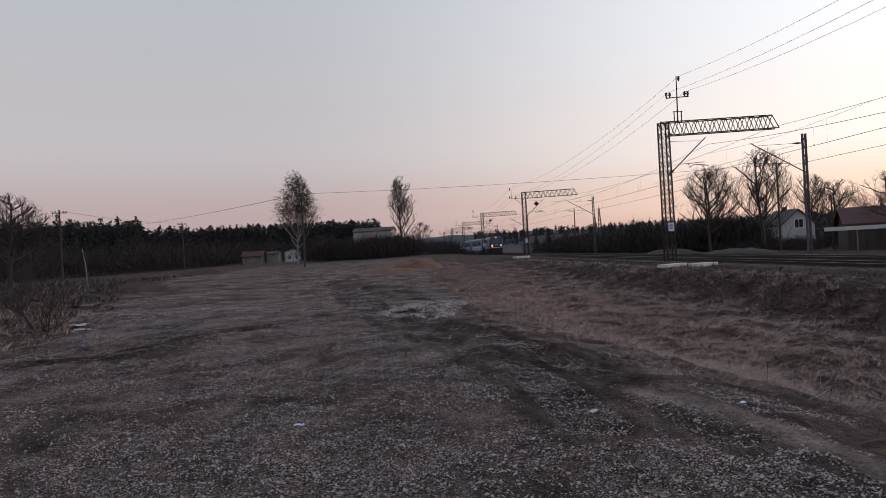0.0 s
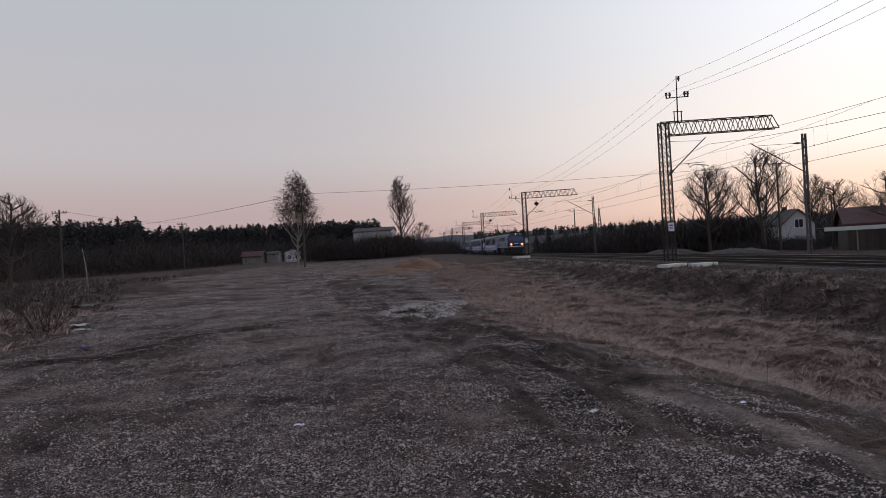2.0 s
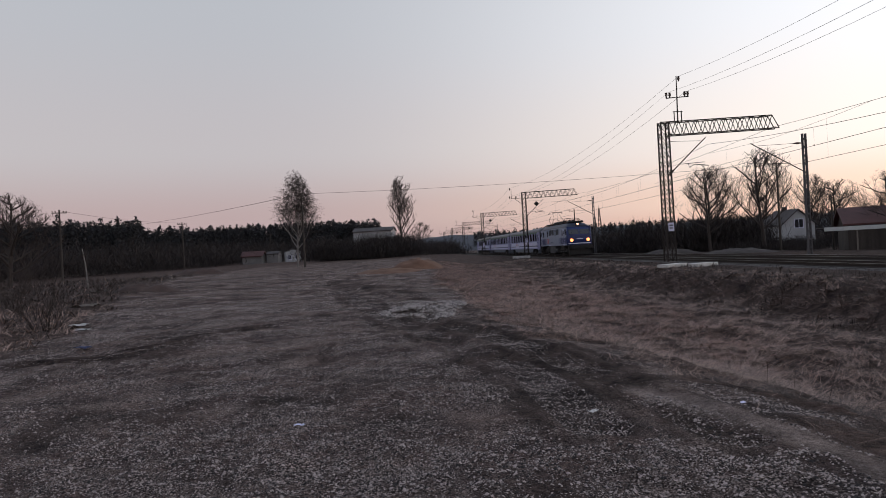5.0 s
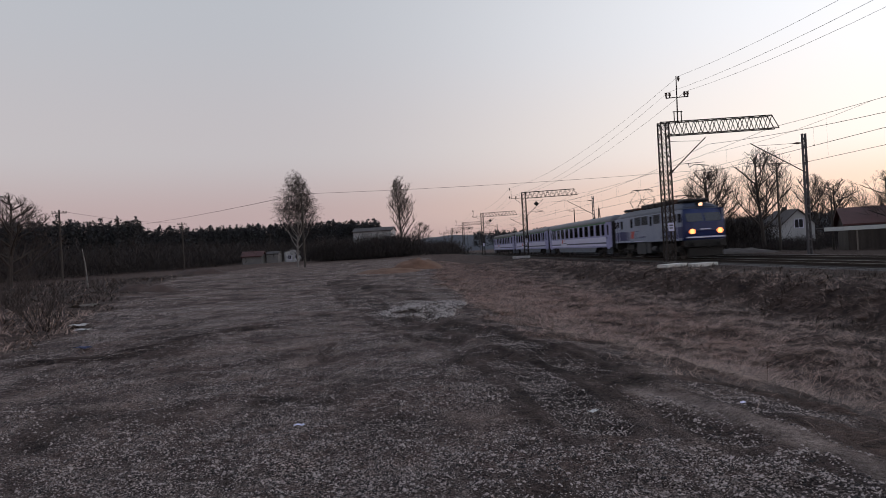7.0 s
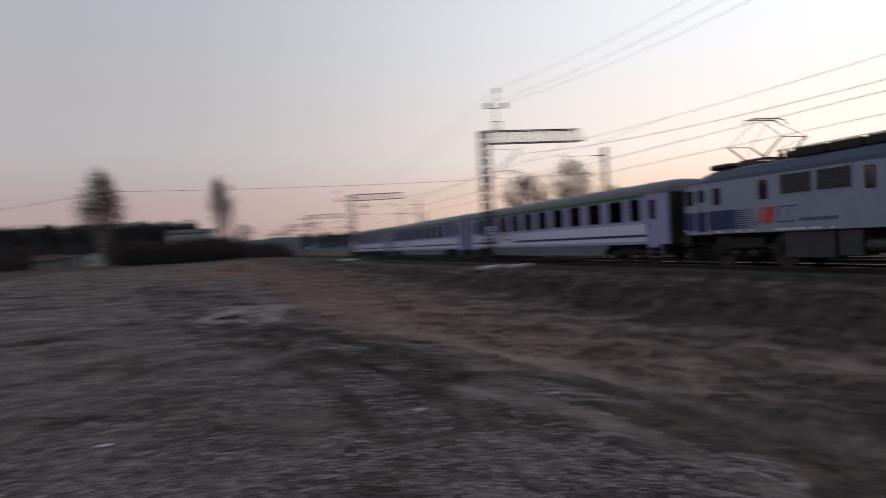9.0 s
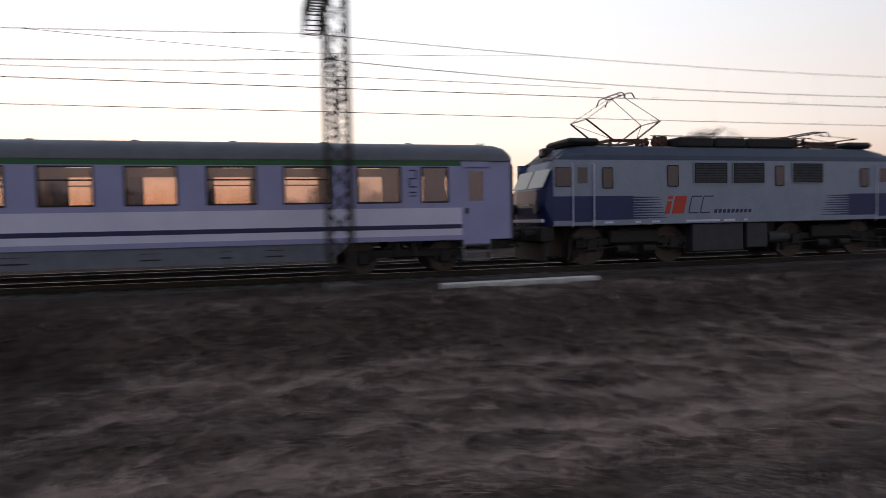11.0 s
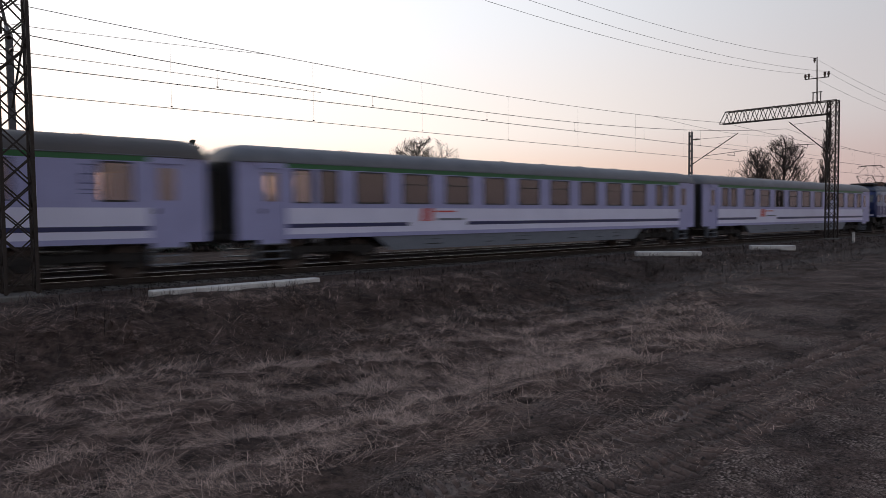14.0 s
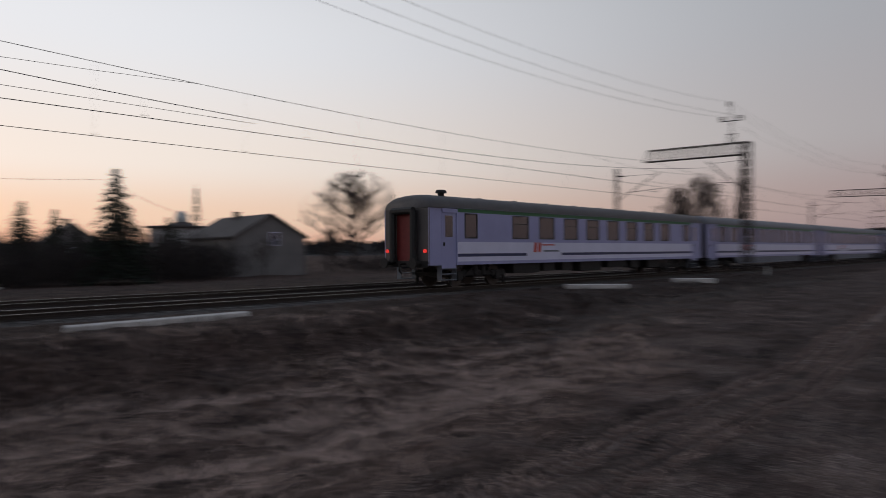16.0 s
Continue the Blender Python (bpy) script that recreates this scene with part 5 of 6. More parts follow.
def thicket(n, place, height, size, mat, seed, lean=.5):
    """A mass of thin stems and twigs. place(r, n) gives x, y and how full each spot grows."""
    r = np.random.default_rng(seed)
    x, y, full = place(r, n)
    z0 = ground_z(x, y)
    h = r.random(n) ** .8 * height * full
    L = size * r.uniform(.5, 1.5, n)
    d = r.normal(0, lean, (n, 3))
    d[:, 2] = np.abs(d[:, 2]) + .35
    d = d / np.linalg.norm(d, axis=1, keepdims=True)
    s = np.cross(d, r.normal(0, 1, (n, 3)))
    s = s / np.linalg.norm(s, axis=1, keepdims=True) * (size * r.uniform(.010, .045, n))[:, None]
    b = np.stack([x, y, z0 + h], 1)
    V = np.stack([b - s, b + s, b + d * L[:, None]], 1).reshape(-1, 3)
    return tri_mesh("thicket", V, np.arange(n * 3).reshape(-1, 3), mat)


def along(pts, width):
    """Places scattered along a line of points, fuller in clumps."""
    p = np.array(pts, float)
    seg = np.hypot(*np.diff(p, axis=0).T)
    acc = np.concatenate([[0], np.cumsum(seg)])

    def f(r, n):
        u = r.uniform(0, acc[-1], n)
        x, y = np.interp(u, acc, p[:, 0]), np.interp(u, acc, p[:, 1])
        full = .58 + .30 * np.sin(u * .55 + 1.3) * np.sin(u * .21) + .16 * np.sin(u * 1.7) + .10 * np.sin(u * 3.9 + x)
        return x + r.normal(0, width, n), y + r.normal(0, width, n), np.clip(full + r.normal(0, .12, n), .15, 1.3)
    return f


def make_trees():
    bare_tree("birch_tree", "weeping bare birch with a pale trunk", on_ground(-14.9, 93.7), 3, 13.8, .15, .20, 4.9, .75, .30, (34, 9, 6, 4), "birch", .010, crown=(1.2, 2.0, 3.9, 4.5, 4.4, 4.0, 3.3, 2.5, 1.5, .5))
    bare_tree("poplar_tree", "slender bare tree with upswept limbs", on_ground(.0, 150), 5, 18.4, .26, .20, 5.0, .95, -.1, (24, 7, 5, 3), fine=.019, crown=(1.2, 1.2, 2.6, 3.6, 3.0, 3.0, 3.2, 3.1, 2.4, .8))
    bare_tree("shrubby_tree", "small bare tree with a ragged crown", on_ground(3.9, 150), 6, 7.6, .16, .25, 3.6, .7, 0, (9, 6, 4, 3), fine=.018, crown=(1.5, 2.4, 3.2, 3.0, 1.4))
    big = bare_tree("oak_tree", "broad bare tree with a dense rounded crown", on_ground(-35.3, 61.2), 8, 8.6, .24, .16, 5.0, .45, 0, (18, 8, 6, 4), fine=.010, group="broad bare trees", crown=(2.5, 4.2, 4.9, 5.0, 4.7, 4.0, 2.8, .9))
    a = bare_tree("linden_tree", "bare garden tree with wide crooked limbs", on_ground(35.0, 73.5), 11, 9.9, .20, .24, 5.2, .45, 0, (12, 7, 6, 4), fine=.010, group="garden trees", crown=(2.0, 3.0, 4.0, 4.2, 3.9, 3.2, 2.2, .8))
    b = bare_tree("ash_tree", "tall bare tree with steep limbs", on_ground(40.3, 71.5), 12, 11.8, .24, .20, 5.4, .75, -.1, (14, 7, 6, 4), fine=.010, group="garden trees", crown=(2.0, 2.6, 3.6, 4.0, 4.0, 3.6, 2.8, 1.2))
    for x, y, s, tn, src in ((37.4, 78.0, .92, 70, b), (75.0, 117.0, 1.12, 40, b), (80.5, 118.0, 1.4, 150, big), (70.0, 124.0, 1.15, 200, b), (50.5, 66.0, .86, 110, a), (60.0, 74.0, 1.0, 250, big), (44.5, 90.0, .75, 20, a)):
        copy_thing(src, on_ground(x, y, tn, 0, 1) ).scale = (s, s, s)
    # beyond the tracks on the other side of the pan
    c = bare_tree("maple_tree", "round bare tree with a dark dense crown", on_ground(35.2, -82.0), 15, 11.8, .26, .12, 4.4, .7, 0, (20, 8, 5, 4), fine=.014, group="round bare trees", crown=(1.6, 3.0, 3.7, 3.9, 3.7, 3.0, 2.0, .7))
    bare_tree("lombardy_poplar", "narrow columnar bare poplar", on_ground(33.3, -89.0), 17, 15.8, .22, .10, 2.6, 2.0, -.4, (24, 6, 4, 3), fine=.017, crown=(.8, 1.4, 1.7, 1.7, 1.5, 1.2, .5))
    for x, y, s, tn, src in ((37.6, -80.5, .88, 70, c), (119, -92, 2.5, 40, big), (87.0, -112, .9, 110, a), (96, -60, .62, 20, a), (63.0, -9.0, .60, 30, b), (64.5, -6.0, .55, 120, b), (66.5, -12.0, .5, 220, b), (60.0, -3.0, .5, 320, a), (64.0, -45.5, .55, 20, a), (66.0, -48, .5, 140, b)):
        copy_thing(src, on_ground(x, y, tn)).scale = (s, s, s)
    copy_thing(a, on_ground(60.5, -35.2, 45)).scale = (.42, .42, .42)
    s1 = spruce("spruce_tree", "tall dark spruce by the garden", on_ground(57.0, -19.6), 21, 9.6, 3.5)
    for x, y, s, tn in ((64.0, -14.5, .74, 60), (68.5, -18.2, .70, 110), (70, -20.5, .55, 30), (80, -33.5, .72, 200), (83, -36, .6, 20), (88, -53, .8, 70), (34.7, 156.2, .58, 10), (38.7, 155.2, .56, 90), (31.9, 156.8, .48, 170), (45.5, 155.0, .55, 250), (37.0, 104.0, .55, 40), (35.2, 107.0, .42, 140), (63.5, 80.5, .6, 300), (66, 87.0, .65, 210), (74, -28.5, .5, 10)):
        copy_thing(s1, on_ground(x, y, tn)).scale = (s, s, s)


make_trees()


def make_scrub():
    def stuff(name, label, me):
        tagged(new(name, me), label, "scrub", kind="stuff")
    stuff("scrub_thicket", "dark leafless thicket along the edge of the yard", thicket(60000, along([(-62, 52), (-58, 78), (-54, 104), (-46, 132), (-42, 156), (-36, 168), (-20, 184), (6, 196)], 4.0), 5.2, 1.5, M["scrub"], 31))
    stuff("scrub_thicket", "brown leafless bushes behind the sand heap", thicket(34000, along([(-17.0, 128), (-12, 128), (-6, 131), (2, 138)], 2.2), 4.4, 1.2, M["scrub"], 32))
    stuff("scrub_thicket", "dark garden bushes beyond the tracks", thicket(40000, along([(30, 128), (33, 100), (35.5, 84), (37.5, 77)], 2.0), 3.0, 1.1, M["scrub"], 33))
    stuff("scrub_thicket", "low dark garden bushes before the houses", thicket(20000, along([(66, 60), (70, 40), (66, 15)], 2.2), 1.5, .8, M["scrub"], 37))
    stuff("scrub_thicket", "low brown weeds and bushes before the houses", thicket(6000, along([(38, 74), (44.5, 70)], 1.3), 1.0, .6, M["scrub"], 39))
    stuff("scrub_thicket", "dense brown bushes under the garden trees", thicket(26000, along([(30.5, 86), (34, 79), (40, 78), (46, 84)], 1.5), 4.2, 1.0, M["scrub"], 41))
    stuff("scrub_thicket", "brown garden bushes before the white house", thicket(9000, along([(46, 84), (56, 90), (64, 88)], 1.2), 1.7, .7, M["scrub"], 40))
    stuff("scrub_thicket", "dark trees and bushes behind the houses", thicket(22000, along([(60, 125), (76, 108), (86, 92), (92, 70), (96, 40)], 3.5), 6.0, 1.5, M["scrub"], 38))
    stuff("garden_hedge", "dark overgrown garden hedge beyond the tracks", thicket(34000, along([(62, 12), (60, -6), (59, -20), (62, -29), (70, -33)], 2.0), 4.6, .9, M["scrub"], 34))
    stuff("scrub_thicket", "low dark bushes far along the line", thicket(22000, along([(66, -50), (62, -70), (48, -95), (40, -130), (36, -180)], 3.5), 2.6, 1.2, M["scrub"], 35))
    stuff("scrub_thicket", "leafless bushes along the line beside the masts", thicket(12000, along([(11, 150), (10, 190), (13, 240)], 2.2), 3.4, 1.3, M["scrub"], 36))


make_scrub()


def far_woods():
    """Pine woods on low hills round the horizon."""
    r = np.random.default_rng(41)
    V, F = [], []

    def wood(az0, az1, dist, h, n, depth, base=0.0, m=70, tuft=.6):
        az = np.radians(r.uniform(az0, az1, n))
        d = dist + r.uniform(-depth, depth, n)
        x, y = np.sin(az) * d, np.cos(az) * d
        H = h * r.uniform(.84, 1.02, n) * (1 + .08 * (r.random(n) > .95))
        k = r.random((n, m)) ** .7
        wdt = (1.6 + h * .03) * (1.08 - k) ** .7 * r.uniform(.3, 1.15, (n, m))
        a = r.uniform(0, 6.283, (n, m))
        cx, cy, cz = x[:, None] + np.cos(a) * wdt, y[:, None] + np.sin(a) * wdt, base + H[:, None] * (.12 + .88 * k)
        c = np.stack([cx, cy, cz], 2).reshape(-1, 1, 3)
        t = c + r.normal(0, tuft, (n * m, 3, 3)) * np.array((1, 1, .9))
        V.append(t.reshape(-1, 3))

    wood(-42, -21, 300, 19.6, 720, 35, 0, 130, .42)
    wood(-24, -2, 340, 18.4, 720, 30, 0, 130, .42)
    wood(-90, -42, 290, 17.5, 200, 35, 0, 40, 1.0)
    wood(6, 40, 640, 16.5, 500, 40, 1)
    wood(40, 95, 420, 9, 500, 40, -1.2)
    wood(95, 180, 380, 8.5, 600, 40, -1.2)
    P = np.concatenate(V)
    tagged(new("pine_wood", tri_mesh("pine_wood", P, np.arange(len(P)).reshape(-1, 3), M["pine"])), "far dark pine wood on the horizon", "wood", kind="stuff")

    def ridge(az0, az1, dist, h, name, label, mat):
        g = Geo()
        n = 60
        vs = []
        for i in range(n + 1):
            a = radians(az0 + (az1 - az0) * i / n)
            e = min(1, i / 8, (n - i) / 8)
            hh = h * (.25 + .75 * e) * (1 + .05 * math.sin(i * .7) + .03 * math.sin(i * 1.9))
            for dd, z in ((dist - 60, -3), (dist, hh * .8), (dist + 60, hh), (dist + 300, -6)):
                vs.append((math.sin(a) * dd, math.cos(a) * dd, z))
        fs = [(i * 4 + k, i * 4 + k + 1, i * 4 + k + 5, i * 4 + k + 4) for i in range(n) for k in range(3)]
        tagged(part(name, g.add(vs, fs), mat, smooth=True), label, "hill", kind="structure")

    ridge(-95, 2, 420, 17, "backdrop_hill", "wooded hill behind the yard", M["pine"])
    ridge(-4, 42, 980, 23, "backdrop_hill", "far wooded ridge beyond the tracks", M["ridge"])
    ridge(40, 182, 520, 7.5, "backdrop_hill", "low dark horizon beyond the gardens", M["pine"])


# distance haze put into the ridge's colour: lighter and bluer than the woods
M["ridge"] = material("hazy_far_ridge", (0.050, 0.056, 0.070), (0.085, 0.092, 0.108), 0.95, 0, 0.02, 0.3)
far_woods()


# ---- grass, weeds and stones ----
def blades(x, y, length, lean, width, mat, name, r, droop=.35, heading=None):
    """Bent blades, three triangles each."""
    n = len(x)
    z = ground_z(x, y)
    a = 2.6 * wander(x, y, 2.4, 77) + 1.2 * wander(x, y, .8, 78) + r.normal(0, .65, n)
    a = a if heading is None else heading
    ln = np.clip(lean + r.normal(0, .13 if lean > 1.25 else .25, n), .05, 1.5)
    L = length * r.uniform(.5, 1.4, n)
    out = np.stack([np.cos(a), np.sin(a), np.zeros(n)], 1)
    side = np.stack([-np.sin(a), np.cos(a), np.zeros(n)], 1) * (width * r.uniform(.6, 1.5, n))[:, None]
    up = np.array([[0, 0, 1.0]])
    b = np.stack([x, y, z - .01], 1)
    m = b + (out * np.sin(ln)[:, None] + up * np.cos(ln)[:, None]) * (L * .55)[:, None]
    ln2 = np.clip(ln + droop + r.uniform(0, .5, n), 0, 1.75)
    t = m + (out * np.sin(ln2)[:, None] + up * np.cos(ln2)[:, None]) * (L * .45)[:, None]
    t[:, 2] = np.maximum(t[:, 2], ground_z(t[:, 0], t[:, 1]) + .01)
    V = np.stack([b - side, b + side, m - side * .8, m + side * .8, t], 1).reshape(-1, 3)
    F = np.array([(0, 1, 3), (0, 3, 2), (2, 3, 4)])[None] + (np.arange(n) * 5)[:, None, None]
    return tri_mesh(name, V, F.reshape(-1, 3), mat)


def scatter(r, n, x0, x1, y0, y1, near=9.0):
    """Places in a rectangle, thicker near the camera's standing point."""
    x, y = r.uniform(x0, x1, n * 3), r.uniform(y0, y1, n * 3)
    keep = r.random(n * 3) < np.clip((near / np.maximum(np.hypot(x, y), 1)) ** 1.1, .06, 1)
    return x[keep][:n], y[keep][:n]


def make_grass():
    r = np.random.default_rng(51)

    def clumped(x, y, s=1.1, lim=-.25, seed=60):
        return wander(x, y, s, seed) + .6 * wander(x, y, s * 3.1, seed + 1) + r.normal(0, .35, len(x)) > lim

    # flattened dry grass between the yard and the embankment
    x, y = scatter(r, 250000, .5, 15.2, -46, 80, 12)
    t, d, p = cover(x, y)
    k = (t > .35) & (p < .5) & clumped(x, y, 1.1, -.75)
    x, y = x[k], y[k]
    far = np.hypot(x, y)
    red = smooth(12, 26, y) * (1 - smooth(8.5, 11.5, x)) > r.random(len(x)) * .9
    dull = ~red & (.85 * smooth(9.0, 6.8, y) * smooth(1.5, 4.0, y) + .95 * smooth(-11, -16, y) > r.random(len(x)))
    for sel, mat, nm, lb in ((~red & ~dull, M["grass"], "dry_grass", "flattened dry grass in tangled tussocks"), (dull, M["weed"], "dry_grass", "dull flattened grass at the foot of the bank"), (red, M["redgrass"], "dry_grass", "reddish dry grass along the yard")):
        w = np.clip(far[sel] * .00022, .0011, .022)
        tagged(new(nm, blades(x[sel], y[sel], .32 + .006 * far[sel].clip(0, 30), 1.40, w, mat, nm, r)), lb, "grass", kind="stuff")
    # tussocks: blades that spring from one stool and hang over
    cx, cy = scatter(r, 5200, .6, 14.6, -42, 66, 12)
    t, d, p = cover(cx, cy)
    k = (t > .7) & (p < .4) & (wander(cx, cy, 3.2, 101) + r.normal(0, .5, len(cx)) > -.35)
    cx, cy = cx[k], cy[k]
    k = np.repeat(np.arange(len(cx)), 46)
    ang = r.uniform(0, 6.283, len(k))
    off = np.abs(r.normal(0, .13, len(k)))
    x, y = cx[k] + np.cos(ang) * off, cy[k] + np.sin(ang) * off
    far, big = np.hypot(x, y), r.uniform(.7, 1.35, len(cx))[k]
    swath = 2.4 * wander(x, y, 3.0, 79) + .25 * ang
    red = (smooth(13, 26, y) * (1 - smooth(8, 11, x)))[...] > r.random(len(cx))[k] * .9
    dull = ~red & ((.85 * smooth(9.0, 6.8, y) * smooth(1.5, 4.0, y) + .95 * smooth(-11, -16, y)) > r.random(len(cx))[k])
    for sel, mat, lb in ((dull, M["weed"], "drooping tussocks of dull dead grass"), (~red & ~dull, M["grass"], "drooping tussocks of pale dry grass"), (red, M["redgrass"], "drooping tussocks of reddish dry grass")):
        w = np.clip(far[sel] * .00022, .0011, .018)
        tagged(new("grass_tussocks", blades(x[sel], y[sel], .42 * big[sel], 1.30, w, mat, "grass_tussocks", r, .7, swath[sel] + r.normal(0, .75, sel.sum()))), lb, "grass", kind="stuff")
    # reddish grass standing thick along the far part of the yard
    x, y = r.uniform(.4, 9.5, 120000), r.uniform(11, 62, 120000)
    t, d, p = cover(x, y)
    k = (t > .4) & clumped(x, y, 1.8, -.5, 64)
    x, y = x[k], y[k]
    far = np.hypot(x, y)
    tan = r.random(len(x)) < .35
    for sel, mat in ((tan, M["grass"]), (~tan, M["redgrass"])):
        tagged(new("dry_grass", blades(x[sel], y[sel], .42, 1.28, far[sel] * .00034, mat, "dry_grass", r, .6)), "thick reddish dry grass hanging over in tufts", "grass", kind="stuff")
    # dark weeds on the embankment
    x, y = scatter(r, 46000, 11.6, 17.2, -60, 90, 16)
    k = clumped(x, y, 1.5, -.1, 70)
    x, y = x[k], y[k]
    tagged(new("bank_weeds", blades(x, y, .30, .95, np.clip(np.hypot(x, y) * .0003, .0025, .016), M["weed"], "bank_weeds", r)), "dark dead weeds on the embankment", "weeds", kind="stuff")
    # dry stalks standing up
    x, y = scatter(r, 2600, 4.2, 16.5, -35, 60, 12)
    t, d, p = cover(x, y)
    k = (t > .6) & (y < 11) & clumped(x, y, 2.4, .3, 80)
    x, y = x[k], y[k]
    tagged(new("dry_stalks", blades(x, y, .5, .22, np.clip(np.hypot(x, y) * .0002, .002, .008), M["weed"], "dry_stalks", r, .1)), "thin dry stalks standing in the grass", "weeds", kind="stuff")
    # the grassy edge on the other side of the yard
    x, y = scatter(r, 90000, -34, -7, 4, 70, 12)
    t, d, p = cover(x, y)
    k = (t > .4) & clumped(x, y, 1.6, -.3, 90)
    x, y = x[k], y[k]
    pale = (1 - smooth(22, 30, y)) * .85 + .08 > r.random(len(x))
    for sel, mat, lb in ((pale, M["grass"], "pale dry grass lying at the edge of the yard"), (~pale, M["weed"], "dark dead grass at the edge of the yard")):
        tagged(new("dry_grass", blades(x[sel], y[sel], .42, 1.15, np.clip(np.hypot(x[sel], y[sel]) * .0004, .003, .022), mat, "dry_grass", r)), lb, "grass", kind="stuff")
    # thin tufts on the trodden ground beside the ruts
    x, y = scatter(r, 120000, -3, 9, -22, -1.2, 6)
    k = clumped(x, y, 1.0, .05, 95)
    x, y = x[k], y[k]
    tagged(new("dry_grass", blades(x, y, .10, 1.40, np.full(len(x), .0015), M["grass"], "dry_grass", r)), "short trodden tufts of dry grass", "grass", kind="stuff")


M["weed"] = material("dead_weeds", (0.024, 0.0175, 0.0155), (0.122, 0.088, 0.072), 0.9, 0, 0.6, 6, island=0.7)
make_grass()


def make_stones():
    r = np.random.default_rng(61)
    x, y = scatter(r, 560000, -12, 5, 2.2, 26, 4.4)
    t, d, p = cover(x, y)
    heaped = wander(x, y, 1.7, 63) + .7 * wander(x, y, 4.4, 64) - .7 * d + 1.3 * smooth(8.5, 4.0, y) + .5 * strip(x, y, [(-9, 17), (-5, 19), (-3, 24)], .8, 1.2)
    k = (t < .5) & (p < .6) & (heaped + r.normal(0, .8, len(x)) > -.15)
    x, y = x[k], y[k]
    size = np.clip(r.lognormal(-5.02, .38, len(x)), .004, .02) * (1 + .03 * np.hypot(x, y).clip(0, 25))
    tagged(new("gravel", stones(x, y, ground_z(x, y) + size * .1, size, M["stone"], SUNK_F)), "loose pale limestone gravel on the yard", "gravel", kind="stuff")
    # coarser lumps towards the end of the yard
    x, y = r.uniform(-20, 2, 60000), r.uniform(20, 62, 60000)
    t, d, p = cover(x, y)
    k = (t < .4) & (wander(x, y, 2.6, 66) + .8 * wander(x, y, 7, 67) - d + r.normal(0, .4, len(x)) > .15)
    x, y = x[k], y[k]
    size = r.uniform(.015, .045, len(x))
    tagged(new("gravel", stones(x, y, ground_z(x, y), size, M["stone"], SUNK_F)), "scattered pale lumps at the end of the yard", "gravel", kind="stuff")
    x, y = scatter(r, 80000, -2, 12, -30, -1.5, 5)
    t, d, p = cover(x, y)
    k = (t < .5) & (r.random(len(x)) < .55)
    x, y = x[k], y[k]
    size = np.clip(r.lognormal(-4.95, .5, len(x)), .004, .04)
    tagged(new("gravel", stones(x, y, ground_z(x, y), size, M["clod"], SUNK_F)), "dark clods and small stones on the dirt", "gravel", kind="stuff")
    # pale grit spread in a shallow heap
    n = 5200
    a, q = r.uniform(0, 6.283, n), np.sqrt(r.random(n))
    x, y = .55 + np.cos(a) * q * 1.15 + .25 * np.sin(a * 3), 19.2 + np.sin(a) * q * 3.3
    k = wander(x, y, 1.6, 65) > -.45
    x, y = x[k], y[k]
    size = r.uniform(.02, .06, len(x))
    tagged(new("pale_rubble", stones(x, y, ground_z(x, y) + size * .3, size, M["palestone"])), "spread heap of pale rubble on the yard", "rubble", kind="stuff")



def make_tyre_marks():
    """Bars of earth left by tractor tyres along the two ruts of the field track."""
    r = np.random.default_rng(71)
    V, F = [], []
    for line, side in ((RUTS[3], 1), (RUTS[4], 1)):
        p = np.array(line, float)
        seg = np.hypot(*np.diff(p, axis=0).T)
        acc = np.concatenate([[0], np.cumsum(seg)])
        s = 0.3
        while s < min(acc[-1], 28):
            x, y = np.interp(s, acc, p[:, 0]), np.interp(s, acc, p[:, 1])
            x2, y2 = np.interp(s + .1, acc, p[:, 0]), np.interp(s + .1, acc, p[:, 1])
            t = np.array((x2 - x, y2 - y)) / max(np.hypot(x2 - x, y2 - y), 1e-6)
            n = np.array((t[1], -t[0]))
            for sg in (-1, 1):
                c0 = np.array((x, y)) + n * sg * .03 + t * (.07 if sg > 0 else 0)
                c1 = np.array((x, y)) + n * sg * r.uniform(.16, .22) + t * (.11 if sg > 0 else .05)
                w, h = t * r.uniform(.014, .024), r.uniform(-.001, .012)
                k = len(V)
                for q, zz in ((c0 - w, -.02), (c0 + w, -.02), (c1 + w, -.02), (c1 - w, -.02)):
                    V.append((q[0], q[1], float(ground_z(q[0], q[1])) + zz - .03))
                for q in (c0 - w * .4, c0 + w * .4, c1 + w * .4, c1 - w * .4):
                    V.append((q[0], q[1], float(ground_z(q[0], q[1])) + h - .02))
                for a, b in ((0, 1), (1, 2), (2, 3), (3, 0)):
                    F += [(k + a, k + b, k + b + 4), (k + a, k + b + 4, k + a + 4)]
                F += [(k + 4, k + 5, k + 6), (k + 4, k + 6, k + 7)]
            s += .105
    tagged(new("tyre_marks", tri_mesh("tyre_marks", V, F, M["rutearth"])), "ribbed tractor tyre marks pressed in the earth", "tyre marks", kind="stuff")


M["rutearth"] = material("rut_earth", (0.045, 0.031, 0.027), (0.17, 0.118, 0.10), 0.95, 0, 4, 40, 0.5)
make_tyre_marks()
M["clod"] = material("dirt_clods", (0.022, 0.015, 0.013), (0.15, 0.102, 0.086), 0.95, 0, 2, 30, 0.2, island=0.8)
M["palestone"] = material("pale_rubble_stone", (0.14, 0.12, 0.11), (0.40, 0.35, 0.325), 0.9, 0, 2, 30, 0.2, island=0.8)
make_stones()


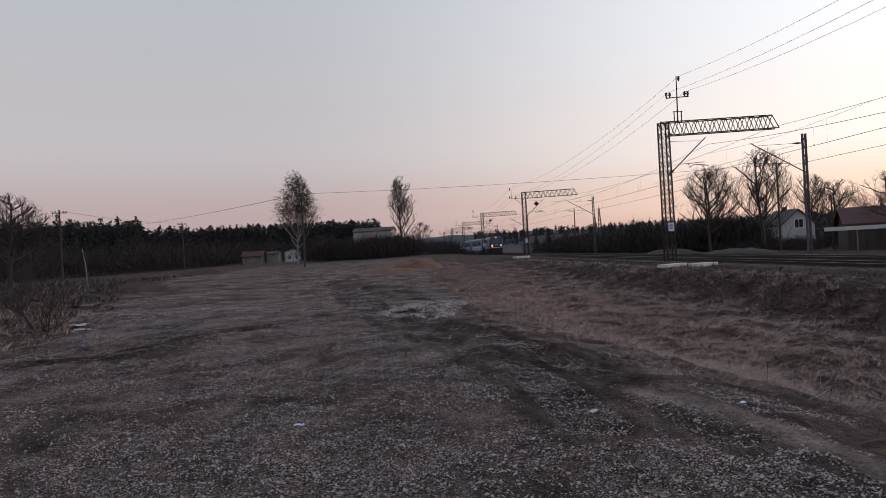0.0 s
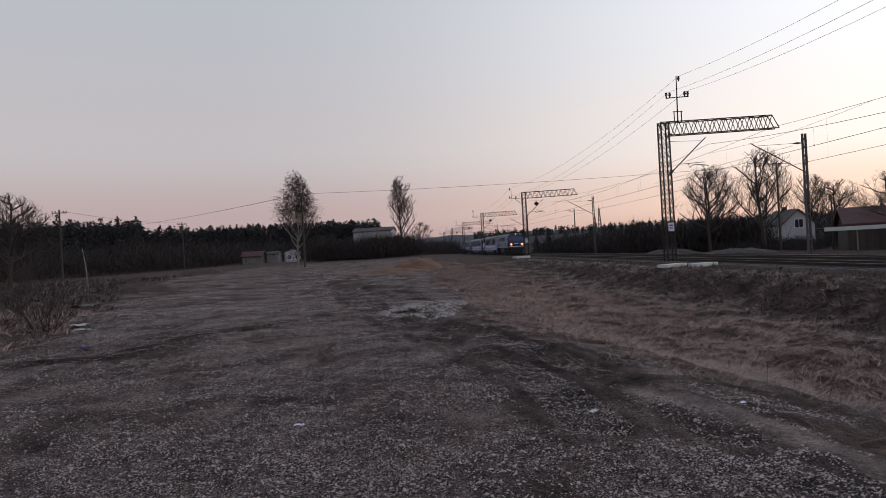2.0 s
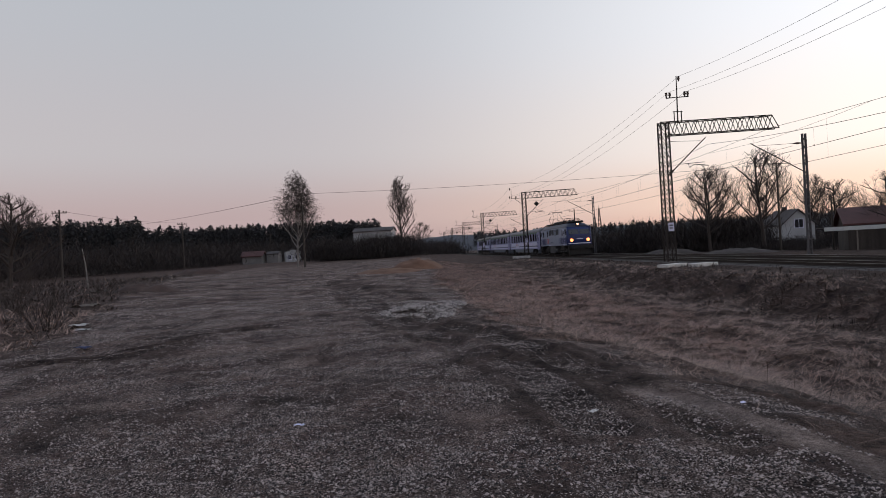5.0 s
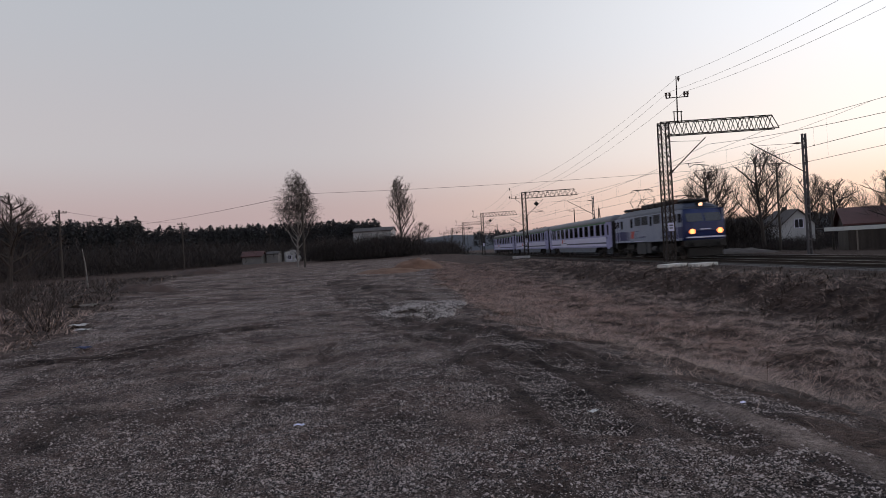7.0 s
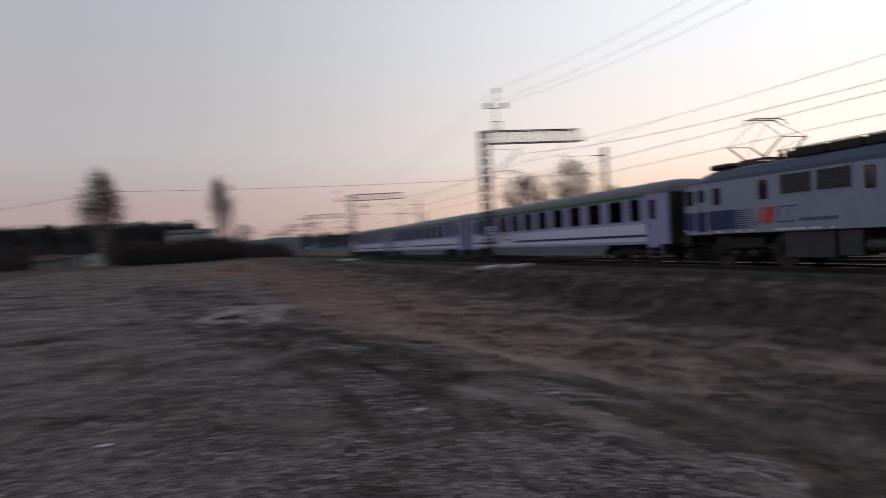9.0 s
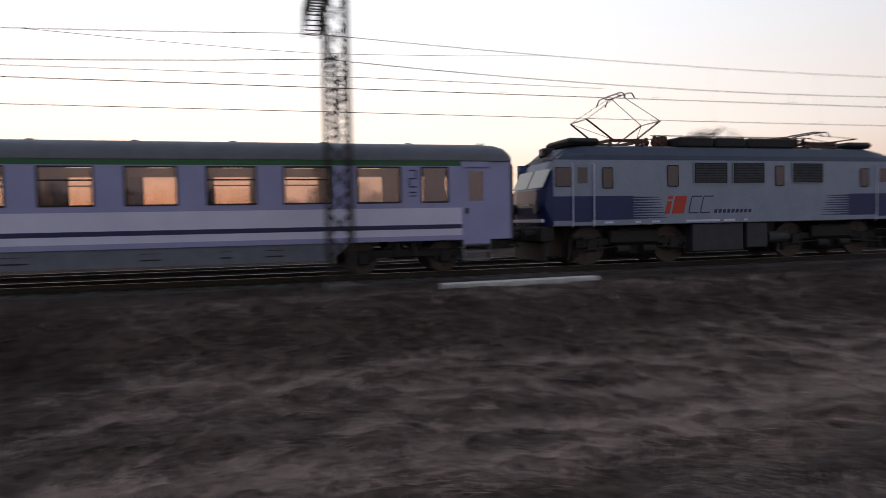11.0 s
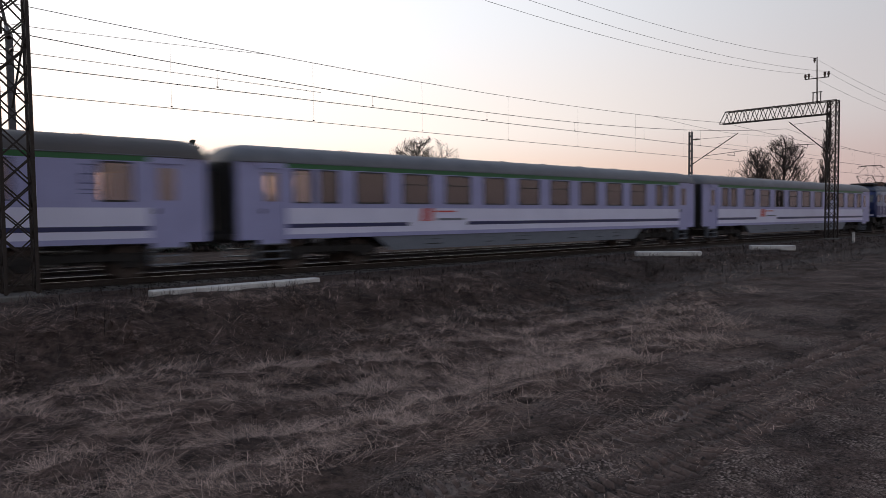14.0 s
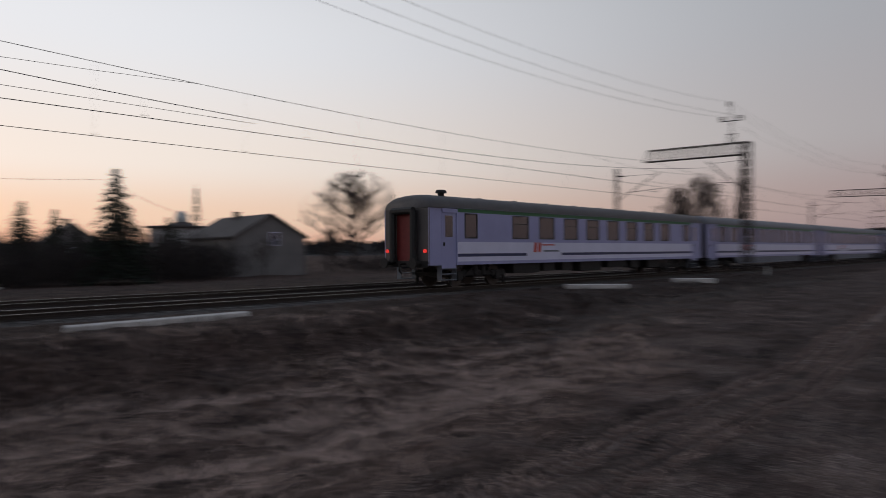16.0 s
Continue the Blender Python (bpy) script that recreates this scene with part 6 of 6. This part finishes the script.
# ---- poles, houses, heaps and slabs ----
def heap(name, label, x, y, rx, ry, h, mat, seed, n=26):
    """A dumped heap with slumped, uneven sides."""
    g = Geo()
    vs = [(0, 0, h)]
    for i in range(1, 9):
        q = i / 8
        for k in range(n):
            a = 2 * math.pi * k / n
            wob = 1 + .16 * noise.noise(Vector((math.cos(a) * 1.7 + seed, math.sin(a) * 1.7, q * 2)))
            px, py = math.cos(a) * rx * q * wob, math.sin(a) * ry * q * wob
            z = h * min(.82, math.cos(q ** 1.5 * math.pi) * .5 + .5) * (1 + .5 * noise.noise(Vector((px * .9 + seed, py * .9, 3))) + .35 * noise.noise(Vector((px * 2.3, py * 2.3 + seed, 5)))) - .12 * q
            vs.append((px, py, z))
    fs = [(0, 1 + k, 1 + (k + 1) % n) for k in range(n)]
    for i in range(7):
        for k in range(n):
            a, b = 1 + i * n + k, 1 + i * n + (k + 1) % n
            fs.append((a, a + n, b + n, b))
    tagged(part(name, g.add(vs, fs), mat, smooth=True, at=pose(x, y, gz(x, y))), label, "heap")


heap("sand_heap", "slumped heap of ochre sand on the yard", 1.0, 55.5, 2.7, 2.4, .92, M["sand"], 2)
heap("sand_heap", "low spread of ochre sand beside the heap", -1.2, 52.0, 3.6, 3.0, .35, M["sand"], 5)
heap("spoil_heap", "grey gravel heap beyond the tracks", 31.5, 126.5, 4.6, 4, 1.7, M["spoil"], 7)
heap("spoil_heap", "low grey heap beyond the tracks", 30.6, 74.0, 4.2, 2.2, .6, M["spoil"], 9)
heap("spoil_heap", "low grey heap beyond the tracks", 33.0, 64.0, 5.0, 2.2, .5, M["spoil"], 11)
heap("dirt_mound", "dark mound of earth at the edge of the yard", -14.5, 37.5, 2.6, 1.3, .42, M["mound"], 13)
heap("dirt_mound", "dark mound of earth at the edge of the yard", -22.0, 72.0, 4.0, 2.0, .6, M["mound"], 15)


def slab(label, x, y, length, width, height, turn, z=None, tilt=0.0):
    g = Geo().box(-width / 2, -length / 2, 0, width / 2, length / 2, height, .025)
    zz = gz(x, y) - .03 if z is None else z
    tagged(part("concrete_slab", g, M["concrete"], at=pose(x, y, zz, tilt, 0, turn)), label, "concrete slab", "slabs by the track")


slab("long whitish concrete beam lying beside the track", 15.7, -6.5, 4.35, .30, .18, 3)
slab("whitish concrete slab lying askew beside the track", 15.6, -25.4, 2.7, .55, .20, -46)
slab("whitish concrete slab lying beside the track", 14.6, -33.0, 2.0, .6, .24, -52)
slab("whitish concrete slab lying beside the track", 15.4, 37.2, 1.9, .7, .2, -58)
slab("whitish concrete slab lying beside the track", 16.6, 35.9, 1.7, .7, .24, -64)
slab("whitish broken slab on the embankment", 15.4, 86.0, 2.4, .8, .35, -60)
slab("pale concrete slab beyond the far track", 28.2, -15.8, 2.6, .6, .14, 20)


def marker():
    m = empty("track_marker", on_ground(14.7, -44.0), label="short white marker post on the embankment", category="marker post")
    part("post", Geo().box(-.06, -.06, -.1, .06, .06, .62, .01), M["concrete"], m)


marker()


def utility_pole(x, y, height, turn, label, arms=1, cement=False):
    p = empty("utility_pole", on_ground(x, y, turn), label=label, category="utility pole", group="utility poles")
    part("post", Geo().tube([(0, 0, -.3), (0, 0, height * .5), (0, 0, height)], [.13, .11, .08], 9), M["pole"], p)
    for k in range(arms):
        z = height - .35 - k * .5
        arm = part("crossarm", Geo().box(-.75, -.05, z - .05, .75, .05, z + .05, .01), M["pole"], p)
        for xx in (-.68, -.4, .4, .68):
            part("insulator", Geo().tube([(xx, 0, z + .05), (xx, 0, z + .09), (xx, 0, z + .11), (xx, 0, z + .2), (xx, 0, z + .23)], [.02, .02, .05, .05, .02], 7), M["porcelain"], arm)
    return p


utility_pole(-38.1, 76.0, 8.1, 25, "leaning wooden utility pole with a crossarm", 1)
utility_pole(-12.5, 84.1, 9.4, 10, "tall wooden utility pole beside the birch", 1)
utility_pole(-37.2, 114.1, 8.2, 20, "wooden utility pole with a crossarm", 1)
utility_pole(-38.9, 196.2, 8.4, 20, "wooden utility pole with a crossarm", 1)
utility_pole(40.6, 68.9, 9.6, 35, "wooden utility pole beside a garden tree", 1)
utility_pole(47.6, 70.5, 5.6, 35, "grey wooden pole in the garden", 0)
utility_pole(31.2, 118.0, 8.0, 0, "pale wooden pole beyond the tracks", 0)
utility_pole(44.5, 150.0, 8.0, 0, "pale wooden pole beyond the tracks", 0)


def overhead_cable(pts, sag, r=.016):
    g = Geo()
    for a, b in zip(pts, pts[1:]):
        a, b = Vector(a), Vector(b)
        run = []
        for k in range(17):
            q = k / 16
            c = a.lerp(b, q)
            c.z -= sag * 4 * q * (1 - q)
            run.append(c)
        g.tube(run, r, 4, cap=False)
    tagged(part("overhead_cable", g, M["wire"]), "thin overhead cable between wooden poles", "wire", "overhead wires")


P1, P2, P3, P4, P5 = (-38.1, 76, gz(-38.1, 76) + 8.0), (-12.5, 84.1, gz(-12.5, 84.1) + 9.3), (-37.2, 114.1, gz(-37.2, 114.1) + 8.1), (40.6, 68.9, gz(40.6, 68.9) + 9.4), (-120, 130, 9)
overhead_cable([P2, P4], .35, .02)
overhead_cable([P2, (-95, 210, 14)], .8, .03)
overhead_cable([P1, P3], .4)
overhead_cable([(61, 20, 7), (58.2, -19.2, 7.6), (75, -36, 5.4)], .5, .016)


def thin_trunk():
    t = empty("dead_trunk", on_ground(-21.1, 45.3), label="thin pale dead trunk snapped off at the top", category="dead tree")
    part("trunk", Geo().tube([(0, 0, -.2), (-.05, 0, .8), (-.12, .02, 1.7), (-.26, 0, 2.7)], [.06, .05, .042, .02], 7), M["birch"], t)
    segs = []
    r = random.Random(4)
    for k in range(26):
        z = r.uniform(.5, 2.4)
        a = r.uniform(0, 6.28)
        p = Vector((-.1 * z * .8, 0, z))
        q = p + Vector((math.cos(a) * .5, math.sin(a) * .5, .2)) * r.uniform(.4, 1.2)
        segs.append((*p, *q, .012, .005))
    part("twigs", prisms(segs, "twigs", M["twig"]), None, t)


thin_trunk()


def shrub(x, y, h, n, seed, label):
    """A leafless shrub: many stems fanning out from one stool."""
    r = random.Random(seed)
    segs = []
    for k in range(n):
        a, s = r.uniform(0, 6.283), r.uniform(.1, 1.1)
        p = Vector((math.cos(a) * .25, math.sin(a) * .25, -.05))
        v = Vector((math.cos(a) * s, math.sin(a) * s, 1)).normalized()
        L, rad = h * r.uniform(.45, 1.1), .009
        for i in range(5):
            q = p + v * L / 5
            segs.append((*p, *q, rad, rad * .75))
            if i > 0:
                for _ in range(2):
                    b = r.uniform(0, 6.283)
                    d = (v + Vector((math.cos(b), math.sin(b), .3)) * .6).normalized()
                    e = q + d * L * r.uniform(.12, .3)
                    segs.append((*q, *e, rad * .55, .003))
            p, rad = q, rad * .75
            v = (v + Vector((r.gauss(0, .1), r.gauss(0, .1), r.gauss(0, .05)))).normalized()
    t = empty("shrub", on_ground(x, y), label=label, category="shrub", group="leafless shrubs")
    part("branchwork", prisms(segs, "branchwork", M["twig"]), None, t)


shrub(-10.3, 19.4, 1.7, 36, 1, "leafless brown shrub at the edge of the yard")
shrub(-12.2, 22.5, 1.5, 26, 2, "leafless brown shrub at the edge of the yard")
shrub(-16.2, 36.5, 1.3, 30, 3, "small leafless shrub by the earth mound")
shrub(-15.5, 27.0, 1.9, 40, 4, "leafless shrub with bowed stems")
shrub(-19.0, 33.0, 2.2, 40, 5, "leafless shrub with bowed stems")
shrub(-25.0, 46.0, 2.6, 50, 6, "dark leafless shrub before the thicket")


def house(name, label, at, w, d, wall_h, ridge_h, wall, roof, windows=(), chimney=None, eave=.35, lean_to=False):
    """A gabled house; its gable looks along -y, its ridge runs along y."""
    h = empty(name, at, label=label, category="house")
    hw = w / 2
    g = Geo().plate([(-hw, 0, 0), (hw, 0, 0), (hw, 0, wall_h), (0, 0, ridge_h), (-hw, 0, wall_h)], (0, 1, 0), .3)
    part("wall", g, M[wall], h, "gable wall")
    part("wall", Geo().plate([(-hw, d - .3, 0), (hw, d - .3, 0), (hw, d - .3, wall_h), (0, d - .3, ridge_h), (-hw, d - .3, wall_h)], (0, 1, 0), .3), M[wall], h, "gable wall")
    for s in (-1, 1):
        a, b = sorted((s * hw, s * (hw - .3)))
        part("wall", Geo().box(a, .3, 0, b, d - .3, wall_h), M[wall], h)
        k = (ridge_h - wall_h) / hw
        ex = hw + eave
        z = wall_h - eave * k
        g = Geo().add([(0, -eave, ridge_h + .02), (s * ex, -eave, z + .02), (s * ex, d + eave, z + .02), (0, d + eave, ridge_h + .02), (0, -eave, ridge_h + .2), (s * ex, -eave, z + .18), (s * ex, d + eave, z + .18), (0, d + eave, ridge_h + .2)],
                      [(0, 1, 2, 3), (4, 7, 6, 5), (0, 4, 5, 1), (1, 5, 6, 2), (2, 6, 7, 3), (3, 7, 4, 0)])
        part("roof", g, M[roof], h, "pitched roof slope")
    for x, z, ww, hh in windows:
        win = part("window", Geo().box(x - ww / 2, -.02, z, x + ww / 2, .02, z + hh), M["glass"], h)
        g = Geo().box(x - ww / 2 - .08, -.05, z - .08, x + ww / 2 + .08, -.02, z).box(x - ww / 2 - .08, -.05, z + hh, x + ww / 2 + .08, -.02, z + hh + .08)
        g.box(x - ww / 2 - .08, -.05, z, x - ww / 2, -.02, z + hh).box(x + ww / 2, -.05, z, x + ww / 2 + .08, -.02, z + hh).box(x - .03, -.05, z, x + .03, -.02, z + hh)
        part("window_frame", g, M["white"], win, "white window frame")
    if chimney:
        cx, cy, cz = chimney
        part("chimney", Geo().box(cx - .3, cy - .3, ridge_h - 1.2, cx + .3, cy + .3, cz, .03).box(cx - .36, cy - .36, cz, cx + .36, cy + .36, cz + .12), M["tiles"], h)
    if lean_to:
        part("lean_to", Geo().plate([(hw, .6, 0), (hw + 2.4, .6, 0), (hw + 2.4, .6, wall_h - 1.0), (hw, .6, wall_h)], (0, 1, 0), d - 1.2), M[wall], h, "lower side wing")
        part("lean_to_roof", Geo().add([(hw, .2, wall_h + .03), (hw + 2.8, .2, wall_h - 1.15), (hw + 2.8, d - .2, wall_h - 1.15), (hw, d - .2, wall_h + .03), (hw, .2, wall_h + .18), (hw + 2.8, .2, wall_h - 1.0), (hw + 2.8, d - .2, wall_h - 1.0), (hw, d - .2, wall_h + .18)], [(0, 1, 2, 3), (4, 7, 6, 5), (0, 4, 5, 1), (1, 5, 6, 2), (2, 6, 7, 3), (3, 7, 4, 0)]), M[roof], h)
    return h


def face(x, y, turn=0.0, dz=-.3):
    """A pose at x, y whose -y side looks back at the yard, turned by turn."""
    return pose(x, y, gz(x, y) + dz, 0, 0, -math.degrees(math.atan2(x, y)) + turn)


house("house", "whitewashed gabled house with a dark roof beyond the tracks", face(62.3, 100.6, 28), 5.2, 7, 3.9, 6.1, "plaster", "tiles", ((.1, 3.3, 1.3, 1.3),), (0, 4, 6.7))
house("barn", "low barn with a red-brown sheet roof", face(49.0, 70.9, -82), 7, 20, 3.2, 4.8, "pole", "redtiles", (), None, .5)
house("house", "grey plastered gabled house with a brown tiled roof", face(65.6, -39.0, 28), 8.6, 13, 4.6, 7.0, "plastergrey", "tiles", ((.4, 3.7, 1.0, 1.35),), (-.5, 7.5, 7.6))
house("house", "grey gabled house among the spruces", face(76.0, -21.8, 8), 6.4, 8, 3.6, 5.9, "plastergrey", "tiles", ((.2, 2.4, 1.0, 1.1),), (0, 4, 6.6))
house("house", "dark gabled house behind garden trees", face(70.0, 74.0, 40), 8, 11, 3.2, 6.0, "plastergrey", "tiles", (), (0, 5, 6.7))
house("house", "long pale house with a low roof behind bushes", face(-2.4, 171, 82), 8, 9.7, 6.7, 7.6, "plaster", "tiles", (), (0, 3, 6.9))
house("shed", "small pale shed with a red roof", face(-31.0, 148, 75), 3.4, 4.2, 2.0, 2.9, "plastergrey", "redtiles", (), None)
house("shed", "small pale shed at the end of the yard", face(-27.6, 149, 70), 2.6, 2.6, 2.2, 2.7, "plastergrey", "tiles", (), None, .15)
house("shed", "small whitewashed shed with dark openings", face(-24.8, 150, 5), 3.4, 3.4, 2.5, 3.1, "plaster", "tiles", ((-.8, .9, .7, .9), (.8, .9, .7, .9)), None, .15)
house("house", "dark low house far beyond the tracks", face(51, 184, 80), 9, 17, 3.2, 5.4, "plastergrey", "tiles", (), None)
house("house", "dark low house with a flat pitch far along the line", face(37, -124, 60), 8, 16, 3.0, 4.2, "pole", "tiles", (), None)


def pale_canopy():
    """A pale sheet-metal lean-to in front of the barn."""
    c = empty("canopy_shed", face(46.2, 63.4, -72, -.2), label="open shed with a pale sheet-metal fascia", category="shed")
    part("fascia", Geo().box(3.2, -4.6, 2.2, 3.32, 18, 2.58, .01), M["pale"], c, "pale corrugated fascia")
    part("roof", Geo().box(.05, -4.6, 2.5, 3.2, 18, 2.6), M["tiles"], c)
    for k in range(6):
        part("post", Geo().box(3.06, -1.8 + k * 3.9, -.3, 3.18, -1.68 + k * 3.9, 2.2), M["wood"], c)


pale_canopy()


def domed_building():
    b = empty("domed_building", pose(102, -46, gz(102, -46) - .3, 0, 0, 24), label="pale flat-roofed building with a dark dome", category="building")
    part("wall", Geo().box(-3, -5, 0, 3, 5, 6.6), M["plaster"], b)
    part("roof", Geo().box(-3.5, -5.6, 6.6, 3.5, 5.6, 6.95, .04), M["tiles"], b, "dark overhanging flat roof")
    g = Geo().tube([(0, 1.6, 6.9), (0, 1.6, 8.2), (0, 1.6, 8.9), (0, 1.6, 9.3), (0, 1.6, 9.42)], [1.05, 1.0, .8, .4, .08], 14)
    part("dome", g, M["pale"], b, "grey domed turret", smooth=True)
    g = Geo().tube([(0, 1.6, 6.9), (0, 1.6, 7.6)], [2.2, 1.2], 10)
    part("dome_base", g, M["tiles"], b)
    for k in range(4):
        part("window", Geo().box(-3.03, -4 + k * 2.2, 3.9, -3.0, -2.8 + k * 2.2, 5.4), M["glass"], b)


domed_building()


def lattice_tower(at, label):
    t = empty("lattice_tower", at, label=label, category="tower", group="lattice towers")
    g = Geo()
    for k in range(9):
        z0, z1 = k * 2.15, (k + 1) * 2.15
        w0, w1 = 1.4 - k * .14, 1.4 - (k + 1) * .14
        c0 = [(-w0, -w0), (w0, -w0), (w0, w0), (-w0, w0)]
        c1 = [(-w1, -w1), (w1, -w1), (w1, w1), (-w1, w1)]
        for i in range(4):
            j = (i + 1) % 4
            g.bar((*c0[i], z0), (*c1[i], z1), .18).bar((*c0[i], z0), (*c1[j], z1), .1).bar((*c0[j], z0), (*c1[i], z1), .1)
    part("frame", g, M["steel"], t)
    part("mast_tip", Geo().bar((0, 0, 19), (0, 0, 20.5), .12), M["steel"], t)


lattice_tower(pose(163, -75.5, -1.5), "slender lattice radio tower on the horizon")
lattice_tower(pose(87, 287, -3), "far lattice power tower beyond the tracks")


def scrap(x, y, size, mat, label, seed):
    """A crumpled piece of litter lying on the ground."""
    r = random.Random(seed)
    n = 5
    vs = [((i / n - .5) * size * 1.6, (j / n - .5) * size, r.uniform(.0, .22) * size) for i in range(n + 1) for j in range(n + 1)]
    fs = [(i * (n + 1) + j, (i + 1) * (n + 1) + j, (i + 1) * (n + 1) + j + 1, i * (n + 1) + j + 1) for i in range(n) for j in range(n)]
    tagged(part("litter", Geo().add(vs, fs), mat, at=pose(x, y, gz(x, y) + .02, 0, 0, r.uniform(0, 180))), label, "litter", "litter")


scrap(-9.6, 19.9, .38, M["concrete"], "crumpled pale plastic sheet on the ground", 1)
scrap(-9.2, 19.3, .25, M["concrete"], "crumpled pale plastic sheet on the ground", 2)
scrap(-6.35, 13.3, .2, M["blue"], "flattened dark blue container on the gravel", 3)
scrap(-1.11, 6.52, .06, M["white"], "small white scrap on the gravel", 4)
scrap(1.66, 6.02, .07, M["concrete"], "small pale stone chip on the gravel", 5)
scrap(3.21, 6.24, .05, M["white"], "small white scrap beside the path", 6)
scrap(4.37, .51, .12, M["white"], "small white scrap in the grass", 7)
scrap(-13.0, 27.5, .6, M["wood"], "dark piece of board at the edge of the yard", 8)


def timber_pile():
    """Weathered boards stacked beyond the far track."""
    r = random.Random(9)
    for k in range(9):
        L = r.uniform(2.2, 3.6)
        b = part("timber_board", Geo().box(-.12, -L / 2, 0, .12, L / 2, .07, .008), M["concrete"] if k % 3 == 0 else M["wood"], at=pose(33.5 + r.uniform(-.5, .5), -4.8 + r.uniform(-.7, .7), gz(33.5, -4.8) + .03 + k * .075, r.uniform(-3, 3), r.uniform(-3, 3), r.uniform(-30, 20)))
        tagged(b, "weathered board in a loose pile", "board", "timber pile")


timber_pile()


def smooth_run(t):
    """The train's place at t, gliding through RUN."""
    ts, ss = np.array([r[0] for r in RUN]), np.array([r[1] for r in RUN])
    d = np.gradient(ss, ts)
    i = min(max(int(np.searchsorted(ts, t)) - 1, 0), len(ts) - 2)
    h = ts[i + 1] - ts[i]
    u = (t - ts[i]) / h
    return ((2 * u ** 3 - 3 * u ** 2 + 1) * ss[i] + (u ** 3 - 2 * u ** 2 + u) * h * d[i] + (-2 * u ** 3 + 3 * u ** 2) * ss[i + 1] + (u ** 3 - u ** 2) * h * d[i + 1])


def motions():
    times = [k * 0.2 for k in range(81)]
    for thing, back, wheels, r in TRAIN:
        walk(thing, [(t, pose(TRACK, smooth_run(t) + back, 0)) for t in times])
    fast = [k / 30 for k in range(481)]
    for thing, back, wheels, r in TRAIN:
        s0 = smooth_run(0)
        for w in wheels:
            y, z = w.location.y, w.location.z
            walk(w, [(t, pose(0, y, z, math.degrees((s0 - smooth_run(t)) / r))) for t in fast])


motions()
